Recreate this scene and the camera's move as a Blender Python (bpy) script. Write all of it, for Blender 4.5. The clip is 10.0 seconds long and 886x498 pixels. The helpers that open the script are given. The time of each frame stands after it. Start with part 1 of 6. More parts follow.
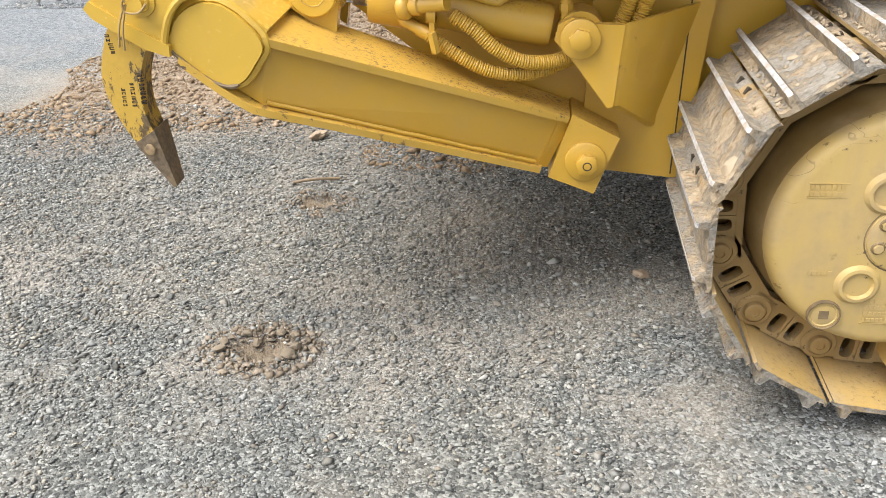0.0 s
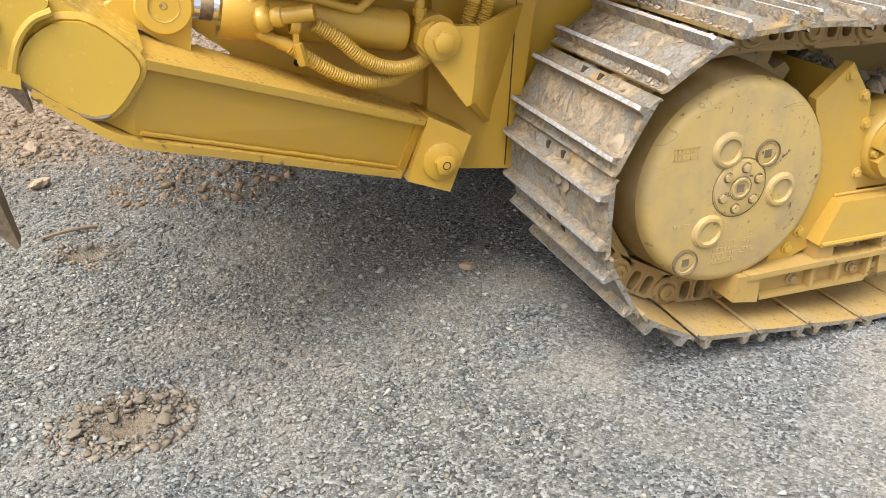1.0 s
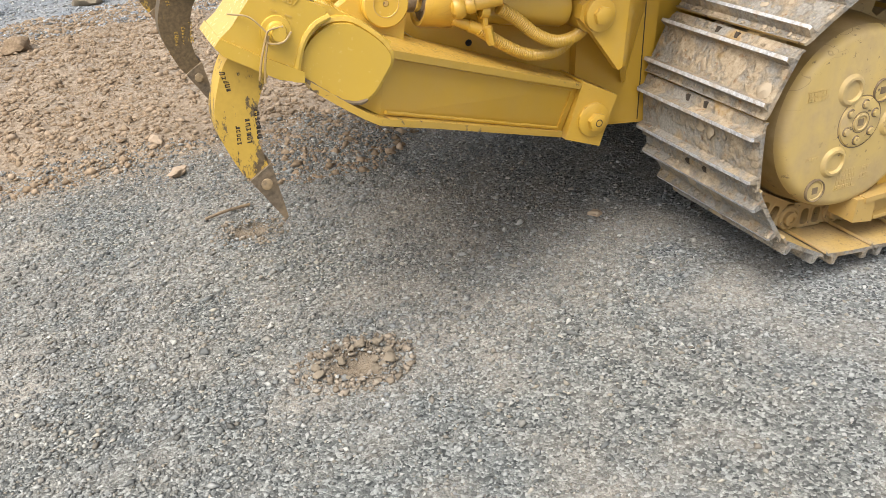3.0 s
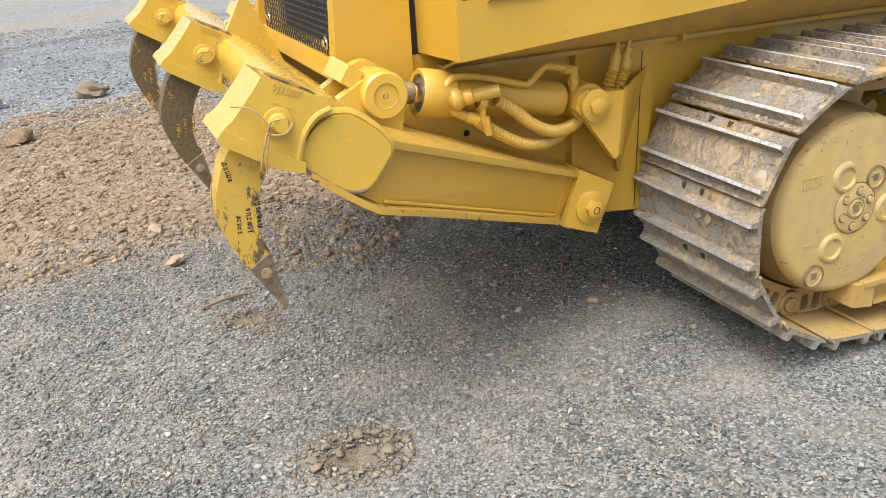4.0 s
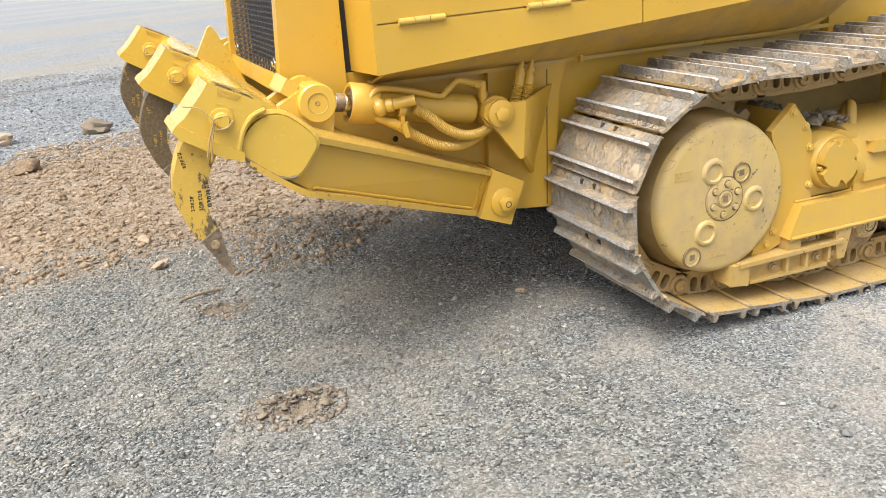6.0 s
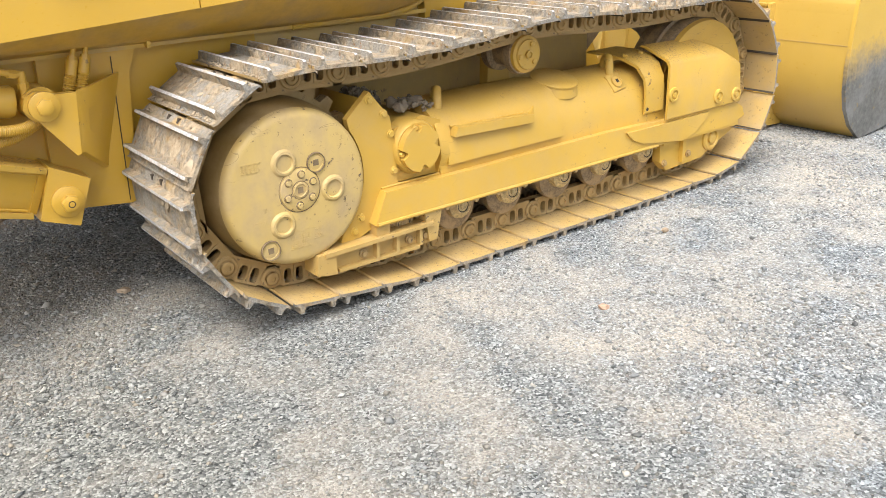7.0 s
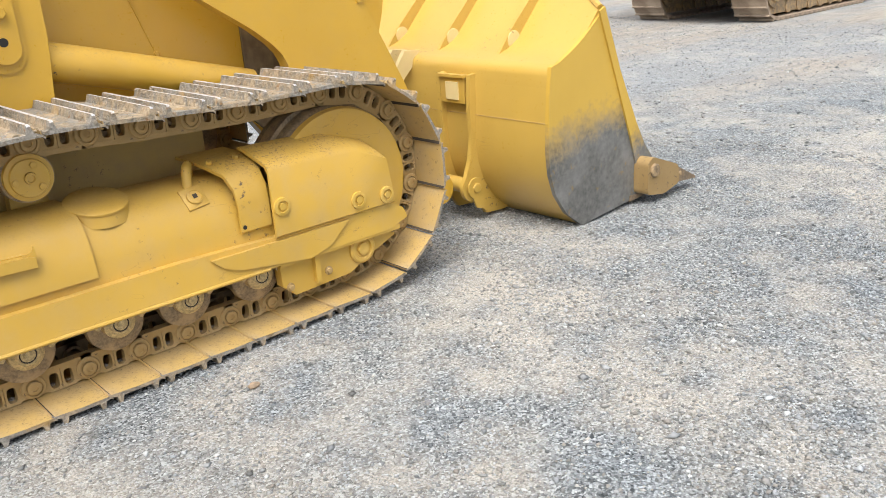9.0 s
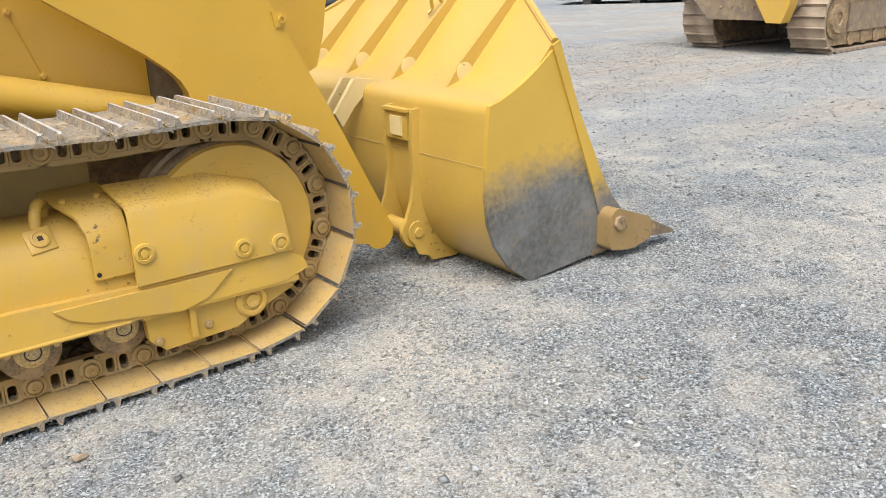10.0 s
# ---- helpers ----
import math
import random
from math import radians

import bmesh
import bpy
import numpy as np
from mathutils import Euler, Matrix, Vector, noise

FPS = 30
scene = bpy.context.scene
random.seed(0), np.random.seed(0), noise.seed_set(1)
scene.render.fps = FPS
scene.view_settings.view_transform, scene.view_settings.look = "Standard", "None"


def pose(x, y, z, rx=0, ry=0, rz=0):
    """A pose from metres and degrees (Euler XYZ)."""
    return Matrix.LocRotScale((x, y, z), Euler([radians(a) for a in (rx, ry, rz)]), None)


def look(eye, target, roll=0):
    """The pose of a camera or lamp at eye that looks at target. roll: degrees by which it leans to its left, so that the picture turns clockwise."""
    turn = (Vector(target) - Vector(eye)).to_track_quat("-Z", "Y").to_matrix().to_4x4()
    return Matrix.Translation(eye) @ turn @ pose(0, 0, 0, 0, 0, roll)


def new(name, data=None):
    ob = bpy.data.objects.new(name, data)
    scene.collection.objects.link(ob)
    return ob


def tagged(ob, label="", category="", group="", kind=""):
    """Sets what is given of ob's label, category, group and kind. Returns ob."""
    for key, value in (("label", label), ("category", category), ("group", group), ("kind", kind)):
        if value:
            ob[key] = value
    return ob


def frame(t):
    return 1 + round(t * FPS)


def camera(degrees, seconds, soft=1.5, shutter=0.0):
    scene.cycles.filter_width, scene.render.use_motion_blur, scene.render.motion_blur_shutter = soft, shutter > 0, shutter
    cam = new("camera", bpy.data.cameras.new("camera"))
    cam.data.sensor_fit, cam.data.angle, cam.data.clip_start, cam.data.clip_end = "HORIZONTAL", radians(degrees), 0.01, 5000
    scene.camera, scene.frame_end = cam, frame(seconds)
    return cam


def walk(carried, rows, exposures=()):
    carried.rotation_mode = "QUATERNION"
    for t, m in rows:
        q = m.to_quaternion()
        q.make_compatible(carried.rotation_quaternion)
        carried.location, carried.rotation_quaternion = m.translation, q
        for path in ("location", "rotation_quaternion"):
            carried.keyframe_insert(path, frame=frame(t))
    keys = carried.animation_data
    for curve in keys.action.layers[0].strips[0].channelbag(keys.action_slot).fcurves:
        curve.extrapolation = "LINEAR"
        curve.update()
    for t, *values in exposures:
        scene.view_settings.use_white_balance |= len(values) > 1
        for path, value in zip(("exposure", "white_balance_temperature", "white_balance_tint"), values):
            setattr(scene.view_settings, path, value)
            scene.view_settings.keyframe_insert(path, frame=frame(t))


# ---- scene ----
cam = camera(55.3, 10.0, soft=0.6)
PATH = [
    (0, (-1.321, -1.798, 1.44), (-1.578, -0.038, 0.526), -2.5),
    (0.5, (-1.707, -1.721, 1.366), (-1.516, 0.058, 0.473), 0.2),
    (1, (-2.04, -1.706, 1.4), (-1.419, -0.019, 0.522), 0.3),
    (1.5, (-2.351, -1.661, 1.453), (-1.676, -0.005, 0.559), -1.5),
    (2, (-2.641, -1.771, 1.488), (-1.989, -0.144, 0.525), -3.8),
    (3.5, (-2.69, -1.84, 1.54), (-2.068, -0.166, 0.64), -4.1),
    (4, (-2.692, -1.825, 1.534), (-2.017, -0.103, 0.773), -4.0),
    (4.5, (-2.682, -1.853, 1.558), (-2.009, -0.082, 0.916), -4.2),
    (5, (-2.698, -1.879, 1.575), (-2.037, -0.102, 0.939), -4.4),
    (5.2, (-2.742, -1.918, 1.538), (-2.072, -0.142, 0.907), -4.7),
    (6.3, (-2.489, -2.562, 1.492), (-1.805, -0.813, 0.805), -4.3),
    (6.5, (-2.355, -2.587, 1.499), (-1.54, -0.913, 0.769), -3.5),
    (7, (-1.929, -2.681, 1.507), (-0.81, -1.205, 0.751), -2.0),
    (7.5, (-1.529, -2.776, 1.525), (-0.309, -1.354, 0.824), -4.0),
    (8, (-1.029, -2.937, 1.526), (0.199, -1.515, 0.838), -4.4),
    (8.5, (-0.553, -2.929, 1.529), (0.684, -1.519, 0.837), -4.1),
    (9, (-0.081, -2.937, 1.527), (1.162, -1.523, 0.854), -3.9),
    (9.5, (0.342, -3.042, 1.526), (1.517, -1.547, 0.906), -2.7),
    (10, (0.773, -3.032, 1.523), (1.9, -1.506, 0.89), -2.3),
]
walk(cam, [(t, look(eye, target, roll)) for t, eye, target, roll in PATH], exposures=[(0, 0.90), (1, 0.80), (2, 0.81), (3.5, 0.72), (4.5, 0.76), (5, 0.76), (6.5, 1.01), (7, 1.04), (7.5, 0.94), (8.5, 0.93), (9, 0.72), (10, 0.61)])

# ---- light ----
YC = 1.225                      # centre plane of the machine
HUB = (-0.519, 0.53)            # final drive axle, x z
IDL = (2.07, 0.525)             # idler axle, x z

world = bpy.data.worlds.new("sky")
scene.world = world
world.use_nodes = True
wn = world.node_tree
sky = wn.nodes.new("ShaderNodeTexSky")
sky.sky_type = 'NISHITA'
sky.sun_disc = False
sky.sun_elevation = radians(57)
sky.sun_rotation = radians(238)
sky.air_density, sky.dust_density, sky.ozone_density = 1.0, 4.0, 1.0
veil = wn.nodes.new("ShaderNodeHueSaturation")          # thin cloud takes most of the blue out
veil.inputs["Saturation"].default_value = 0.46
wn.links.new(sky.outputs[0], veil.inputs["Color"])
wn.links.new(veil.outputs[0], wn.nodes["Background"].inputs[0])
wn.nodes["Background"].inputs[1].default_value = 0.15
sun_data = bpy.data.lights.new("sun", 'SUN')
sun_data.energy, sun_data.angle, sun_data.color = 2.2, radians(48), (1.0, 0.978, 0.935)
sun = new("sun", sun_data)
sun.matrix_world = look((-3.3, -2.9, 9.8), (0, 0, 0))


# ---- materials ----
class Mat:
    """A small node builder round one Principled material."""

    def __init__(self, name):
        self.m = bpy.data.materials.new(name)
        self.m.use_nodes = True
        self.t = self.m.node_tree
        self.b = self.t.nodes["Principled BSDF"]
        self.co = self.t.nodes.new("ShaderNodeTexCoord").outputs["Object"]

    def at(self, node, **ins):
        n = self.t.nodes.new(node)
        for k, v in ins.items():
            self.put(n.inputs[k.replace("_", " ")], v)
        return n

    def put(self, sock, v):
        if isinstance(v, bpy.types.NodeSocket):
            self.t.links.new(v, sock)
        else:
            sock.default_value = v

    def noise(self, scale, detail=4.0, rough=0.55, vec=None, dist=0.0):
        n = self.at("ShaderNodeTexNoise", Scale=scale, Detail=detail, Roughness=rough, Distortion=dist)
        self.put(n.inputs["Vector"], vec or self.co)
        return n.outputs["Fac"]

    def voronoi(self, scale, feature='F1', vec=None, rnd=1.0):
        n = self.at("ShaderNodeTexVoronoi", Scale=scale, Randomness=rnd)
        n.feature = feature
        self.put(n.inputs["Vector"], vec or self.co)
        return n

    def stretch(self, s):
        n = self.at("ShaderNodeVectorMath", Vector=self.co)
        n.operation = 'MULTIPLY'
        n.inputs[1].default_value = s
        return n.outputs[0]

    def ramp(self, fac, lo, hi, a=0.0, b=1.0):
        n = self.at("ShaderNodeMapRange", Value=fac)
        n.inputs[1].default_value, n.inputs[2].default_value = lo, hi
        n.inputs[3].default_value, n.inputs[4].default_value = a, b
        return n.outputs[0]

    def math(self, op, a, b=0.0):
        n = self.t.nodes.new("ShaderNodeMath")
        n.operation = op
        self.put(n.inputs[0], a)
        self.put(n.inputs[1], b)
        return n.outputs[0]

    def mix(self, fac, a, b, mode='MIX'):
        n = self.t.nodes.new("ShaderNodeMix")
        n.data_type, n.blend_type = 'RGBA', mode
        for s, v in ((n.inputs[0], fac), (n.inputs[6], a), (n.inputs[7], b)):
            self.put(s, (*v, 1.0) if isinstance(v, tuple) and len(v) == 3 else v)
        return n.outputs[2]

    def colours(self, fac, stops):
        n = self.at("ShaderNodeValToRGB", Fac=fac)
        r = n.color_ramp
        while len(r.elements) < len(stops):
            r.elements.new(0.5)
        for e, (p, c) in zip(r.elements, stops):
            e.position, e.color = p, (*c, 1.0)
        return n.outputs[0]

    def split(self):
        n = self.at("ShaderNodeSeparateXYZ", Vector=self.co)
        return n.outputs[0], n.outputs[1], n.outputs[2]

    def up(self):
        g = self.t.nodes.new("ShaderNodeNewGeometry")
        return self.at("ShaderNodeSeparateXYZ", Vector=g.outputs["Normal"]).outputs[2]

    def island(self):
        return self.t.nodes.new("ShaderNodeNewGeometry").outputs["Random Per Island"]

    def single(self):
        return self.t.nodes.new("ShaderNodeObjectInfo").outputs["Random"]

    def done(self, colour, rough, metal=0.0, bumps=(), spec=0.5):
        self.put(self.b.inputs["Base Color"], (*colour, 1.0) if isinstance(colour, tuple) else colour)
        self.put(self.b.inputs["Roughness"], rough)
        self.put(self.b.inputs["Metallic"], metal)
        self.put(self.b.inputs["Specular IOR Level"], spec)
        normal = None
        for height, strength, dist in bumps:
            n = self.at("ShaderNodeBump", Strength=strength, Distance=dist, Height=height)
            if normal:
                self.put(n.inputs["Normal"], normal)
            normal = n.outputs[0]
        if normal:
            self.put(self.b.inputs["Normal"], normal)
        return self.m


YEL = (0.555, 0.352, 0.056)
DUST = (0.46, 0.34, 0.175)
CLAY = (0.36, 0.23, 0.12)
STEEL = (0.30, 0.29, 0.28)


def paint(name, dust=0.25, chips=0.0, base=YEL, settle=0.0, rough=0.42, scratch=0.0, grit=0.0, coat=0.0, relief=1.0):
    """Sprayed machine paint with road dust and worn-through chips."""
    m = Mat(name)
    big, mid, fine = m.noise(1.7, 3), m.noise(9.0, 5), m.noise(70.0, 4)
    c = m.mix(m.ramp(big, 0.3, 0.7), tuple(v * 0.93 for v in base), tuple(min(1, v * 1.06) for v in base))
    streak = m.noise(14.0, 4, vec=m.stretch((1.0, 1.0, 0.16)))
    d = m.math('ADD', m.math('MULTIPLY', m.ramp(mid, 0.42, 0.75), dust), m.math('MULTIPLY', m.ramp(streak, 0.5, 0.8), dust * 0.6))
    if settle:
        d = m.math('ADD', d, m.math('MULTIPLY', m.ramp(m.up(), 0.25, 0.95), m.ramp(fine, 0.25, 0.7, settle * 0.35, settle)))
    d = m.math('MINIMUM', d, 0.92)
    c = m.mix(d, c, m.mix(fine, DUST, tuple(v * 0.8 for v in DUST)))
    if scratch:                                         # thin wandering scratches
        w = m.noise(5.0, 3, 0.5, dist=0.6, vec=m.stretch((1.0, 1.0, 2.4)))
        line = m.math('MULTIPLY', m.ramp(m.math('ABSOLUTE', m.math('SUBTRACT', w, 0.5)), 0.0045, 0.002), m.ramp(m.noise(2.3, 2), 0.52, 0.60))
        c = m.mix(m.math('MULTIPLY', line, scratch), c, (0.13, 0.085, 0.04))
    if grit:                                            # dirt grains lying on upward faces
        g = m.math('MULTIPLY', m.ramp(m.up(), 0.35, 0.8), m.math('MULTIPLY', m.ramp(m.noise(85.0, 5, 0.75), 0.535, 0.60), m.ramp(m.noise(4.0, 3), 0.42, 0.58)))
        c = m.mix(m.math('MULTIPLY', g, grit), c, (0.17, 0.11, 0.055))
    if chips:
        spots = m.math('MULTIPLY', m.ramp(m.noise(38.0, 6, 0.65), 0.60, 0.66), m.ramp(m.noise(3.1, 3), 0.62 - 0.22 * chips, 0.70 - 0.22 * chips))
        c = m.mix(spots, c, (0.11, 0.075, 0.045))
    m.b.inputs["Coat Weight"].default_value, m.b.inputs["Coat Roughness"].default_value = coat, 0.16
    r = m.math('ADD', m.math('MULTIPLY', d, 0.4), m.ramp(fine, 0.2, 0.8, rough - 0.06, rough + 0.08))
    return m.done(c, r, bumps=((m.noise(160.0, 2), 0.05 * relief, 0.002), (mid, 0.10 * relief, 0.004)))


M_YEL = paint("yellow_paint", 0.14, 0.06, base=(0.54, 0.320, 0.035), settle=0.2, rough=0.33, scratch=0.1, grit=0.5, coat=0.15)
M_HOOD = paint("panel_paint", 0.07, base=(0.54, 0.320, 0.034), rough=0.30, coat=0.25)
M_BELLY = paint("dusty_belly_paint", 0.75)
M_FRAME = paint("dusty_track_frame_paint", 0.24, 0.2, base=(0.53, 0.326, 0.052), settle=0.16, rough=0.40, scratch=0.3, grit=0.12)
M_SHIELD = paint("dirty_shield_paint", 0.28, 0.30, base=(0.53, 0.326, 0.052), settle=0.15, rough=0.40, scratch=0.15, grit=0.75)
M_HUB = paint("caked_hub_paint", 0.9, 0.8, base=(0.53, 0.375, 0.13), rough=0.45, scratch=0.9)
# dusty drum paint, darkened to carry the shade behind the hub face
M_DRUM = paint("shaded_drum_paint", 0.8, 0.6, base=(0.27, 0.18, 0.06), rough=0.55)
M_PALE = paint("chalky_worn_paint", 0.15, 0.3, base=(0.70, 0.55, 0.26), rough=0.5)
M_MID = paint("brown_dusted_hull_paint", 0.6, 0.3, base=(0.54, 0.375, 0.125), rough=0.55)
M_GUIDE = paint("rusty_guide_paint", 0.55, 0.9, base=(0.46, 0.30, 0.09), rough=0.55, scratch=0.6, grit=0.6)
# dark brown for grimy joints, and for insides whose shade is painted in
M_GRIME_SHADE = paint("grime_and_shade_brown", 0.5, 0.9, base=(0.13, 0.09, 0.05), rough=0.6)
M_LINK = paint("grimy_link_paint", 0.7, 1.1, base=(0.36, 0.235, 0.085), settle=0.45, rough=0.55, grit=0.8)


def scraped(name, cut):
    """Paint scraped off a shank in streaks down to brown steel."""
    m = Mat(name)
    long = m.noise(42.0, 6, 0.7, vec=m.stretch((1.0, 1.0, 0.45)))
    mid, fine = m.noise(8.0, 5, 0.6), m.noise(80.0, 4)
    bare = m.ramp(m.math('ADD', m.math('MULTIPLY', long, 0.6), m.math('MULTIPLY', mid, 0.4)), cut, cut + 0.035)
    p = m.mix(m.ramp(fine, 0.3, 0.7), tuple(v * 0.9 for v in YEL), YEL)
    s = m.mix(m.ramp(fine, 0.3, 0.7), (0.075, 0.050, 0.024), (0.165, 0.115, 0.058))
    return m.done(m.mix(bare, p, s), m.ramp(fine, 0.2, 0.8, 0.42, 0.6), 0.0, ((bare, 0.25, -0.002), (fine, 0.2, 0.002)))


M_SHANK = scraped("scraped_shank_paint", 0.497)
M_BARE = scraped("bare_shank_steel", 0.39)
M_RIPTOP = paint("ripper_paint", 0.06, 0.10, base=(0.60, 0.382, 0.052), settle=0.06, rough=0.22, coat=0.35)
M_FLANGE = paint("gritty_flange_paint", 0.10, 0.55, base=(0.57, 0.35, 0.055), settle=0.12, rough=0.32, grit=1.0, coat=0.15)
M_BUCKET = paint("bucket_paint", 0.05, 0.15, base=(0.52, 0.338, 0.070), rough=0.30, scratch=0.2, coat=0.35, relief=0.3)
M_WASH = paint("bright_bolt_paint", 0.35, 0.2)


def worn_steel(name, tint=STEEL, mud=0.3, rough=0.4, metal=0.85):
    m = Mat(name)
    mid, fine = m.noise(14.0, 5), m.noise(90.0, 5)
    c = m.mix(m.ramp(fine, 0.3, 0.7), tuple(v * 0.6 for v in tint), tuple(min(1, v * 1.35) for v in tint))
    f = m.math('MULTIPLY', m.ramp(mid, 0.46, 0.62), mud)
    c = m.mix(f, c, m.mix(fine, CLAY, DUST))
    return m.done(c, m.math('ADD', m.ramp(fine, 0.2, 0.8, rough - 0.1, rough + 0.12), m.math('MULTIPLY', f, 0.3)),
                  m.math('MULTIPLY', m.math('SUBTRACT', 1.0, f), metal), ((fine, 0.35, 0.003), (mid, 0.3, 0.006)))


M_TIP = worn_steel("polished_grouser_steel", (0.52, 0.52, 0.53), 0.5, 0.45, 0.3)
M_TIRE = worn_steel("roller_tread_steel", (0.235, 0.17, 0.10), 0.85, 0.55, 0.1)
M_CAP = worn_steel("dusty_roller_cap_steel", (0.54, 0.40, 0.19), 0.45, 0.5, 0.05)
M_RUST = worn_steel("ripper_point_steel", (0.20, 0.15, 0.10), 0.35, 0.55, 0.25)
M_CHROME = Mat("chrome").done((0.75, 0.75, 0.76), 0.13, 1.0)
M_DARK = Mat("black_gap").done((0.012, 0.011, 0.010), 0.7)
M_GRILLE = Mat("black_grille_paint").done((0.02, 0.021, 0.024), 0.45)


def mud_plate():
    """Shoe outside: bare steel under caked clay."""
    m = Mat("muddy_shoe_steel")
    rnd = m.single()
    off = m.at("ShaderNodeVectorMath", Vector=m.co)
    off.operation = 'ADD'
    m.put(off.inputs[1], m.at("ShaderNodeCombineXYZ", X=m.math('MULTIPLY', rnd, 31.0), Y=m.math('MULTIPLY', rnd, 17.0)).outputs[0])
    v = off.outputs[0]
    big, mid, fine = m.noise(7.0, 4, vec=v), m.noise(26.0, 6, 0.6, vec=v), m.noise(120.0, 4, vec=v)
    cake = m.ramp(m.math('ADD', m.math('MULTIPLY', big, 0.5), m.math('MULTIPLY', mid, 0.5)), 0.44, 0.56)
    clay = m.mix(m.ramp(m.noise(55.0, 6, 0.7, vec=v), 0.35, 0.65), (0.25, 0.19, 0.12), (0.44, 0.36, 0.255))
    c = m.mix(cake, m.mix(m.ramp(fine, 0.3, 0.7), (0.18, 0.165, 0.14), (0.33, 0.305, 0.265)), clay)
    c = m.mix(m.math('MULTIPLY', m.ramp(m.noise(34.0, 5, 0.65, vec=v), 0.60, 0.70), 0.8), c, (0.26, 0.13, 0.045))
    c = m.mix(m.math('MULTIPLY', m.ramp(m.noise(5.0, 3, vec=v), 0.62, 0.70), 0.6), c, (0.44, 0.27, 0.08))
    return m.done(c, 0.75, 0.0, ((cake, 0.8, 0.008), (mid, 0.8, 0.008), (fine, 0.6, 0.003)), 0.3)


M_MUD = mud_plate()
M_SHOEIN = paint("dusty_shoe_paint", 0.95, 0.7, base=(0.47, 0.315, 0.105), rough=0.55, scratch=0.9, grit=0.4)


def clods(name, a, b, c3):
    m = Mat(name)
    r = m.island()
    fine = m.noise(60.0, 5, 0.6)
    c = m.mix(m.ramp(fine, 0.3, 0.75), m.colours(r, ((0.0, a), (0.5, b), (1.0, c3))), tuple(min(1, v * 1.25) for v in b))
    return m.done(c, 0.95, 0.0, ((fine, 0.6, 0.004),), 0.2)


M_CLOD = clods("brown_clods", (0.13, 0.090, 0.055), (0.25, 0.182, 0.118), (0.41, 0.325, 0.235))
M_CAKE = clods("grey_mud", (0.13, 0.105, 0.076), (0.20, 0.165, 0.12), (0.29, 0.24, 0.175))
def sandiness(m):
    """Where fine pale sand lies between the stones: more of it towards the bucket."""
    x, y, z = m.split()
    n = m.math('ADD', m.math('MULTIPLY', m.noise(0.55, 4, 0.6), 0.55), m.math('MULTIPLY', m.noise(2.6, 5, 0.6), 0.45))
    open_yard = m.math('MULTIPLY', m.ramp(y, 0.35, -0.55), m.ramp(x, -0.2, -1.2))
    n = m.math('ADD', n, m.math('MULTIPLY', open_yard, 0.02))
    return m.math('MULTIPLY', m.ramp(n, 0.475, 0.625), m.ramp(x, -2.8, -0.6, 0.58, 0.70))


def dusting(m):
    """Dry stone dust, thicker towards the bucket."""
    x, y, z = m.split()
    return m.math('MULTIPLY', m.ramp(x, -1.0, 1.6), m.ramp(m.noise(0.9, 5, 0.6), 0.38, 0.60, 0.5, 1.0))


def sand_tint(m, k):
    """Tan behind the machine, bleached in front."""
    x, y, z = m.split()
    return m.mix(m.ramp(x, -1.0, 1.8), (0.56 * k, 0.495 * k, 0.405 * k), (0.72 * k, 0.655 * k, 0.555 * k))


def warmth(m):
    """Tan stone dust behind the machine."""
    x, y, z = m.split()
    return m.math('MULTIPLY', m.ramp(x, 0.4, -1.4), m.ramp(y, 4.5, 2.5))


def stones():
    m = Mat("gravel_stones")
    fine = m.noise(90.0, 4, 0.6)
    kinds = ((0.045, 0.050, 0.054), (0.26, 0.278, 0.29), (0.12, 0.127, 0.133), (0.42, 0.43, 0.43), (0.07, 0.075, 0.078), (0.33, 0.295, 0.245), (0.17, 0.186, 0.20), (0.50, 0.51, 0.51),
             (0.065, 0.068, 0.068), (0.31, 0.328, 0.34), (0.19, 0.165, 0.14), (0.40, 0.415, 0.42), (0.10, 0.11, 0.12), (0.25, 0.25, 0.24), (0.47, 0.445, 0.395), (0.085, 0.092, 0.10), (0.33, 0.345, 0.35), (0.58, 0.58, 0.56))
    c = m.colours(m.island(), [(k / (len(kinds) - 1), v) for k, v in enumerate(kinds)])
    c = m.mix(m.ramp(fine, 0.3, 0.75, 0.0, 0.2), c, (0.30, 0.305, 0.29))
    c = m.mix(m.ramp(m.noise(1.1, 6, 0.7), 0.44, 0.62), c, (0.87, 0.91, 0.96), 'MULTIPLY')
    c = m.mix(warmth(m), c, (0.90, 0.865, 0.79), 'MULTIPLY')
    c = m.mix(dusting(m), c, (1.10, 1.11, 1.12), 'MULTIPLY')
    c = m.mix(m.math('MULTIPLY', sandiness(m), 0.34), c, sand_tint(m, 0.72))
    return m.done(c, 0.9, 0.0, ((fine, 0.4, 0.003),), 0.25)


M_STONE = stones()
M_PIT = clods("torn_soil", (0.10, 0.080, 0.058), (0.215, 0.175, 0.13), (0.37, 0.32, 0.255))
M_ROCK = clods("tan_rock", (0.28, 0.21, 0.145), (0.32, 0.245, 0.17), (0.37, 0.29, 0.21))
M_BRICK = clods("reddish_rock", (0.29, 0.19, 0.13), (0.35, 0.235, 0.165), (0.40, 0.275, 0.20))


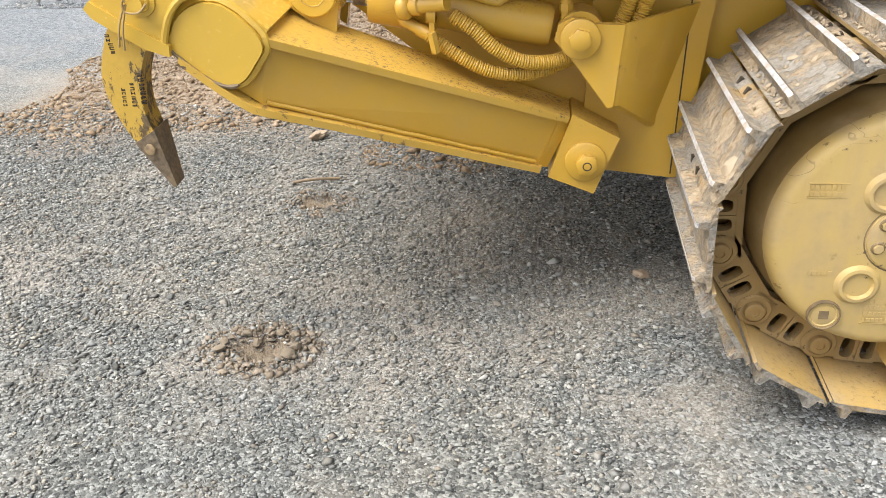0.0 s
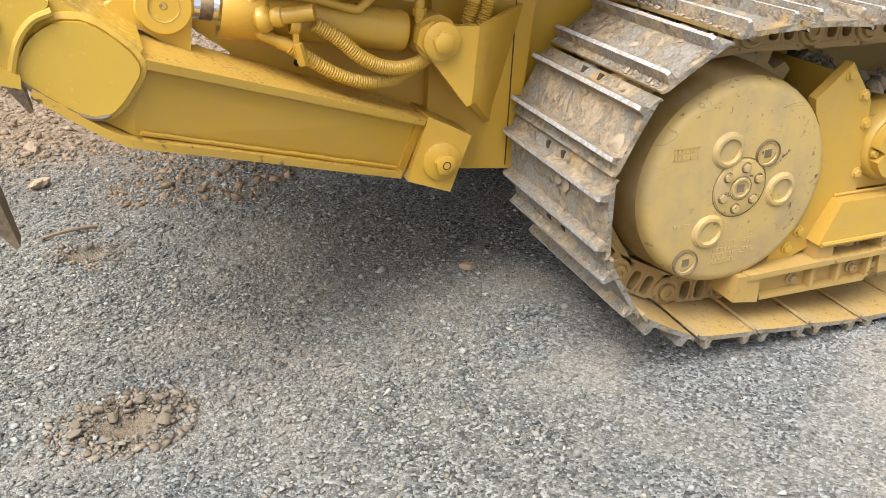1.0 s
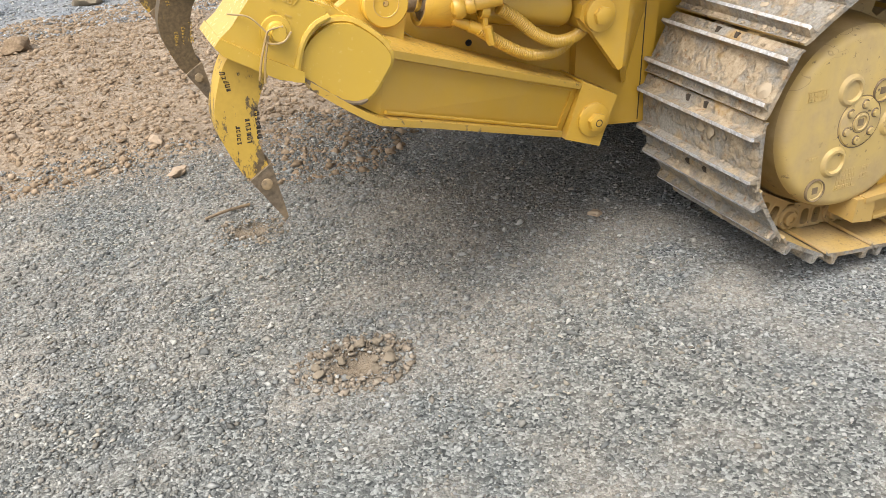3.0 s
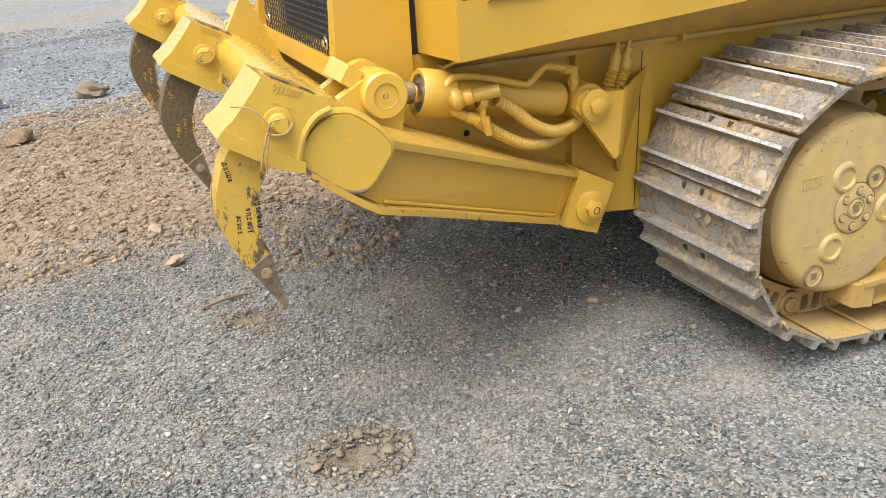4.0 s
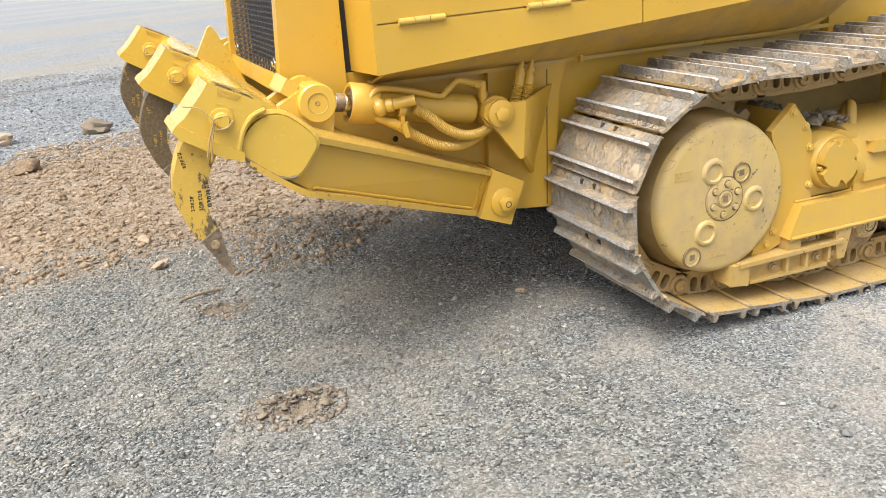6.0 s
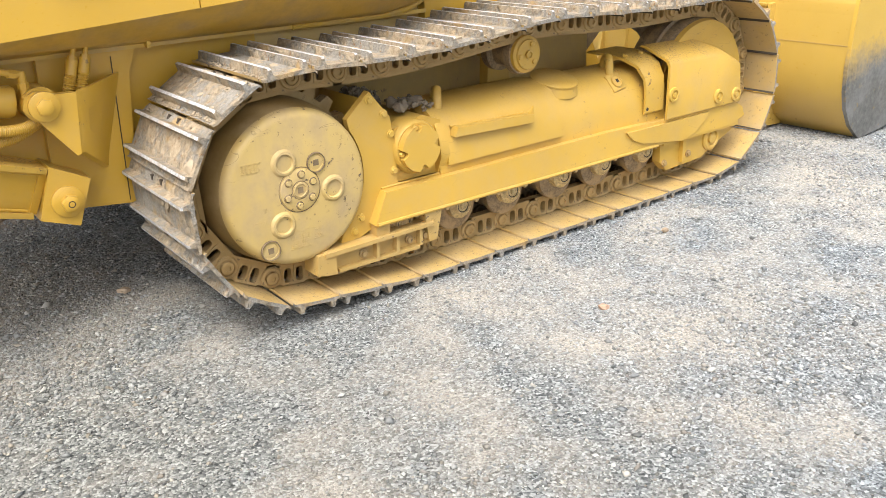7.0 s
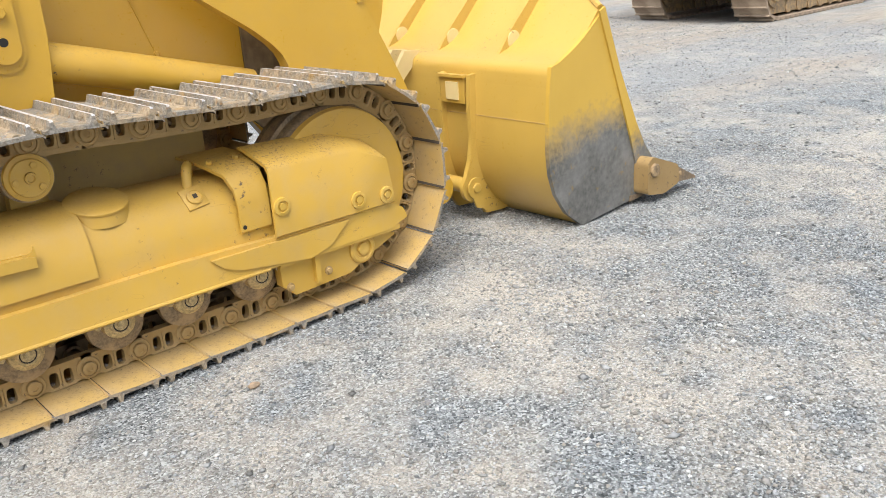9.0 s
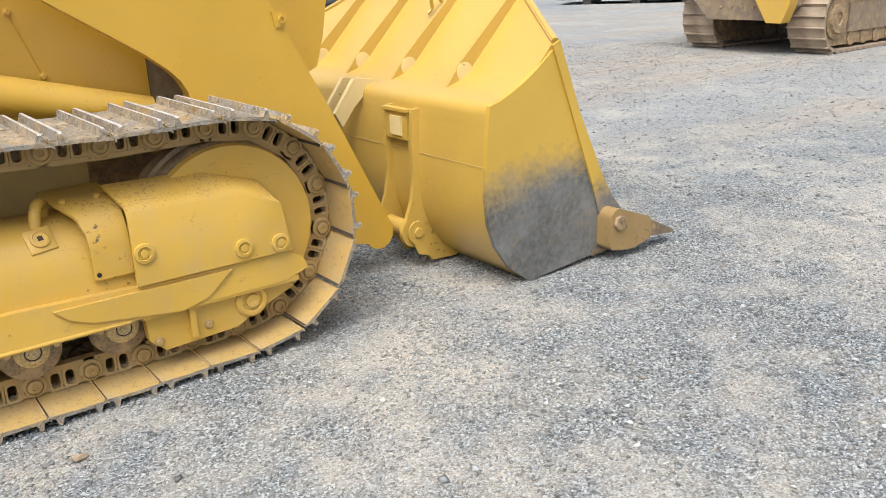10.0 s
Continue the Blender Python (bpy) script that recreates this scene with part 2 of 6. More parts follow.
def ground_mat():
    m = Mat("crushed_gravel")
    x, y, z = m.split()
    mid = m.noise(2.6, 5, 0.6)
    grit = m.voronoi(190.0)
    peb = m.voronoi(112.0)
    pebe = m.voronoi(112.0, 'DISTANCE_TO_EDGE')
    fine = m.noise(260.0, 3)
    def cellgrey(node, lo, hi):
        s = m.at("ShaderNodeSeparateXYZ", Vector=node.outputs["Color"])
        return m.colours(s.outputs[0], ((0.0, lo), (0.60, tuple((p + q) / 2.2 for p, q in zip(lo, hi))), (1.0, hi)))
    c1 = cellgrey(peb, (0.045, 0.050, 0.053), (0.43, 0.45, 0.45))
    c2 = cellgrey(grit, (0.08, 0.088, 0.090), (0.42, 0.435, 0.43))
    c = m.mix(m.ramp(m.noise(30.0, 3), 0.52, 0.62), c1, c2)
    # shade in the gaps between pebbles, painted along the cell edges
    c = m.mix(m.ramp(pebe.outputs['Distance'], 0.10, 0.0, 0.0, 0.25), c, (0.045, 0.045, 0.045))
    # bluish beds, stone dust, and fine tan sand in patches
    c = m.mix(m.ramp(m.noise(1.1, 6, 0.7), 0.44, 0.62), c, (0.87, 0.91, 0.96), 'MULTIPLY')
    c = m.mix(warmth(m), c, (0.90, 0.865, 0.79), 'MULTIPLY')
    c = m.mix(dusting(m), c, (1.15, 1.16, 1.17), 'MULTIPLY')
    c = m.mix(sandiness(m), c, m.mix(m.ramp(m.noise(120.0, 4, 0.65), 0.36, 0.62), sand_tint(m, 0.40), sand_tint(m, 0.92)))
    # soil torn up by the ripper points
    for hx0, hy0, rad in ((-2.20, 0.285, 0.15), (-2.31, 1.38, 0.11)):
        d = m.at("ShaderNodeVectorMath", Vector=m.co)
        d.operation = 'DISTANCE'
        d.inputs[1].default_value = (hx0, hy0, 0.0)
        edge = m.math('ADD', d.outputs["Value"], m.math('MULTIPLY', m.math('SUBTRACT', m.noise(14.0, 4), 0.5), 0.14))
        c = m.mix(m.ramp(edge, rad, rad * 0.5, 0.0, 0.85), c, m.mix(m.noise(60.0, 5), (0.10, 0.072, 0.045), (0.34, 0.27, 0.19)))
    # tyre-worn bands farther off
    away = m.math('SUBTRACT', y, m.math('MULTIPLY', x, 0.53))
    back = m.ramp(away, 5.0, 7.5)
    band = m.noise(0.35, 4, 0.6, vec=m.stretch((0.35, 1.6, 1.0)))
    far = m.math('MULTIPLY', m.ramp(m.math('ADD', y, m.math('MULTIPLY', x, 0.7)), 5.2, 8.0), m.math('SUBTRACT', 1.0, back))
    c = m.mix(m.math('MULTIPLY', far, 0.4), c, (0.33, 0.335, 0.335))
    c = m.mix(m.math('MULTIPLY', m.math('MULTIPLY', far, m.ramp(band, 0.44, 0.60)), 0.7), c, m.mix(m.ramp(m.noise(5.0, 6, 0.7, vec=m.stretch((0.4, 2.0, 1.0))), 0.4, 0.62), (0.25, 0.215, 0.175), (0.39, 0.345, 0.285)))
    # behind the soil: a bluish gravel strip, then packed tan and grey wheel lanes
    lane = m.at("ShaderNodeCombineXYZ", X=m.math('MULTIPLY', x, 0.28), Y=away, Z=0.0).outputs[0]
    speck = m.ramp(m.noise(17.0, 5, 0.85), 0.43, 0.58)
    grey = m.mix(speck, (0.15, 0.165, 0.18), (0.31, 0.33, 0.345))
    tan = m.mix(speck, (0.215, 0.195, 0.165), (0.325, 0.305, 0.27))
    lanes = m.math('ADD', m.math('MULTIPLY', m.noise(0.22, 3, 0.5, vec=lane), 0.6), m.math('MULTIPLY', m.noise(1.6, 5, 0.65, vec=lane), 0.4))
    packed = m.mix(m.ramp(lanes, 0.42, 0.56), grey, tan)
    packed = m.mix(m.ramp(m.noise(3.2, 5, 0.7, vec=lane), 0.60, 0.70, 0.0, 0.75), packed, (0.10, 0.10, 0.10))
    packed = m.mix(m.ramp(m.noise(2.3, 4, 0.7, vec=lane), 0.58, 0.68, 0.0, 0.6), packed, (0.37, 0.35, 0.32))
    rim = m.math('ADD', away, m.math('MULTIPLY', m.math('SUBTRACT', m.noise(0.8, 5, 0.65), 0.5), 1.6))
    c = m.mix(m.math('MULTIPLY', back, 0.55), c, grey)
    c = m.mix(m.ramp(rim, 13.2, 13.9), c, packed)
    ridge = m.math('MULTIPLY', m.ramp(rim, 13.1, 13.4), m.ramp(rim, 14.0, 13.6))
    c = m.mix(m.math('MULTIPLY', ridge, m.ramp(m.noise(6.0, 5, 0.7), 0.40, 0.60)), c, (0.10, 0.085, 0.068))
    c = m.mix(m.ramp(away, 24.0, 48.0, 0.0, 0.6), c, m.mix(m.ramp(lanes, 0.44, 0.58), (0.215, 0.235, 0.255), (0.29, 0.29, 0.28)))
    # spilled brown soil behind the machine
    wob = m.math('MULTIPLY', m.math('SUBTRACT', m.noise(1.1, 5, 0.6), 0.5), 2.2)
    yy = m.math('ADD', y, wob)
    soil = m.math('MULTIPLY', m.math('MULTIPLY', m.ramp(yy, 1.9, 2.5), m.ramp(m.math('SUBTRACT', yy, m.math('MULTIPLY', x, 0.5)), 8.2, 7.6)), m.math('MULTIPLY', m.ramp(m.math('ADD', x, wob), 0.6, -0.4), m.ramp(m.math('ADD', x, wob), -4.6, -3.9)))
    c = m.mix(m.math('MULTIPLY', soil, m.ramp(mid, 0.2, 0.5, 0.55, 0.95)), c, m.mix(m.ramp(m.noise(35.0, 6), 0.3, 0.7), (0.16, 0.115, 0.073), (0.40, 0.315, 0.225)))
    h = m.math('ADD', m.ramp(pebe.outputs["Distance"], 0.0, 0.25), m.math('MULTIPLY', m.ramp(grit.outputs["Distance"], 0.6, 0.0), 0.5))
    return m.done(c, 0.93, 0.0, ((h, 0.5, 0.005), (fine, 0.6, 0.003), (m.noise(40.0, 5), 0.5, 0.010)), 0.25)


M_GROUND = ground_mat()


def bucket_side(name, hi, lo):
    """Yellow paint rubbed down to grey steel on the lower half of the bucket cheek."""
    m = Mat(name)
    x, y, z = m.split()
    big, mid, fine = m.noise(5.0, 5, 0.6), m.noise(30.0, 5, 0.65), m.noise(110.0, 4)
    edge = m.math('ADD', m.math('MULTIPLY', m.math('SUBTRACT', big, 0.5), 0.28), m.math('MULTIPLY', m.math('SUBTRACT', mid, 0.5), 0.22))
    worn = m.ramp(m.math('ADD', m.math('ADD', z, m.math('MULTIPLY', x, -0.10)), edge), hi, lo)
    paintc = m.mix(m.ramp(m.noise(1.7, 3), 0.3, 0.7), tuple(v * 0.94 for v in YEL), tuple(v * 1.05 for v in YEL))
    steel = m.mix(m.ramp(mid, 0.3, 0.7), (0.105, 0.105, 0.098), (0.215, 0.21, 0.195))
    steel = m.mix(m.ramp(m.noise(3.0, 4), 0.45, 0.68, 0.0, 0.6), steel, (0.31, 0.31, 0.30))
    steel = m.mix(m.ramp(m.noise(13.0, 6, 0.65), 0.60, 0.68, 0.0, 0.7), steel, (0.33, 0.22, 0.07))
    c = m.mix(worn, paintc, steel)
    return m.done(c, m.ramp(fine, 0.2, 0.8, 0.42, 0.58), m.math('MULTIPLY', worn, 0.35), ((mid, 0.12, 0.003),))


M_CHEEK = bucket_side("rubbed_bucket_cheek", 0.31, 0.07)
M_CUTTER = bucket_side("rubbed_side_cutter", 0.05, -0.10)


# ---- mesh helpers ----
def V3(axis, a, b, h):
    return {'x': (h, a, b), 'y': (a, h, b), 'z': (a, b, h)}[axis]


def prism(bm, pts, axis, h0, h1):
    """A straight extrusion of an outline along x (outline y z), y (x z) or z (x y)."""
    lo = [bm.verts.new(V3(axis, a, b, h0)) for a, b in pts]
    hi = [bm.verts.new(V3(axis, a, b, h1)) for a, b in pts]
    n = len(pts)
    bm.faces.new(lo)
    bm.faces.new(hi[::-1])
    for i in range(n):
        bm.faces.new((lo[i], hi[i], hi[(i + 1) % n], lo[(i + 1) % n]))
    return lo + hi


def box(bm, x0, x1, y0, y1, z0, z1):
    return prism(bm, ((x0, z0), (x1, z0), (x1, z1), (x0, z1)), 'y', y0, y1)


def basis(d):
    d = Vector(d).normalized()
    return d, *(lambda u: (u, d.cross(u)))(d.orthogonal().normalized())


def lathe(bm, origin, way, profile, seg=32):
    """Turns (radius, height) pairs round an axis; radius 0 closes it."""
    d, u, w = basis(way)
    o = Vector(origin)
    rings = []
    for r, h in profile:
        if r <= 1e-6:
            rings.append([bm.verts.new(o + d * h)])
        else:
            rings.append([bm.verts.new(o + d * h + (u * math.cos(a) + w * math.sin(a)) * r)
                          for a in (2 * math.pi * i / seg for i in range(seg))])
    for p, q in zip(rings, rings[1:]):
        for i in range(seg):
            j = (i + 1) % seg
            if len(p) == 1 and len(q) == 1:
                continue
            if len(p) == 1:
                bm.faces.new((p[0], q[i], q[j]))
            elif len(q) == 1:
                bm.faces.new((p[i], q[0], p[j]))
            else:
                bm.faces.new((p[i], q[i], q[j], p[j]))


def rod(bm, p0, p1, r, seg=20, r1=None):
    d = Vector(p1) - Vector(p0)
    h = d.length
    lathe(bm, p0, d, ((0, 0), (r, 0), (r1 or r, h), (0, h)), seg)


def bolt(bm, c, way, r, h, sides=6, washer=0.0):
    """Hexagon head on an optional washer."""
    o = Vector(c)
    d = Vector(way).normalized()
    if washer:
        lathe(bm, o, d, ((0, 0), (washer, 0), (washer, h * 0.3), (washer * 0.9, h * 0.4), (0, h * 0.4)), 20)
        o = o + d * h * 0.3
    lathe(bm, o, d, ((0, 0), (r, 0), (r, h * 0.85), (r * 0.85, h), (0, h)), sides)


def spline(pts, n=10):
    """Catmull-Rom through the points."""
    p = [Vector(a) for a in pts]
    p = [p[0] * 2 - p[1]] + p + [p[-1] * 2 - p[-2]]
    out = []
    for i in range(1, len(p) - 2):
        for k in range(n):
            t = k / n
            out.append(0.5 * ((2 * p[i]) + (p[i + 1] - p[i - 1]) * t + (2 * p[i - 1] - 5 * p[i] + 4 * p[i + 1] - p[i + 2]) * t * t
                              + (3 * p[i] - p[i - 1] - 3 * p[i + 1] + p[i + 2]) * t ** 3))
    return out + [p[-2]]


def sweep(bm, path, radius, seg=10):
    """A round tube along a path; radius is a number or a function of the running length."""
    rings, run = [], 0.0
    u = None
    for i, p in enumerate(path):
        d = (path[min(i + 1, len(path) - 1)] - path[max(i - 1, 0)]).normalized()
        u = d.orthogonal().normalized() if u is None else (u - d * u.dot(d)).normalized()
        w = d.cross(u)
        if i:
            run += (p - path[i - 1]).length
        r = radius(run) if callable(radius) else radius
        rings.append([bm.verts.new(p + (u * math.cos(a) + w * math.sin(a)) * r) for a in (2 * math.pi * k / seg for k in range(seg))])
    for a, b in zip(rings, rings[1:]):
        for k in range(seg):
            bm.faces.new((a[k], a[(k + 1) % seg], b[(k + 1) % seg], b[k]))
    bm.faces.new(rings[0][::-1])
    bm.faces.new(rings[-1])


def corrugated(bm, pts, r):
    path = spline(pts, 60)
    length = sum((b - a).length for a, b in zip(path, path[1:]))
    n = int(length / 0.0016)
    run, k, fine = 0.0, 0, []
    acc = [0.0]
    for a, b in zip(path, path[1:]):
        acc.append(acc[-1] + (b - a).length)
    for i in range(n + 1):
        s = length * i / n
        while k < len(acc) - 2 and acc[k + 1] < s:
            k += 1
        f = (s - acc[k]) / max(1e-9, acc[k + 1] - acc[k])
        fine.append(path[k].lerp(path[k + 1], f))
    sweep(bm, fine, lambda s: r * (0.86 + 0.24 * abs(math.sin(s * math.pi / 0.0072)) ** 0.8), 10)


def bevel(bm, width, seg=2, angle=30):
    edges = [e for e in bm.edges if len(e.link_faces) == 2 and e.calc_face_angle(0) > radians(angle)]
    bmesh.ops.bevel(bm, geom=edges, offset=width, segments=seg, profile=0.6, affect='EDGES', clamp_overlap=True)


def rounded(pts, r, n=5):
    """The outline with its corners turned round."""
    out = []
    for i, p in enumerate(pts):
        p, a, b = Vector(p), Vector(pts[i - 1]), Vector(pts[(i + 1) % len(pts)])
        ra, rb = min(r, (a - p).length * 0.48), min(r, (b - p).length * 0.48)
        q0, q1 = p + (a - p).normalized() * ra, p + (b - p).normalized() * rb
        for k in range(n + 1):
            t = k / n
            v = q0 * (1 - t) ** 2 + p * (2 * t * (1 - t)) + q1 * t * t
            out.append((v.x, v.y))
    return out


def sheet(bm, cols, off):
    """A folded plate of even thickness from columns of points; off: the way to its back."""
    o = Vector(off)
    F = [[bm.verts.new(p) for p in c] for c in cols]
    K = [[bm.verts.new(Vector(p) + o) for p in c] for c in cols]
    n, k = len(cols), len(cols[0])
    for i in range(n - 1):
        for j in range(k - 1):
            bm.faces.new((F[i][j], F[i + 1][j], F[i + 1][j + 1], F[i][j + 1]))
            bm.faces.new((K[i][j], K[i][j + 1], K[i + 1][j + 1], K[i + 1][j]))
    for i in range(n - 1):
        bm.faces.new((F[i][0], K[i][0], K[i + 1][0], F[i + 1][0]))
        bm.faces.new((F[i][-1], F[i + 1][-1], K[i + 1][-1], K[i][-1]))
    for j in range(k - 1):
        bm.faces.new((F[0][j], F[0][j + 1], K[0][j + 1], K[0][j]))
        bm.faces.new((F[-1][j], K[-1][j], K[-1][j + 1], F[-1][j + 1]))


def finish(bm, name, mats, smooth=38):
    bmesh.ops.recalc_face_normals(bm, faces=bm.faces)
    me = bpy.data.meshes.new(name)
    bm.to_mesh(me)
    bm.free()
    for mt in (mats if isinstance(mats, (list, tuple)) else (mats,)):
        me.materials.append(mt)
    me.shade_smooth()
    me.set_sharp_from_angle(angle=radians(smooth))
    return me


def part(name, bm, mats, parent, label="", smooth=38, kind=""):
    ob = new(name, finish(bm, name, mats, smooth))
    ob.parent = parent
    return tagged(ob, label, kind=kind)


def thing(name, bm, mats, label, category, group="", kind="", smooth=38):
    return tagged(new(name, finish(bm, name, mats, smooth)), label, category, group, kind)


def arc(cx, cz, r, a0, a1, n):
    return [(cx + r * math.cos(radians(a0 + (a1 - a0) * i / n)), cz + r * math.sin(radians(a0 + (a1 - a0) * i / n))) for i in range(n + 1)]


def chunk(bm, c, size, seed, flat=0.6, levels=2):
    """One irregular stone or clod, half sunk."""
    rng = random.Random(seed)
    r = bmesh.ops.create_icosphere(bm, subdivisions=levels, radius=1.0)
    off = Vector((rng.uniform(-50, 50), rng.uniform(-50, 50), rng.uniform(-50, 50)))
    sc = Vector((rng.uniform(0.8, 1.3), rng.uniform(0.7, 1.1), flat * rng.uniform(0.8, 1.2)))
    turn = Euler((rng.uniform(-.3, .3), rng.uniform(-.3, .3), rng.uniform(0, 6.3))).to_matrix()
    for v in r["verts"]:
        p = v.co.copy()
        k = 1.0 + 0.45 * noise.noise(p * 1.3 + off) + 0.16 * noise.noise(p * 3.7 + off)
        p = turn @ Vector((p.x * sc.x, p.y * sc.y, p.z * sc.z)) * k * size
        v.co = Vector(c) + p


def holed(bm, x0, x1, z0, z1, hw, hh, y0, y1):
    """A rectangular piece of plate with a round-ended window through its middle."""
    cx, cz, w, h = (x0 + x1) / 2, (z0 + z1) / 2, (x1 - x0) / 2, (z1 - z0) / 2
    corner = math.atan2(h, w)
    angs = [0, corner / 2, corner, (corner + math.pi / 2) / 2, math.pi / 2]
    angs += [math.pi - a for a in angs[3::-1]]
    angs += [2 * math.pi - a for a in angs[-2:0:-1]]
    loops = []
    for y in (y0, y1):
        hole, rim = [], []
        for a in angs:
            c, s = math.cos(a), math.sin(a)
            k = min(w / abs(c) if abs(c) > 1e-6 else 9, h / abs(s) if abs(s) > 1e-6 else 9)
            rim.append(bm.verts.new((cx + c * k, y, cz + s * k)))
            hole.append(bm.verts.new((cx + hw * math.copysign(abs(c) ** 0.6, c), y, cz + hh * math.copysign(abs(s) ** 0.6, s))))
        loops.append((hole, rim))
    n = len(angs)
    (h0, r0), (h1, r1) = loops
    for i in range(n):
        j = (i + 1) % n
        bm.faces.new((h0[i], h0[j], r0[j], r0[i]))
        bm.faces.new((h1[i], r1[i], r1[j], h1[j]))
        bm.faces.new((h0[i], h1[i], h1[j], h0[j]))
        bm.faces.new((r0[i], r0[j], r1[j], r1[i]))

# ---- ground ----
def spread(lo, hi, step, far, grow=1.28):
    core = list(np.arange(lo, hi + 1e-6, step))
    d, a, b = step, lo, hi
    left, right = [], []
    while b < far:
        d *= grow
        a, b = a - d, b + d
        left.append(a)
        right.append(b)
    return np.array(left[::-1] + core + right)


def lump(x, y):
    """Height of the ground: gentle unevenness, and the rough spilled soil behind the machine."""
    h = 0.010 * noise.noise(Vector((x * 1.3, y * 1.3, 0))) + 0.004 * noise.noise(Vector((x * 6, y * 6, 3)))
    h = min(h, 0.004) - 0.004
    w = 1.1 * noise.noise(Vector((x * 0.9, y * 0.9, 7)))
    soil = max(0, min(1, (y + w - 2.2) / 0.6)) * max(0, min(1, (6.8 + 0.5 * (x + 3) - y - w) / 0.6)) * max(0, min(1, (0.5 - x - w) / 1.0)) * max(0, min(1, x + w + 4.6))
    if soil > 0:
        h += soil * (0.055 + 0.05 * noise.noise(Vector((x * 2.2, y * 2.2, 1))) + 0.03 * noise.noise(Vector((x * 7, y * 7, 5))))
    for cx, cy, r in ((-2.20, 0.285, 0.075), (-2.31, 1.38, 0.06)):
        d = math.hypot((x - cx) / 1.3, y - cy) / r
        if d < 2.2:
            h += -0.075 * math.exp(-d * d * 2.0) + 0.014 * math.exp(-(d - 1.1) ** 2 * 6)
    return h


gx, gy = spread(-6.0, 7.0, 0.055, 900), spread(-3.2, 7.2, 0.055, 900)
gv = np.array([(x, y, lump(x, y) if abs(x) < 12 and abs(y) < 12 else -0.004) for y in gy for x in gx])
ny, nx = len(gy), len(gx)
quad = (np.arange(ny - 1)[:, None] * nx + np.arange(nx - 1)[None, :]).ravel()
gf = np.stack((quad, quad + 1, quad + nx + 1, quad + nx), 1)


def raw_mesh(name, verts, faces, mat):
    me = bpy.data.meshes.new(name)
    k = faces.shape[1]
    me.vertices.add(len(verts))
    me.vertices.foreach_set("co", np.ascontiguousarray(verts, np.float32).ravel())
    me.loops.add(faces.size)
    me.loops.foreach_set("vertex_index", np.ascontiguousarray(faces, np.int32).ravel())
    me.polygons.add(len(faces))
    me.polygons.foreach_set("loop_start", np.arange(0, faces.size, k, dtype=np.int32))
    me.update(calc_edges=True)
    me.materials.append(mat)
    return me


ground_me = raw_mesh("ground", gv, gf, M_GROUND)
ground_me.shade_smooth()
ground = tagged(new("ground", ground_me), "grey crushed gravel yard with sandy patches and brown soil", "ground", kind="structure")

OCTA = np.array([(1, 0, 0), (-1, 0, 0), (0, 1, 0), (0, -1, 0), (0, 0, 1), (0, 0, -1)], float)
OCTF = np.array([(0, 2, 4), (2, 1, 4), (1, 3, 4), (3, 0, 4), (2, 0, 5), (1, 2, 5), (3, 1, 5), (0, 3, 5)])
CUBE = np.array([(x, y, z) for x in (-.62, .62) for y in (-.62, .62) for z in (-.62, .62)], float)
CUBF = np.array([(0, 1, 3), (0, 3, 2), (4, 6, 7), (4, 7, 5), (0, 4, 5), (0, 5, 1), (2, 3, 7), (2, 7, 6), (0, 2, 6), (0, 6, 4), (1, 5, 7), (1, 7, 3)])


def scatter(name, xy, size, mat, label, category, seed, flat=0.7, sink=0.25, solid=(OCTA, OCTF), jitter=0.35):
    """Many small angular stones as one mesh."""
    rng = np.random.default_rng(seed)
    base, tri = solid
    n = len(xy)
    p = base[None] * (1 + rng.uniform(-jitter, jitter, (n, len(base), 1))) + rng.uniform(-.18, .18, (n, len(base), 3))
    p *= np.stack((rng.uniform(.8, 1.35, n), rng.uniform(.65, 1.05, n), flat * rng.uniform(.7, 1.15, n)), 1)[:, None, :]
    a, t = rng.uniform(0, 6.283, n), rng.uniform(-.5, .5, n)
    ca, sa, ct, st = np.cos(a), np.sin(a), np.cos(t), np.sin(t)
    y2, z2 = p[..., 1] * ct[:, None] - p[..., 2] * st[:, None], p[..., 1] * st[:, None] + p[..., 2] * ct[:, None]
    q = np.stack((p[..., 0] * ca[:, None] - y2 * sa[:, None], p[..., 0] * sa[:, None] + y2 * ca[:, None], z2), 2) * size[:, None, None]
    z = np.array([lump(x, y) for x, y in xy])
    q += np.stack((xy[:, 0], xy[:, 1], z + size * (flat - 2 * sink * flat)), 1)[:, None, :]
    f = (tri[None] + (np.arange(n) * len(base))[:, None, None]).reshape(-1, 3)
    return tagged(new(name, raw_mesh(name, q.reshape(-1, 3), f, mat)), label, category, kind="stuff")


def bed(x, y):
    """Share of coarse loose stones: under the ripper, and in drifts beside the bucket."""
    n = noise.fractal(Vector((x * 0.9, y * 0.9, 11)), 0.8, 2.0, 4)
    rear = max(0.0, min(1.0, (-0.55 - x) / 0.7)) * max(0.0, min(1.0, (y + 0.35) / 0.8))
    front = max(0.0, min(1.0, (x + 0.4) / 1.0)) * 0.75
    return max(0.06, min(1.0, max(rear + 0.5 * n, front * (0.45 + 1.6 * n), 0.16 + 0.7 * n)))


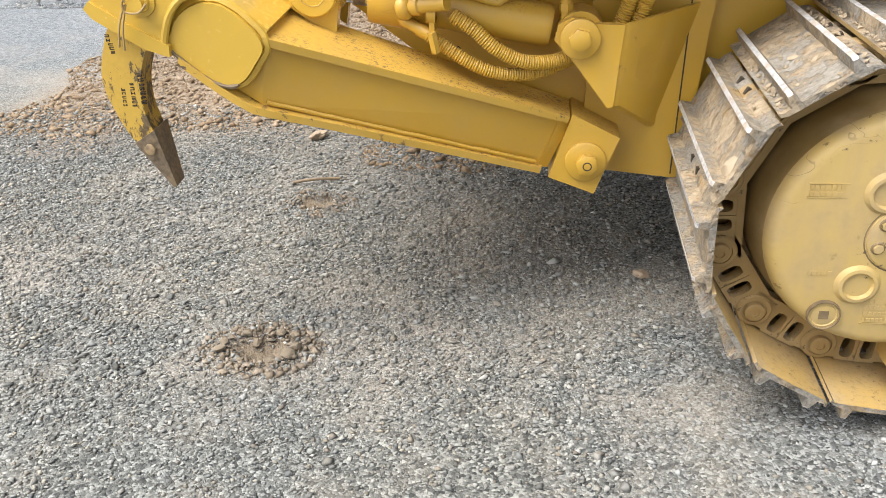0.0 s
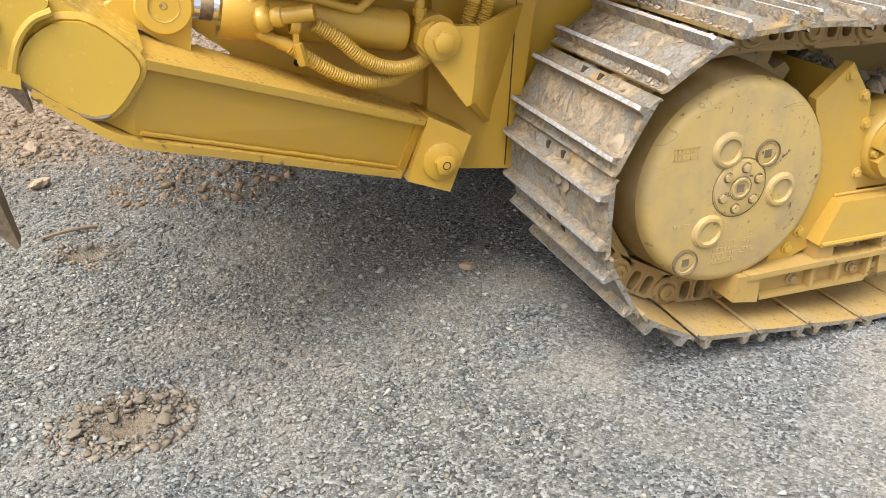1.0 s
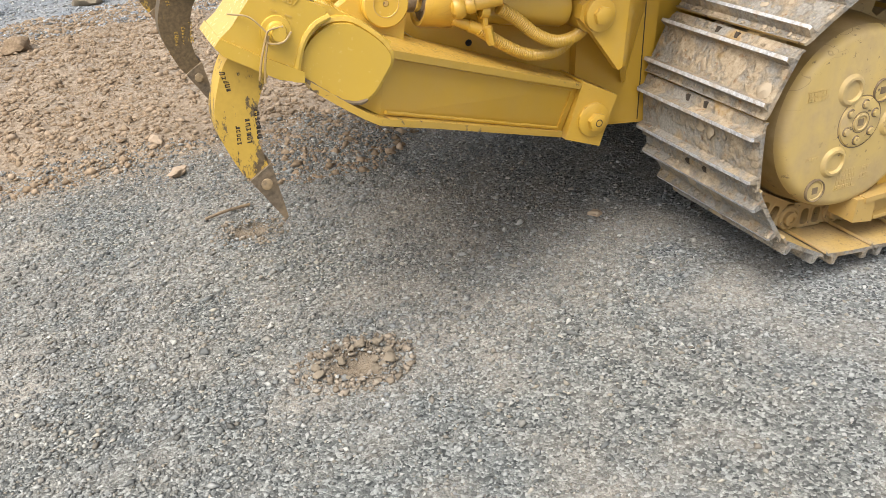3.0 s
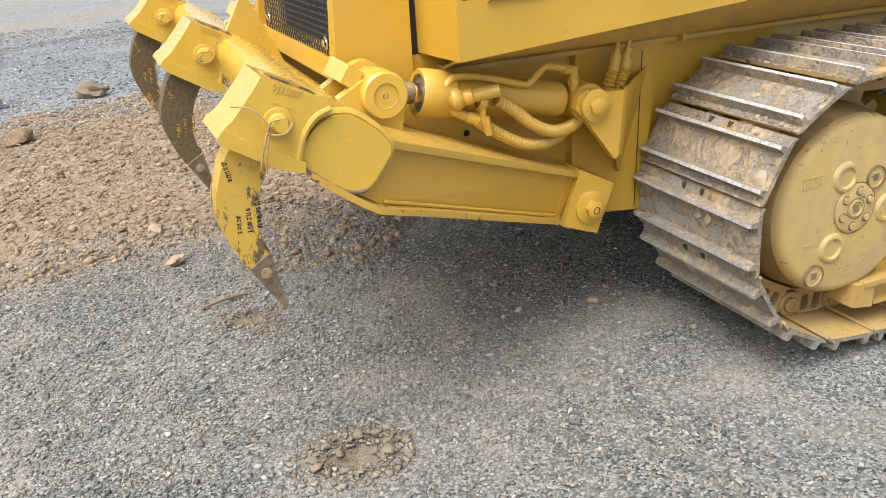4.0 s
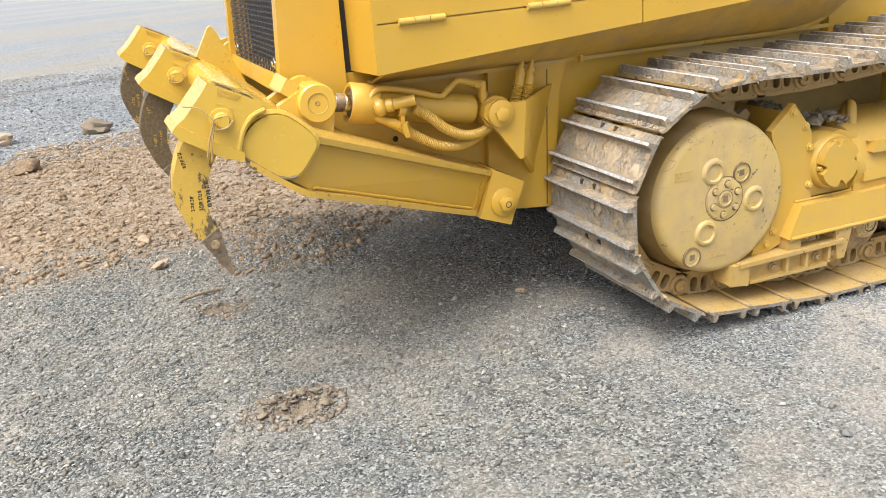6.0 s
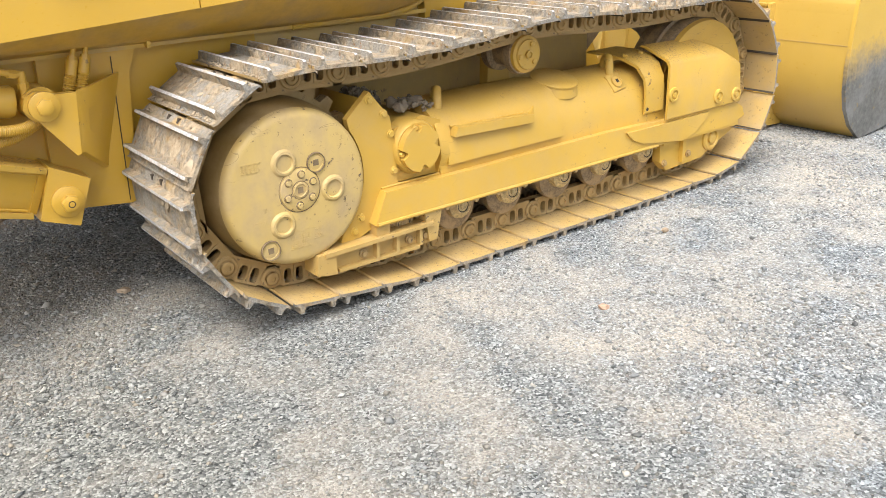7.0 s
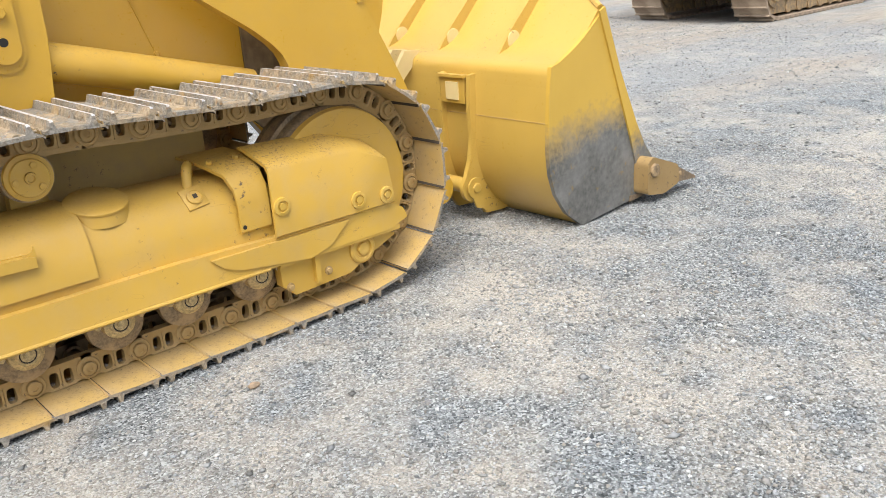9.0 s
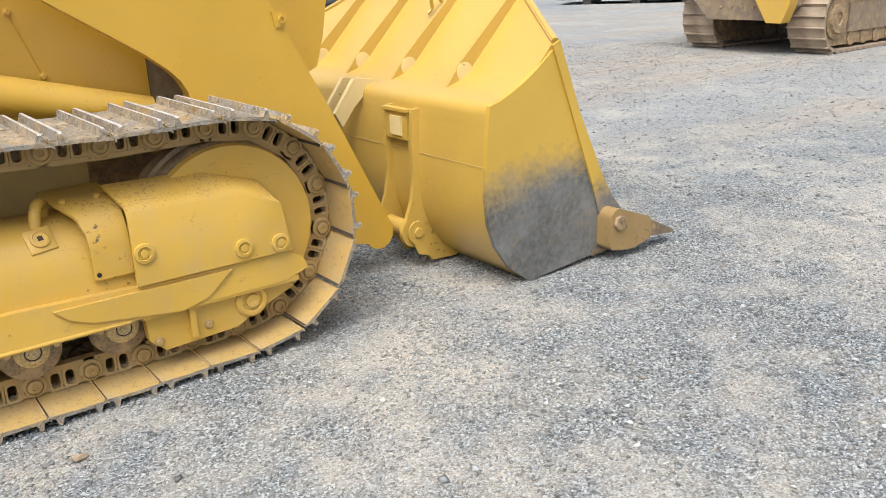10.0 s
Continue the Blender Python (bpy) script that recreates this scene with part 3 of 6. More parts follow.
rng = np.random.default_rng(4)
n = 130000                                               # fine grit everywhere near
xy = np.stack((rng.uniform(-4.2, 5.6, n), -2.3 + 4.7 * rng.uniform(0, 1, n) ** 1.25), 1)
scatter("gravel", xy, np.clip(rng.lognormal(math.log(0.0042), 0.38, len(xy)), 0.0024, 0.010), M_STONE,
        "fine grey crushed stones on the yard", "gravel", 5, 0.55, 0.26)
n = 225000                                              # coarse stones in beds
xy = np.stack((rng.uniform(-4.4, 5.8, n), -2.3 + 4.9 * rng.uniform(0, 1, n) ** 1.15), 1)
lot = rng.uniform(0, 1, n)
xy = np.array([p for p, u in zip(xy, lot) if u < bed(p[0], p[1])])
xy = xy[np.hypot(xy[:, 0] + 2.20, xy[:, 1] - .265) > 0.06]
scatter("gravel", xy, np.clip(rng.lognormal(math.log(0.0061), 0.36, len(xy)), 0.0034, 0.017), M_STONE,
        "loose coarse grey stones lying in beds", "gravel", 25, 0.60, 0.22, jitter=0.5)
n = 36000
xy = np.stack((rng.uniform(2.5, 14, n), rng.uniform(-2.0, 9.0, n)), 1)
xy = xy[(xy[:, 0] > 5.5) | (xy[:, 1] > 2.3)]
scatter("gravel", xy, np.clip(rng.lognormal(math.log(0.0085), 0.42, len(xy)), 0.004, 0.022), M_STONE,
        "loose grey crushed stones across the far yard", "gravel", 15, 0.5, 0.28)
n = 42000                                               # bluish gravel behind the soil
xy = np.stack((rng.uniform(-6.5, 2.0, n), 5.6 + 8.5 * rng.uniform(0, 1, n) ** 1.3), 1)
scatter("gravel", xy, np.clip(rng.lognormal(math.log(0.0105), 0.4, len(xy)), 0.005, 0.03), M_STONE,
        "loose grey crushed stones behind the soil", "gravel", 35, 0.55, 0.25)
n = 112000
xy = np.stack((rng.uniform(-5.0, 0.8, n), rng.uniform(1.7, 7.4, n)), 1)
w = np.array([1.1 * noise.noise(Vector((x * 0.9, y * 0.9, 7))) for x, y in xy])
keep = (xy[:, 1] + w > 2.3) & (xy[:, 1] + w < 6.7 + 0.5 * (xy[:, 0] + 3)) & (xy[:, 0] + w < 0.2) & (xy[:, 0] + w > -4.6)
xy = xy[keep]
scatter("soil_clods", xy, np.clip(rng.lognormal(math.log(0.0052), 0.66, len(xy)), 0.0022, 0.030), M_CLOD,
        "loose brown soil clods heaped on the gravel", "soil", 6, 0.7, 0.34, jitter=0.5)
for i, (cx, cy, rad) in enumerate(((-2.20, 0.285, 0.085), (-2.31, 1.38, 0.075))):
    n = (620, 260)[i]
    a, r = rng.uniform(0, 6.283, n), rad * np.sqrt(rng.uniform(0.5, 3.4, n))
    xy = np.stack((cx + 1.25 * r * np.cos(a), cy + r * np.sin(a)), 1)
    scatter("scratched_soil", xy, np.clip(rng.lognormal(math.log(0.0048), 0.5, n), 0.0022, 0.014), M_PIT,
            "crumbled soil round a hole torn by the ripper", "soil", 7 + i, 0.75, 0.22, solid=(CUBE, CUBF), jitter=0.45)
# turned-up stones round the nearer hole
rng2 = random.Random(12)
for k in range(16):
    a = 6.283 * k / 16 + rng2.uniform(-.15, .15)
    rr = rng2.uniform(0.055, 0.10)
    sz = rng2.uniform(0.010, 0.021)
    px, py = -2.20 + 1.3 * rr * math.cos(a), 0.285 + rr * math.sin(a)
    bm = bmesh.new()
    chunk(bm, (px, py, lump(px, py) + sz * 0.45), sz, 40 + k, 0.7, 2)
    thing("stone", bm, M_CAKE, "muddy tan stone turned up beside the torn hole", "stone", group="stones round the torn hole")


def stone(name, x, y, size, seed, mat, label, flat=0.55):
    bm = bmesh.new()
    chunk(bm, (x, y, lump(x, y) + size * flat * 0.6), size, seed, flat, 3)
    return thing(name, bm, mat, label, "stone")


stone("stone", 0.40, -0.655, 0.022, 1, M_BRICK, "small pinkish brown stone lying on the gravel")
stone("stone", -1.02, 0.815, 0.026, 2, M_ROCK, "small tan stone lying beside the track")
stone("stone", -2.51, 2.16, 0.050, 3, M_ROCK, "tan broken stone at the soil's edge")
stone("stone", -2.56, 2.57, 0.05, 4, M_ROCK, "pale lump of dry soil beside gravel")
stone("clod", -2.74, 7.02, 0.125, 5, M_CAKE, "large pale brown clod behind the soil heap", 0.6)
stone("clod", -3.68, 7.08, 0.17, 6, M_ROCK, "flat reddish brown clod on the yard", 0.45)
stone("clod", -3.3, 5.2, 0.13, 7, M_CLOD, "brown clod on the soil heap", 0.6)
stone("clod", -3.9, 5.6, 0.15, 8, M_CLOD, "dark brown clod on the soil heap", 0.6)
stone("stone", 1.25, -0.28, 0.024, 9, M_ROCK, "tiny tan stone beside the track shoes")
bm = bmesh.new()
sweep(bm, spline([(-2.47, 1.56, 0.012), (-2.38, 1.58, 0.02), (-2.27, 1.61, 0.014)], 6), 0.007, 7)
thing("stick", bm, M_RUST, "short dark stick lying on the gravel", "stick")


# ---- machine ----
loader = tagged(new("track_loader"), "yellow crawler loader with rear ripper and front bucket, dusty tracks", "track loader")


def chain_path():
    """Pin centres of the closed track chain, side view."""
    low = [(-0.03, 0.090), (0.5, 0.087), (1.6, 0.087), (1.9, 0.094)]
    front = arc(*IDL, 0.43, -90, 90, 40)
    top = [(1.62, 0.945), (1.2, 0.958), (0.95, 0.972), (0.763, 0.975), (0.55, 0.955), (0.3, 0.925), (0.0, 0.912), (-0.25, 0.915)]
    rear = arc(*HUB, 0.395, 92, 262, 40)
    return low + front + top + rear + [(-0.30, 0.118)]


def resample(path, n, start):
    p = [Vector((x, z)) for x, z in path]
    p = p + [p[0]]
    acc = [0.0]
    for a, b in zip(p, p[1:]):
        acc.append(acc[-1] + (b - a).length)
    total = acc[-1]
    k0 = next(i for i in range(len(p) - 1) if p[i].x <= start <= p[i + 1].x and p[i].y < 0.3)
    s0 = acc[k0] + (start - p[k0].x)
    out = []
    for i in range(n):
        s = (s0 + total * i / n) % total
        k = max(j for j in range(len(p) - 1) if acc[j] <= s)
        out.append(p[k].lerp(p[k + 1], (s - acc[k]) / (acc[k + 1] - acc[k])))
    return out, total / n


PINS, PITCH = resample(chain_path(), 38, 0.0)
SHOE_W = 0.60


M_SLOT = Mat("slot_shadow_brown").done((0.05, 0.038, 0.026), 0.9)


def shoe_mesh():
    """Double-grouser shoe: lipped plate and two bars, local x along the chain, z outward."""
    bm = bmesh.new()
    h = PITCH / 2
    w = SHOE_W / 2
    out = [(-h - 0.012, 0.046), (-h + 0.004, 0.056), (-0.082, 0.062), (-0.076, 0.094), (-0.064, 0.095), (-0.056, 0.064),
           (0.056, 0.064), (0.064, 0.095), (0.076, 0.094), (0.082, 0.062), (h - 0.004, 0.060), (h + 0.006, 0.066)]
    inn = [(h + 0.004, 0.054), (h - 0.012, 0.049), (0.0, 0.050), (-h - 0.001, 0.046), (-h - 0.010, 0.036)]
    ring = out + inn
    slices = (-w, -w + 0.006, -0.05, 0.05, w - 0.006, w)
    rows = []
    for k, y in enumerate(slices):
        trim = 0.006 if k in (0, 5) else 0.0
        rows.append([bm.verts.new((x, y, z - (trim if i in (3, 4, 7, 8) else 0))) for i, (x, z) in enumerate(ring)])
    n = len(ring)
    for a, b in zip(rows, rows[1:]):
        for i in range(n):
            f = bm.faces.new((a[i], a[(i + 1) % n], b[(i + 1) % n], b[i]))
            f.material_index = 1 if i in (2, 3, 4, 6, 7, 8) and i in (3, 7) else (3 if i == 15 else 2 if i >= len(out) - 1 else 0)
    for r, rev in ((rows[0], False), (rows[-1], True)):
        body = [r[i] for i in (0, 1, 2, 5, 6, 9, 10, 11, 12, 13, 14, 15, 16)]
        f = bm.faces.new(body[::-1] if rev else body)
        f.material_index = 0
        for q in ((2, 3, 4, 5), (6, 7, 8, 9)):
            f = bm.faces.new([r[i] for i in (q[::-1] if rev else q)])
            f.material_index = 0
    for sy in (-0.055, 0.035):                          # relief slots at the joint, their shade as dark brown blocks
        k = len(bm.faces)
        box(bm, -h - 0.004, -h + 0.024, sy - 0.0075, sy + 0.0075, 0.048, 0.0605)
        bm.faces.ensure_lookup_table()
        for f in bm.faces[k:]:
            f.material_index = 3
    for x0 in (-0.03, 0.03):
        for sy in (-0.06, 0.06):
            bolt(bm, (x0, sy, 0.050), (0, 0, -1), 0.014, 0.02)
    return finish(bm, "track_shoe", (M_MUD, M_TIP, M_SHOEIN, M_SLOT))


def link_mesh():
    """One chain link pair: rails, side bars with two windows, pin bosses."""
    bm = bmesh.new()
    h = PITCH / 2
    for s in (1, -1):
        k = len(bm.faces)
        y0, y1 = (0.060, 0.098) if s > 0 else (-0.098, -0.060)
        for x0, x1 in ((-0.052, -0.001), (0.001, 0.052)):
            holed(bm, x0, x1, -0.036, 0.046, 0.0175, 0.031, y0, y1)
        box(bm, -h - 0.02, h + 0.02, y0 - 0.002, y1 + 0.002, -0.054, -0.035)
        box(bm, -h + 0.02, -0.051, y0, y1, -0.036, 0.040)
        box(bm, 0.051, h - 0.02, y0, y1, -0.036, 0.040)
        ye = 0.108 * s
        lathe(bm, (-h, y0 if s > 0 else y1, 0), (0, s, 0), ((0.046, 0), (0.046, 0.042), (0.042, 0.047), (0.033, 0.048), (0.032, 0.043), (0.027, 0.043), (0.026, 0.056), (0.023, 0.058), (0.012, 0.058), (0.011, 0.053), (0, 0.053)), 20)
        rod(bm, (h, y0 - 0.012 * s, 0), (h, y1 - 0.012 * s, 0), 0.042, 16)
        bm.faces.ensure_lookup_table()
        # inner half darker than the outer: the chain's inside shade as colour
        if s < 0:
            for f in bm.faces[k:]:
                f.material_index = 1
    # bushing in the same dark brown, shade painted in
    k = len(bm.faces)
    rod(bm, (-h, -0.1, 0), (-h, 0.1, 0), 0.030, 12)
    bm.faces.ensure_lookup_table()
    for f in bm.faces[k:]:
        f.material_index = 1
    return finish(bm, "track_link", (M_LINK, M_GRIME_SHADE))


def build_track(y, label, clay=False):
    chain = bmesh.new()
    for p in PINS[:1]:
        rod(chain, (p.x, y - 0.095, p.y), (p.x, y + 0.095, p.y), 0.022, 8)
    chain = part("track_chain", chain, M_LINK, loader, label)
    shoe_me, link_me = SHOE, LINK
    cv, cf = [], []
    for i in range(len(PINS)):
        a, b = PINS[i], PINS[(i + 1) % len(PINS)]
        t = (b - a).normalized()
        out = Vector((t.y, -t.x))
        m = Matrix(((t.x, 0, out.x, (a.x + b.x) / 2), (0, -1, 0, y), (t.y, 0, out.y, (a.y + b.y) / 2), (0, 0, 0, 1)))
        for name, me in (("track_shoe", shoe_me), ("track_link", link_me)):
            ob = new(name, me)
            ob.parent = chain
            ob.matrix_basis = m
        if clay and (b.x < 0.9 and a.y > 0.12 or a.y > 0.86):   # dried clay stuck between the bars
            rr = random.Random(200 + i)
            cake = bmesh.new()
            for k in range(rr.randint(2, 4) if a.y > 0.86 else 2):
                chunk(cake, (rr.uniform(-0.042, 0.042), rr.gauss(0.02, 0.13), 0.0625), rr.uniform(0.012, 0.032) * rr.uniform(0.6, 1), 300 + i * 20 + k, 0.4, 2)
            for k in range(80 if a.y > 0.86 else 14):
                chunk(cake, (rr.choice((rr.uniform(-0.05, 0.05), rr.uniform(-0.1, -0.085), rr.uniform(0.085, 0.1))), rr.uniform(-0.28, 0.28), 0.064), rr.uniform(0.003, 0.0085 if a.y > 0.86 else 0.006), 5000 + i * 80 + k, 0.7, 1)
            cake.verts.index_update()
            k0 = len(cv)
            cv += [tuple(m @ v.co) for v in cake.verts]
            cf += [tuple(k0 + v.index for v in f.verts) for f in cake.faces]
            cake.free()
    if clay:
        me = bpy.data.meshes.new("dried_clay")
        me.from_pydata(cv, [], cf)
        me.materials.append(M_CLAY)
        me.shade_smooth()
        me.set_sharp_from_angle(angle=radians(38))
        ob = tagged(new("dried_clay", me), "dried tan clay crumbs on the shoes", kind="stuff")
        ob.parent = chain
    return chain


M_CLAY = clods("dry_clay", (0.22, 0.175, 0.12), (0.31, 0.25, 0.175), (0.40, 0.33, 0.24))
SHOE, LINK = shoe_mesh(), link_mesh()
build_track(SHOE_W / 2, "muddy chain with double-grouser steel shoes", True)
build_track(2 * YC - SHOE_W / 2, "muddy chain on the far side")


def undercarriage(y0, s):
    """Final drive, idler, rollers and track frame of one side; s = 1 near, -1 far. y0: the shoes' outer edge."""
    def Y(v):
        return y0 + s * v
    out = (0, -s, 0)
    hx, hz = HUB
    ix, iz = IDL

    bm = bmesh.new()                                    # toothed sprocket
    pts = []
    for i in range(25):
        a = 360 / 25 * i
        for da, r in ((-4.6, 0.352), (-2.4, 0.392), (2.4, 0.392), (4.6, 0.352)):
            pts.append((hx + r * math.cos(radians(a + da)), hz + r * math.sin(radians(a + da))))
    prism(bm, pts, 'y', Y(0.27), Y(0.33))
    part("sprocket", bm, M_LINK, loader, "grimy toothed drive sprocket")

    bm = bmesh.new()
    lathe(bm, (hx, Y(0), hz), (0, s, 0), ((0.304, 0.098), (0.300, 0.084), (0.292, 0.070), (0.281, 0.062), (0.268, 0.0595), (0.12, 0.056), (0, 0.056)), 72)
    drive = part("final_drive", bm, M_HUB, loader, "round final drive housing caked in tan dust")
    # set-back drum wall: its shade is in the darker brown
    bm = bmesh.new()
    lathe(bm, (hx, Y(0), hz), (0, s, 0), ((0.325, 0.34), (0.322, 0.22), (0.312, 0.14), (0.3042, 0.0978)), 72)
    part("drum", bm, M_DRUM, drive, "drum behind the face, shade held in its brown paint")
    bm = bmesh.new()
    lathe(bm, (hx, Y(0.056), hz), out, ((0.084, -0.004), (0.082, 0.004), (0.078, 0.006), (0.030, 0.006), (0.029, 0.010), (0.024, 0.011), (0.022, 0.006), (0, 0.006)), 40)
    part("hub_cover", bm, M_HUB, drive, "round bolted hub cover")
    bm = bmesh.new()
    for cx, cz, r in ((hx, hz, 0.086), (hx, hz, 0.034), (hx + 0.077, hz + 0.091, 0.0365), (hx - 0.145, hz - 0.209, 0.0365)):
        lathe(bm, (cx, Y(0.0585), cz), out, ((r - 0.002, 0.0), (r, 0.0035 + (0.006 if r < 0.05 else 0.0)), (r + 0.002, 0.0035 + (0.006 if r < 0.05 else 0.0)), (r + 0.0042, 0.0)), 40)
    part("seal_line", bm, M_GRIME_SHADE, drive, "dark joint round the covers")
    for i in range(6):
        a = radians(60 * i + 22)
        bm = bmesh.new()
        cx, cz = hx + 0.060 * math.cos(a), hz + 0.060 * math.sin(a)
        bolt(bm, (cx, Y(0.051), cz), out, 0.0125, 0.009, 6)
        part("bolt", bm, M_HUB, drive)
        bm = bmesh.new()
        lathe(bm, (cx, Y(0.0512), cz), out, ((0.012, 0.0), (0.0135, 0.0045), (0.0175, 0.0)), 16)
        part("bolt_groove", bm, M_GRIME_SHADE, drive)
    for dx, dz in ((-0.055, 0.113), (0.143, -0.025), (-0.082, -0.123)):
        bm = bmesh.new()
        lathe(bm, (hx + dx, Y(0.060), hz + dz), out, ((0.060, -0.006), (0.051, 0.006), (0.044, 0.013), (0.036, 0.014), (0.031, 0.005), (0, 0.006)), 28)
        part("boss", bm, M_HUB, drive)
    for dx, dz in ((0.077, 0.091), (-0.145, -0.209)):
        bm = bmesh.new()
        lathe(bm, (hx + dx, Y(0.060), hz + dz), out, ((0.040, -0.004), (0.037, 0.006), (0.031, 0.007), (0.029, 0.004), (0.026, 0.005), (0.012, 0.006), (0.011, -0.002), (0, -0.002)), 28)
        plug = part("drain_plug", bm, M_HUB, drive)
    for dx, dz, yy in ((0.077, 0.091, 0.0545), (-0.145, -0.209, 0.0545), (0.0, 0.0, 0.0500)):
        bm = bmesh.new()                                # square key hole
        lathe(bm, (hx + dx, Y(yy + 0.004), hz + dz), out, ((0.017, 0.0), (0.016, 0.0055), (0, 0.0055)), 4)
        part("key_hole", bm, M_GRIME_SHADE, drive)
    for dx, dz, ww, hh in ((-0.185, 0.118, 0.080, 0.034), (-0.170, -0.095, 0.055, 0.020), (-0.015, -0.195, 0.080, 0.070), (0.065, -0.185, 0.035, 0.045)):
        bm = bmesh.new()                                # raised cast lettering fields, worn beyond reading
        rr = random.Random(int(ww * 1000))
        rows = max(1, int(hh / 0.017))
        for r in range(rows):
            z = hz + dz + hh / 2 - (r + 0.5) * hh / rows
            x = hx + dx - ww / 2
            while x < hx + dx + ww / 2 - 0.006:
                w = rr.uniform(0.005, 0.010)
                box(bm, x, x + w, Y(0.0563), Y(0.062), z - 0.0055, z + 0.0055)
                x += w + 0.0035
        if hh > 0.03:
            for z in (hz + dz - hh / 2, hz + dz + hh / 2):
                box(bm, hx + dx - ww / 2 - 0.004, hx + dx + ww / 2 + 0.004, Y(0.0566), Y(0.062), z - 0.0012, z + 0.0012)
        part("cast_mark", bm, M_HUB, drive, kind="stuff")

    bm = bmesh.new()                                    # idler wheel
    lathe(bm, (ix, Y(0.3), iz), (0, s, 0), ((0.30, -0.135), (0.345, -0.12), (0.365, -0.10), (0.372, -0.085), (0.372, -0.04), (0.39, -0.035), (0.39, 0.035), (0.372, 0.04), (0.372, 0.1), (0, 0.1)), 72)
    idler = part("idler_wheel", bm, M_TIRE, loader, "front idler wheel with scuffed steel rim")
    bm = bmesh.new()
    lathe(bm, (ix, Y(0.3), iz), (0, s, 0), ((0.360, -0.112), (0.352, -0.138), (0.335, -0.141), (0.30, -0.136), (0.1, -0.12), (0, -0.12)), 72)
    part("disc", bm, M_FRAME, idler, "yellow painted idler disc")

    for x in (-0.024, 0.300, 0.600, 0.940, 1.231, 1.557):
        bm = bmesh.new()
        lathe(bm, (x, Y(0.3), 0.246), (0, s, 0), ((0.05, -0.155), (0.085, -0.15), (0.112, -0.14), (0.116, -0.115), (0.112, -0.102), (0.100, -0.10), (0.100, 0.1), (0.115, 0.105), (0.115, 0.14), (0, 0.14)), 36)
        roller = part("track_roller", bm, M_TIRE, loader)
        bm = bmesh.new()
        lathe(bm, (x, Y(0.3), 0.258), (0, s, 0), ((0.066, -0.15), (0.062, -0.185), (0.046, -0.195), (0.040, -0.205), (0.034, -0.207), (0.030, -0.200), (0.016, -0.200), (0.014, -0.206), (0, -0.206)), 28)
        cap = part("end_cap", bm, M_CAP, roller, "dusty bare steel roller cap")
        for dx in (-0.016, 0.016):
            bm = bmesh.new()
            box(bm, x + dx - 0.0035, x + dx + 0.0035, Y(0.093), Y(0.102), 0.292, 0.308)
            part("lug", bm, M_CAP, cap)
        bm = bmesh.new()
        lathe(bm, (x, Y(0.099), 0.258), out, ((0.026, 0.0), (0.0275, 0.0015), (0.030, 0.0015), (0.031, 0.0)), 24)
        part("seal_ring", bm, M_SLOT, cap)
        bm = bmesh.new()
        prism(bm, ((x - 0.12, 0.31), (x - 0.115, 0.268), (x - 0.085, 0.252), (x - 0.055, 0.275), (x + 0.055, 0.275), (x + 0.085, 0.252), (x + 0.115, 0.268), (x + 0.12, 0.31)), 'y', Y(0.112), Y(0.155))
        bevel(bm, 0.004, 1)
        part("saddle", bm, M_LINK, roller)
        for dx in (-0.085, 0.085):
            bm = bmesh.new()
            bolt(bm, (x + dx, Y(0.112), 0.268), out, 0.013, 0.010)
            part("bolt", bm, M_CAP, roller)

    bm = bmesh.new()                                    # carrier roller
    lathe(bm, (0.763, Y(0.3), 0.858), (0, s, 0), ((0.06, -0.10), (0.093, -0.095), (0.096, -0.06), (0.066, -0.05), (0.066, 0.05), (0.093, 0.06), (0.093, 0.10), (0, 0.1)), 40)
    carrier = part("carrier_roller", bm, M_TIRE, loader, "carrier roller under the upper chain")
    bm = bmesh.new()
    lathe(bm, (0.763, Y(0.3), 0.858), (0, s, 0), ((0.086, -0.098), (0.084, -0.115), (0.070, -0.120), (0.066, -0.128), (0.022, -0.128), (0.02, -0.122), (0, -0.122)), 36)
    lathe(bm, (0.763, Y(0.172), 0.858), out, ((0.020, 0.0), (0.020, 0.010), (0.014, 0.011), (0.012, 0.004), (0, 0.004)), 20)
    for a in (70, 190, 310):
        bolt(bm, (0.763 + 0.053 * math.cos(radians(a)), Y(0.172), 0.858 + 0.047 * math.sin(radians(a))), out, 0.013, 0.008)
    part("cap", bm, M_FRAME, carrier, "yellow roller cap with bolts")
    bm = bmesh.new()
    prism(bm, ((0.74, 0.62), (0.90, 0.62), (0.86, 0.84), (0.80, 0.90), (0.75, 0.86)), 'y', Y(0.44), Y(0.50))
    rod(bm, (0.763, Y(0.38), 0.858), (0.763, Y(0.5), 0.858), 0.05)
    part("bracket", bm, M_FRAME, carrier)

    # track frame: long tube with skirt
    curve = [(0.085, 0.40), (0.088, 0.50), (0.100, 0.565), (0.128, 0.625), (0.165, 0.668), (0.215, 0.696), (0.28, 0.706), (0.38, 0.70), (0.48, 0.64), (0.50, 0.55), (0.50, 0.30), (0.16, 0.30), (0.12, 0.36)]
    bm = bmesh.new()
    prism(bm, [(Y(a), b) for a, b in curve], 'x', 0.17, 1.66)
    bevel(bm, 0.006, 2, 40)
    frame_ob = part("track_frame", bm, M_FRAME, loader, "long rounded track frame, dusty yellow")
    bm = bmesh.new()
    skirt = [(-0.20, 0.305), (-0.135, 0.432), (1.20, 0.438), (1.62, 0.425), (2.24, 0.425), (2.31, 0.385), (2.33, 0.335), (2.22, 0.300), (1.58, 0.300)]
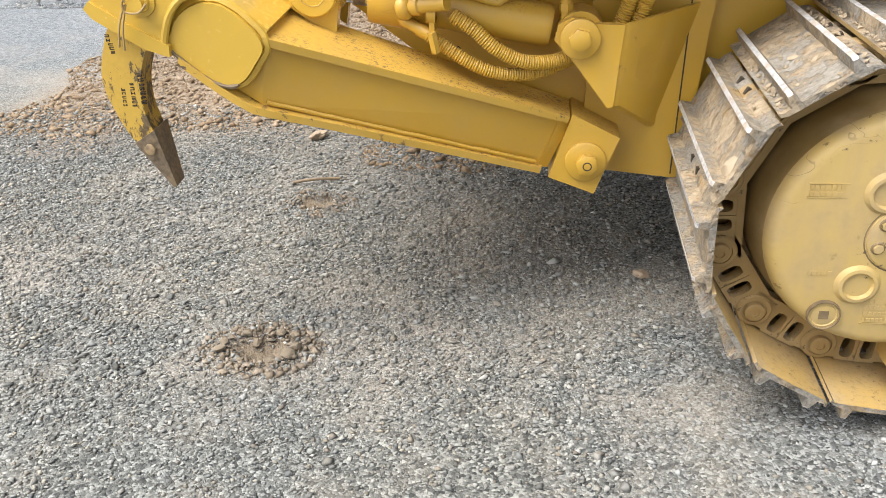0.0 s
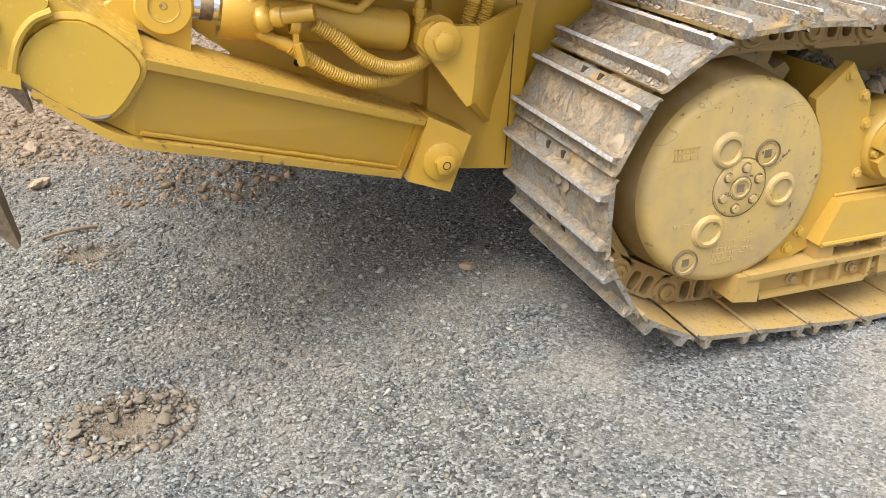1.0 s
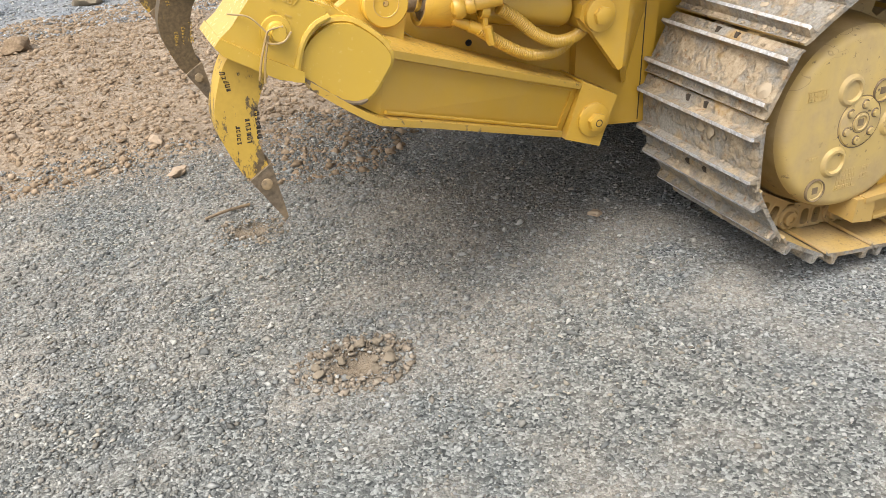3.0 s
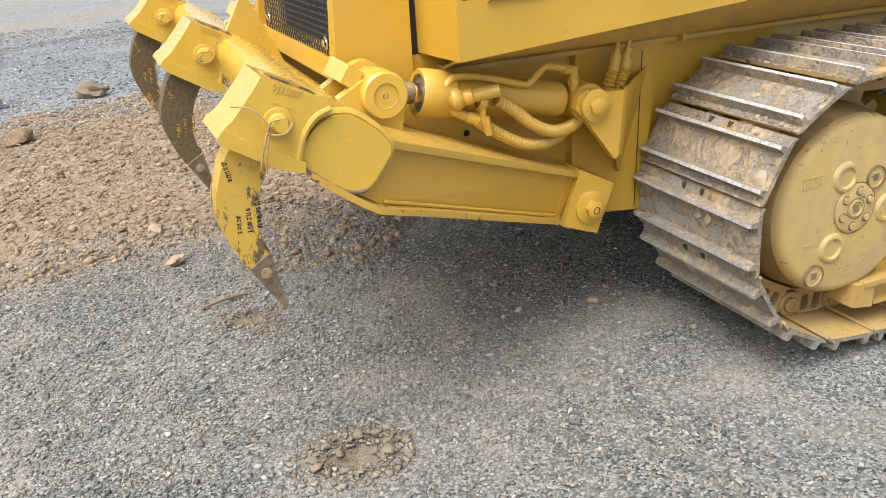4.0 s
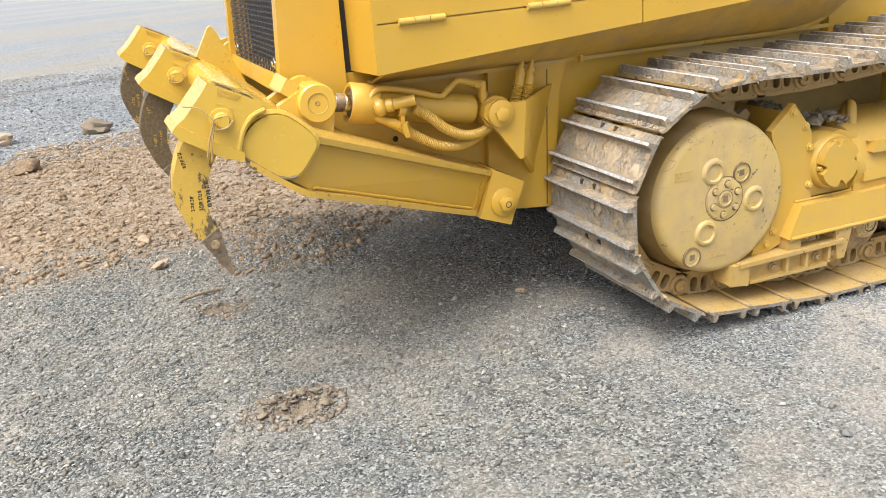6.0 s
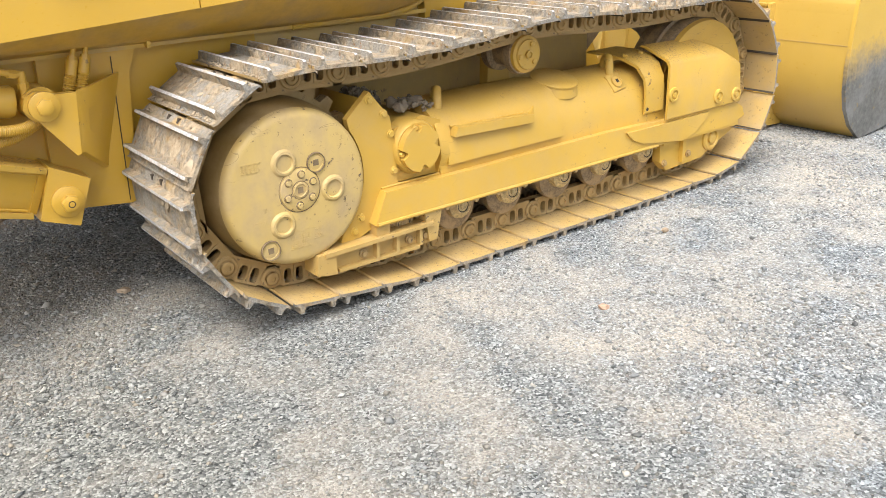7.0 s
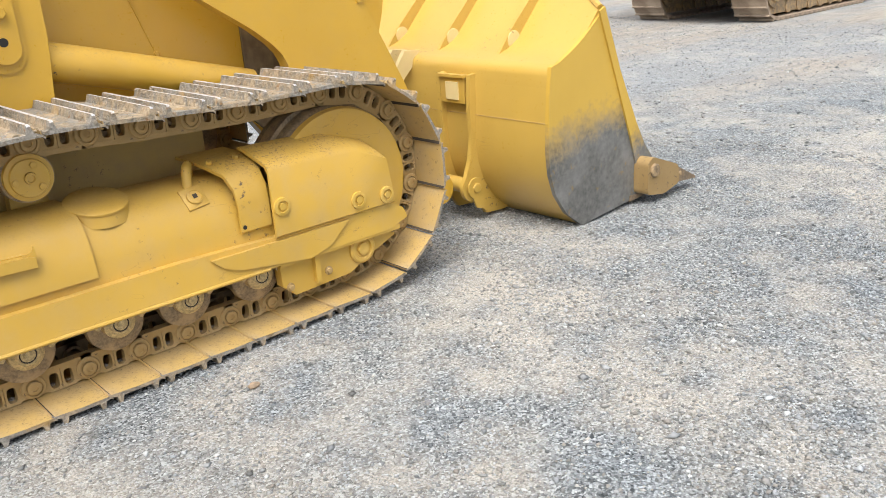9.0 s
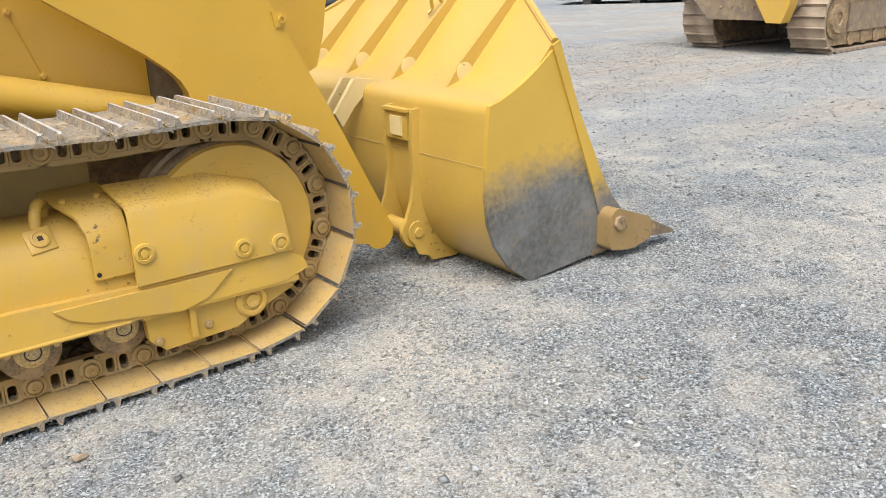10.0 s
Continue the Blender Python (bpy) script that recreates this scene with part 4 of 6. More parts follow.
    lo = [bm.verts.new((x, Y(0.042 + (z - 0.30) * 0.07), z)) for x, z in skirt]
    hi = [bm.verts.new((x, Y(0.16), z)) for x, z in skirt]
    bm.faces.new(lo)
    bm.faces.new(hi[::-1])
    for i in range(len(lo)):
        bm.faces.new((lo[i], hi[i], hi[(i + 1) % len(lo)], lo[(i + 1) % len(lo)]))
    bevel(bm, 0.008, 2, 40)
    part("skirt", bm, M_FRAME, frame_ob)
    bm = bmesh.new()                                    # rounded lip under the skirt
    sweep(bm, spline([(-0.19, Y(0.046), 0.305), (0.5, Y(0.046), 0.303), (1.1, Y(0.046), 0.301), (1.57, Y(0.046), 0.300)], 6), 0.0095, 8)
    part("lip", bm, M_FRAME, frame_ob)
    bm = bmesh.new()
    ov = [(1.314, 0.412), (1.363, 0.367), (1.444, 0.336), (1.771, 0.291), (1.88, 0.32), (1.988, 0.41)]
    prism(bm, ov, 'y', Y(0.034), Y(0.10))
    bevel(bm, 0.006)
    part("wear_plate", bm, M_FRAME, frame_ob)
    bm = bmesh.new()                                    # thicker rear half of the tube
    shell = [(0.069, 0.472)] + [(a - 0.018 if a < 0.2 else a, b + (0.013 if a > 0.12 else 0)) for a, b in curve[1:8]]
    prism(bm, [(Y(a), b) for a, b in shell] + [(Y(0.38), 0.69), (Y(0.2), 0.60), (Y(0.12), 0.472)], 'x', 0.205, 0.885)
    bevel(bm, 0.005, 2, 40)
    part("cover_plate", bm, M_FRAME, frame_ob)
    bm = bmesh.new()                                    # collar ring at the tube's rear end
    prism(bm, [(Y(a - 0.02 if a < 0.2 else a), b + 0.018) for a, b in curve[1:9]] + [(Y(0.5), 0.5), (Y(0.1), 0.44)], 'x', 0.165, 0.212)
    bevel(bm, 0.007, 2, 40)
    part("collar", bm, M_FRAME, frame_ob)
    bm = bmesh.new()                                    # step
    prism(bm, ((0.235, 0.592), (0.69, 0.575), (0.69, 0.612), (0.66, 0.618), (0.25, 0.632)), 'y', Y(0.055), Y(0.13))
    prism(bm, ((0.655, 0.61), (0.695, 0.61), (0.692, 0.65), (0.682, 0.632)), 'y', Y(0.062), Y(0.072))
    bevel(bm, 0.005)
    part("step", bm, M_FRAME, frame_ob, "welded step bar")
    for pts in ([(-0.13 + 0.07 * i, 0.1 - 0.004, 0.4375) for i in range(26)], [(0.235 + 0.02 * i, 0.094, 0.632 - 0.0006 * i) for i in range(22)]):
        bm = bmesh.new()
        rw = random.Random(len(pts))
        sweep(bm, [Vector((x, Y(a) + rw.uniform(-.001, .001), z + rw.uniform(-.0012, .0012))) for x, a, z in pts], 0.006, 6)
        part("weld_bead", bm, M_FRAME, frame_ob)
    for x in (0.262, 1.355):
        bm = bmesh.new()
        sweep(bm, spline([(x - 0.02, Y(0.19), 0.66), (x - 0.012, Y(0.20), 0.735), (x + 0.01, Y(0.23), 0.762), (x + 0.03, Y(0.27), 0.74), (x + 0.035, Y(0.29), 0.68)], 6), 0.021, 10)
        part("lifting_eye", bm, M_FRAME, frame_ob)
    bm = bmesh.new()                                    # flanged lid on the tube
    lathe(bm, (0.985, Y(0.230), 0.708), (0, -s * 0.25, 1), ((0.128, -0.05), (0.116, -0.018), (0.111, -0.006), (0.117, -0.005), (0.117, 0.003), (0.112, 0.007), (0.02, 0.009), (0, 0.009)), 36)
    part("lid", bm, M_FRAME, frame_ob)
    n0 = Vector((0, -s * 0.78, 0.62))                   # plate with a square-headed plug
    bm = bmesh.new()
    lathe(bm, (1.335, Y(0.150), 0.650), n0, ((0.066, -0.012), (0.066, 0.006), (0.060, 0.009), (0, 0.009)), 4)
    grease = part("plug_plate", bm, M_FRAME, frame_ob)
    bm = bmesh.new()
    lathe(bm, Vector((1.335, Y(0.150), 0.650)) + n0 * 0.009, n0, ((0.034, -0.002), (0.033, 0.010), (0.026, 0.013), (0.024, 0.009), (0, 0.009)), 24)
    part("plug", bm, M_FRAME, grease)
    bm = bmesh.new()
    lathe(bm, Vector((1.335, Y(0.150), 0.650)) + n0 * 0.0185, n0, ((0.013, 0), (0.013, 0.0012), (0, 0.0012)), 4)
    part("key_hole", bm, M_SLOT, grease)

    bm = bmesh.new()                                    # pivot housing and its lid
    prism(bm, ((-0.06, 0.44), (0.20, 0.44), (0.20, 0.665), (0.10, 0.70), (-0.04, 0.665)), 'y', Y(0.115), Y(0.5))
    lathe(bm, (0.052, Y(0.12), 0.578), out, ((0.118, -0.05), (0.112, 0.030), (0.104, 0.040), (0, 0.040)), 40)
    bevel(bm, 0.006, 2, 40)
    pivot = part("pivot_housing", bm, M_FRAME, frame_ob)
    bm = bmesh.new()
    pts = []
    for i in range(72):
        a = 5.0 * i
        near = min(abs((a - b + 180) % 360 - 180) for b in (8, 98, 188, 278))
        r = 0.096 if near > 11 else 0.096 - 0.026 * math.cos(radians(near * 8.1)) ** 0.5
        pts.append((0.050 + r * math.cos(radians(a)), 0.578 + r * math.sin(radians(a))))
    prism(bm, pts, 'y', Y(0.048), Y(0.112))
    bevel(bm, 0.004, 2, 50)
    for b in (8, 98, 188, 278):
        bolt(bm, (0.050 + 0.087 * math.cos(radians(b)), Y(0.078), 0.578 + 0.087 * math.sin(radians(b))), out, 0.0110, 0.016)
    part("notched_cover", bm, M_FRAME, frame_ob, "round notched pivot cover")

    bm = bmesh.new()                                    # guard beside the drive
    g = [(-0.16, 0.84), (-0.268, 0.745)] + arc(hx, hz, 0.312, 33, -52, 14) + [(-0.345, 0.213), (-0.185, 0.275), (-0.045, 0.43), (-0.048, 0.578), (-0.067, 0.724)]
    prism(bm, g, 'y', Y(0.098), Y(0.13))
    prism(bm, [(-0.25, 0.33), (-0.19, 0.29), (-0.05, 0.44), (-0.07, 0.72), (-0.15, 0.80)], 'y', Y(0.13), Y(0.5))
    bevel(bm, 0.005, 2, 40)
    guard = part("drive_guard", bm, M_FRAME, frame_ob, "pointed bolted guard plate")
    for bx, bz in ((-0.163, 0.805), (-0.098, 0.742), (-0.070, 0.655), (-0.062, 0.50), (-0.235, 0.335), (-0.27, 0.285)):
        bm = bmesh.new()
        bolt(bm, (bx, Y(0.098), bz), out, 0.013, 0.010, 6, 0.018)
        part("bolt", bm, M_WASH, guard)

    bm = bmesh.new()                                    # chain guide below
    prism(bm, [(-0.45, 0.155), (0.11, 0.148), (0.13, 0.165), (0.13, 0.245), (-0.45, 0.24)], 'y', Y(0.078), Y(0.16))
    prism(bm, [(-0.445, 0.232), (0.09, 0.238), (0.09, 0.254), (-0.445, 0.250)], 'y', Y(0.036), Y(0.16))
    prism(bm, [(-0.38, 0.150), (0.02, 0.146), (0.02, 0.160), (-0.38, 0.163)], 'y', Y(0.050), Y(0.16))
    prism(bm, ((-0.19, 0.25), (-0.125, 0.25), (-0.125, 0.31), (-0.19, 0.31)), 'y', Y(0.055), Y(0.14))
    prism(bm, ((0.070, 0.165), (0.110, 0.165), (0.145, 0.31), (0.050, 0.31)), 'y', Y(0.048), Y(0.14))
    for gx0 in (-0.20, -0.10, 0.02):
        box(bm, gx0, gx0 + 0.014, Y(0.048), Y(0.09), 0.16, 0.24)
    bevel(bm, 0.004)
    guide = part("chain_guide", bm, M_GUIDE, frame_ob, "scuffed steel chain guide")
    bm = bmesh.new()
    prism(bm, ((-0.485, 0.165), (-0.395, 0.150), (-0.395, 0.246), (-0.475, 0.246)), 'y', Y(0.042), Y(0.15))
    bevel(bm, 0.01)
    part("end_block", bm, M_GUIDE, guide)
    for bx in (-0.25, -0.02, 0.06):
        bm = bmesh.new()
        bolt(bm, (bx, Y(0.075), 0.19), out, 0.014, 0.012, 6, 0.02)
        part("bolt", bm, M_LINK, guide)

    bm = bmesh.new()                                    # idler guide plate, boss
    prism(bm, ((1.635, 0.30), (1.640, 0.185), (1.70, 0.130), (2.0, 0.142), (2.10, 0.19), (2.27, 0.255), (2.27, 0.31)), 'y', Y(0.080), Y(0.13))
    box(bm, 1.80, 1.825, Y(0.055), Y(0.09), 0.16, 0.30)
    box(bm, 1.62, 2.28, Y(0.045), Y(0.12), 0.288, 0.312)
    bevel(bm, 0.005)
    ig = part("idler_guard", bm, M_FRAME, frame_ob)
    bm = bmesh.new()
    lathe(bm, (2.072, Y(0.09), 0.242), out, ((0.075, -0.02), (0.070, 0.020), (0.060, 0.028), (0.046, 0.028), (0.042, 0.018), (0.030, 0.018), (0.028, 0.030), (0.012, 0.031), (0, 0.026)), 32)
    part("boss", bm, M_FRAME, ig)
    for bx, bz in ((1.675, 0.175), (1.88, 0.19), (2.27, 0.285)):
        bm = bmesh.new()
        bolt(bm, (bx, Y(0.08), bz), out, 0.014, 0.012, 6, 0.02)
        part("bolt", bm, M_LINK, ig)

    # shields over the recoil end of the idler
    bm = bmesh.new()
    sheet(bm, [[(x + ((0.078, 0.078, 0.074, 0.055, 0.012, 0.0, 0.0)[i] if x < 1.5 else 0.0), Y(a), z) for i, (a, z) in enumerate(((0.066, 0.482), (0.066, 0.60), (0.075, 0.66), (0.11, 0.72), (0.17, 0.757), (0.26, 0.77), (0.40, 0.77)))] for x in (1.40, 1.62)], (0, s * 0.012, -0.012))
    inner = part("inner_shield", bm, M_SHIELD, frame_ob, "curved inner shield plate")
    for bx, ba, bz in ((1.495, 0.066, 0.500), (1.44, 0.185, 0.762), (1.56, 0.185, 0.762)):
        bm = bmesh.new()
        if bz < 0.6:
            lathe(bm, (bx, Y(ba), bz), out, ((0.009, -0.001), (0.009, 0.0012), (0, 0.0012)), 14)
            part("hole", bm, M_DARK, inner)
        else:
            bolt(bm, (bx, Y(ba), bz), (0, -s * 0.35, 1), 0.013, 0.012)
            part("bolt", bm, M_FRAME, inner)
    bm = bmesh.new()
    rear = [(0.032, 0.432), (0.032, 0.710), (0.05, 0.735), (0.17, 0.795), (0.20, 0.80)]
    frnt = [(0.032, 0.432), (0.032, 0.640), (0.05, 0.665), (0.16, 0.72), (0.19, 0.725)]
    mid = [(0.032, 0.432), (0.032, 0.705), (0.05, 0.73), (0.165, 0.79), (0.195, 0.795)]
    cols = []
    for x, pr in ((1.615, rear), (2.06, mid), (2.245, frnt)):
        cols.append([(x + (0.012 if (i == 0 and x > 2.2) else (-0.02 * i if x > 2.2 else (-0.10 if x > 2 and i > 2 else (-0.03 if x < 1.7 and i > 2 else 0)))), Y(a), z) for i, (a, z) in enumerate(pr)])
    sheet(bm, cols, (0, s * 0.013, -0.010))
    shield = part("outer_shield", bm, M_SHIELD, frame_ob, "bent outer idler shield, paint worn on top")
    for bx, bz in ((1.655, 0.556), (2.045, 0.488), (2.205, 0.475)):
        bm = bmesh.new()
        lathe(bm, (bx, Y(0.034), bz), out, ((0.040, -0.004), (0.038, 0.012), (0.026, 0.014), (0.024, 0.006), (0.015, 0.006), (0.014, 0.014), (0, 0.014)), 24)
        part("bolt", bm, M_WASH, shield)
    # caked mud behind the guard
    bm = bmesh.new()
    rr = random.Random(3)
    for k in range(60):
        chunk(bm, (rr.uniform(0.08, 0.22), Y(rr.uniform(0.17, 0.34)), rr.uniform(0.70, 0.735)), rr.uniform(0.006, 0.016), 60 + k, 0.8, 1)
    for k in range(8):
        chunk(bm, (rr.uniform(0.04, 0.2), Y(rr.uniform(0.18, 0.34)), rr.uniform(0.715, 0.74)), rr.uniform(0.018, 0.032), 860 + k, 0.8, 2)
    for k in range(300):
        p = Vector((rr.gauss(0, 1), rr.gauss(0, 1), rr.gauss(0, 1))).normalized() * rr.uniform(0.7, 1.0)
        chunk(bm, (-0.02 + 0.12 * p.x, Y(0.43 + 0.08 * p.y), 0.72 + 0.07 * p.z), rr.uniform(0.005, 0.016), 1000 + k, 0.9, 1)
    part("caked_mud", bm, M_CAKE, frame_ob, "dried grey mud lumps", kind="stuff")


undercarriage(0.0, 1)
undercarriage(2 * YC, -1)

# hull between the tracks
bm = bmesh.new()
prism(bm, ((-2.0, 1.10), (-2.0, 1.03), (-1.47, 0.62), (-1.15, 0.455), (-0.35, 0.442), (-0.35, 1.10)), 'y', 0.65, 2 * YC - 0.65)
bevel(bm, 0.012, 2, 40)
hull = part("hull", bm, M_YEL, loader, "yellow welded main frame")
bm = bmesh.new()
prism(bm, ((-0.349, 1.098), (-0.349, 0.444), (1.60, 0.46), (1.66, 0.60), (1.66, 0.93), (1.05, 1.02), (0.6, 1.10)), 'y', 0.651, 2 * YC - 0.651)
bevel(bm, 0.012, 2, 40)
part("belly_hull", bm, M_MID, hull, "brown dusted hull between the tracks")
for x, z in ((-1.751, 0.936), (-1.613, 0.936), (-1.476, 0.937), (-1.611, 0.827)):
    bm = bmesh.new()
    q = 0.011 if z < 0.9 else 0.017
    lathe(bm, (x, 0.65, z), (0, -1, 0), ((q, -0.001), (q * 0.97, 0.003), (q * 0.7, 0.003), (q * 0.65, 0.0015), (0, 0.0015)), 20)
    part("bolt_hole", bm, (M_DARK if z != 0.937 else M_YEL), hull)
for s in (1, -1):
    def Y(v):
        return v if s > 0 else 2 * YC - v
    bm = bmesh.new()
    prism(bm, ((-1.17, 0.47), (-0.95, 0.445), (-0.90, 0.95), (-0.86, 1.05), (-1.22, 1.05), (-1.24, 0.66)), 'y', Y(0.612), Y(0.66))
    bevel(bm, 0.006)
    part("side_plate", bm, M_YEL, hull)
    bm = bmesh.new()
    prism(bm, ((-0.981, 0.46), (-0.977, 0.46), (-0.957, 1.02), (-0.961, 1.02)), 'y', Y(0.611), Y(0.63))
    part("plate_joint", bm, M_SLOT, hull)
    bm = bmesh.new()                                    # pin plate and its slanted wing
    prism(bm, ((-1.345, 0.915), (-1.335, 0.955), (-1.30, 0.972), (-1.245, 0.955), (-1.165, 0.952), (-1.185, 0.735), (-1.20, 0.73), (-1.30, 0.865)), 'y', Y(0.435), Y(0.465))
    wing = [(-1.19, 0.44, 0.735), (-1.165, 0.44, 0.955), (-0.965, 0.615, 0.972), (-1.05, 0.64, 0.60)]
    lo = [bm.verts.new((x, Y(y), z)) for x, y, z in wing]
    hi = [bm.verts.new((x + 0.022, Y(y + 0.006), z)) for x, y, z in wing]
    bm.faces.new(lo)
    bm.faces.new(hi[::-1])
    for i in range(4):
        bm.faces.new((lo[i], hi[i], hi[(i + 1) % 4], lo[(i + 1) % 4]))
    bm.transform(Matrix.Translation((0.016, 0, -0.012)))
    bevel(bm, 0.004)
    part("cylinder_bracket", bm, M_YEL, hull, "folded cylinder bracket")
    for x in (-1.150, -1.106):                          # hoses rising behind the bracket
        bm = bmesh.new()
        corrugated(bm, [(x - 0.035, Y(0.53), 0.85), (x - 0.004, Y(0.525), 0.925), (x + 0.018, Y(0.525), 0.990)], 0.0195)
        part("hose", bm, M_YEL, hull, "yellow overpainted spiral hose")
        bm = bmesh.new()
        p0, p1, p2 = Vector((x + 0.017, Y(0.525), 0.985)), Vector((x + 0.034, Y(0.535), 1.035)), Vector((x + 0.055, Y(0.55), 1.10))
        rod(bm, p0, p1, 0.0205, 14)
        rod(bm, p1, p1.lerp(p2, 0.2), 0.0165, 6)
        rod(bm, p1, p2, 0.0095, 12)
        part("hose_fitting", bm, M_YEL, hull)

# rear radiator guard
POST = ((-2.03, 1.05), (-1.785, 1.02), (-1.775, 1.95), (-1.97, 1.95))
bm = bmesh.new()
prism(bm, POST, 'y', 0.635, 0.70)
bevel(bm, 0.014, 3, 40)
guard = part("radiator_guard", bm, M_HOOD, loader, "yellow rear radiator guard frame")
for name, pts, y0, y1 in (("post", POST, 2 * YC - 0.70, 2 * YC - 0.635), ("sill", ((-2.03, 1.05), (-1.80, 1.05), (-1.80, 1.105), (-2.018, 1.112)), 0.702, 2 * YC - 0.702),
                          ("top_rail", ((-2.0, 1.80), (-1.80, 1.80), (-1.80, 1.95), (-1.985, 1.95)), 0.702, 2 * YC - 0.702), ("mullion", ((-1.96, 1.107), (-1.76, 1.107), (-1.76, 1.798), (-1.96, 1.798)), 1.62, 1.70)):
    bm = bmesh.new()
    prism(bm, pts, 'y', y0, y1)
    bevel(bm, 0.012, 2, 40)
    part(name, bm, M_HOOD, guard)
bm = bmesh.new()                                        # perforated sheet: bars of a staggered mesh
gy0, gy1, gz0, gz1 = 0.70, 1.66, 1.12, 1.80
def on_grille(y, z, d=0.0):
    return (-2.012 + (z - 1.1) * 0.045 + d, y, z)
step_y, step_z = 0.032, 0.020
nyg, nzg = int((gy1 - gy0) / step_y), int((gz1 - gz0) / step_z)
for j in range(nzg + 1):
    for i in range(nyg + 1):
        cy = gy0 + step_y * (i + 0.5 * (j % 2))
        cz = gz0 + step_z * j
        ring_o, ring_i = [], []
        for k in range(6):
            a = radians(60 * k + 30)
            ring_o.append(bm.verts.new(on_grille(cy + step_y * 0.577 * math.cos(a), cz + step_z * 0.667 * math.sin(a))))
            ring_i.append(bm.verts.new(on_grille(cy + step_y * 0.40 * math.cos(a), cz + step_z * 0.46 * math.sin(a), 0.003)))
        for k in range(6):
            bm.faces.new((ring_o[k], ring_o[(k + 1) % 6], ring_i[(k + 1) % 6], ring_i[k]))
part("grille", bm, M_GRILLE, guard, "black perforated radiator grille", smooth=10)
bm = bmesh.new()
box(bm, -1.94, -1.92, 0.70, 1.66, 1.10, 1.85)
part("radiator_core", bm, M_DARK, guard, "black radiator core")
for y, z in ((0.775, 1.150), (1.60, 1.155)):
    bm = bmesh.new()
    bolt(bm, on_grille(y, z, -0.001), (-1, 0, 0), 0.012, 0.010, 12, 0.022)
    part("bolt", bm, M_CHROME, guard, "shiny steel bolt")

# side enclosures with doors
def edge_z(x):
    return 1.118 + (x + 1.752) * 0.0675

for s in (1, -1):
    def Y(v):
        return v if s > 0 else 2 * YC - v
    bm = bmesh.new()
    pts = [(-1.745, edge_z(-1.745) + 0.012), (0.60, edge_z(0.60) + 0.012), (0.60, 1.60), (-0.68, 1.60), (-0.69, 1.45), (-1.745, 1.440)]
    prism(bm, pts, 'y', Y(0.343), Y(0.66))
    body = part("side_enclosure", bm, M_HOOD, loader, "yellow engine side enclosure with hinged doors")
    def seam(x):
        return 1.283 + (x + 1.75) * 0.0125 if x < -0.7 else 1.312 + (x + 0.7) * 0.008
    def panel(name, pts, label=""):
        bm = bmesh.new()
        prism(bm, pts, 'y', Y(0.331), Y(0.345))
        bevel(bm, 0.004, 2, 30)
        return part(name, bm, M_HOOD, body, label)
    g = 0.0028
    panel("lower_panel", [(-1.744, edge_z(-1.752)), (-0.697 - g, edge_z(-0.697)), (-0.697 - g, 1.46), (-0.935 + g, 1.46), (-0.935 + g, seam(-0.935) - g), (-1.744, seam(-1.752) - g)])
    rear_door = panel("door", [(-1.744, seam(-1.752) + g), (-0.935 - g, seam(-0.935) + g), (-0.935 - g, 1.452), (-1.744, 1.443)], "hinged yellow access door")
    panel("lower_panel", [(-0.697 + g, edge_z(-0.697)), (0.60, edge_z(0.60)), (0.60, seam(0.6) - g), (-0.697 + g, seam(-0.69) - g)])
    front_door = panel("door", [(-0.697 + g, seam(-0.69) + g), (0.60, seam(0.6) + g), (0.60, 1.60), (-0.697 + g, 1.60)], "hinged yellow access door")
    bm = bmesh.new()                                    # rear closing flange
    prism(bm, ((0.331, 1.118), (0.66, 1.105), (0.66, 1.44), (0.331, 1.445)), 'x', -1.758, -1.744) if s > 0 else prism(bm, ((Y(0.331), 1.118), (Y(0.66), 1.105), (Y(0.66), 1.44), (Y(0.331), 1.445)), 'x', -1.758, -1.744)
    bevel(bm, 0.004)
    part("rear_flange", bm, M_HOOD, body)
    for x0, x1, door in ((-1.67, -1.50, rear_door), (-1.185, -1.012, rear_door), (-0.62, -0.452, front_door), (-0.16, 0.022, front_door)):
        bm = bmesh.new()
        for k in range(3):
            a, b = x0 + (x1 - x0) * k / 3 + 0.001, x0 + (x1 - x0) * (k + 1) / 3 - 0.001
            rod(bm, (a, Y(0.328), seam(a)), (b, Y(0.328), seam(b)), 0.0125, 12)
        part("hinge", bm, M_WASH, door, "painted barrel hinge")
    bm = bmesh.new()                                    # latch plate
    prism(bm, ((-0.68, 1.342), (-0.53, 1.336), (-0.53, 1.43), (-0.68, 1.43)), 'y', Y(0.318), Y(0.333))
    bolt(bm, (-0.60, Y(0.318), 1.37), (0, -s, 0), 0.022, 0.008, 20)
    bevel(bm, 0.004)
    part("latch", bm, M_HOOD, front_door, "recessed door latch plate")
    # sloping belly below the doors, ending in a round corner
    bm = bmesh.new()
    cols = []
    for x in (-1.70, -0.83, -0.82, 0.25, 0.42, 0.52, 0.58, 0.60):
        lift = 0.0 if x < 0.3 else 0.17 * ((x - 0.3) / 0.3) ** 2
        top = edge_z(x) + 0.004
        cols.append([(x, Y(0.350), top), (x, Y(0.365), top - 0.004), (x, Y(0.52), min(top - 0.002, 1.068 + lift + 0.01)), (x, Y(0.60), min(top - 0.002, 1.052 + lift)), (x, Y(0.66), min(top, 1.052 + lift))])
    sheet(bm, cols, (0, 0, 0.01))
    part("belly_panel", bm, M_BELLY, body, "dusty sloping belly panel")
    bm = bmesh.new()
    box(bm, -1.70, 0.5, Y(0.592), Y(0.60), 1.040, 1.058)
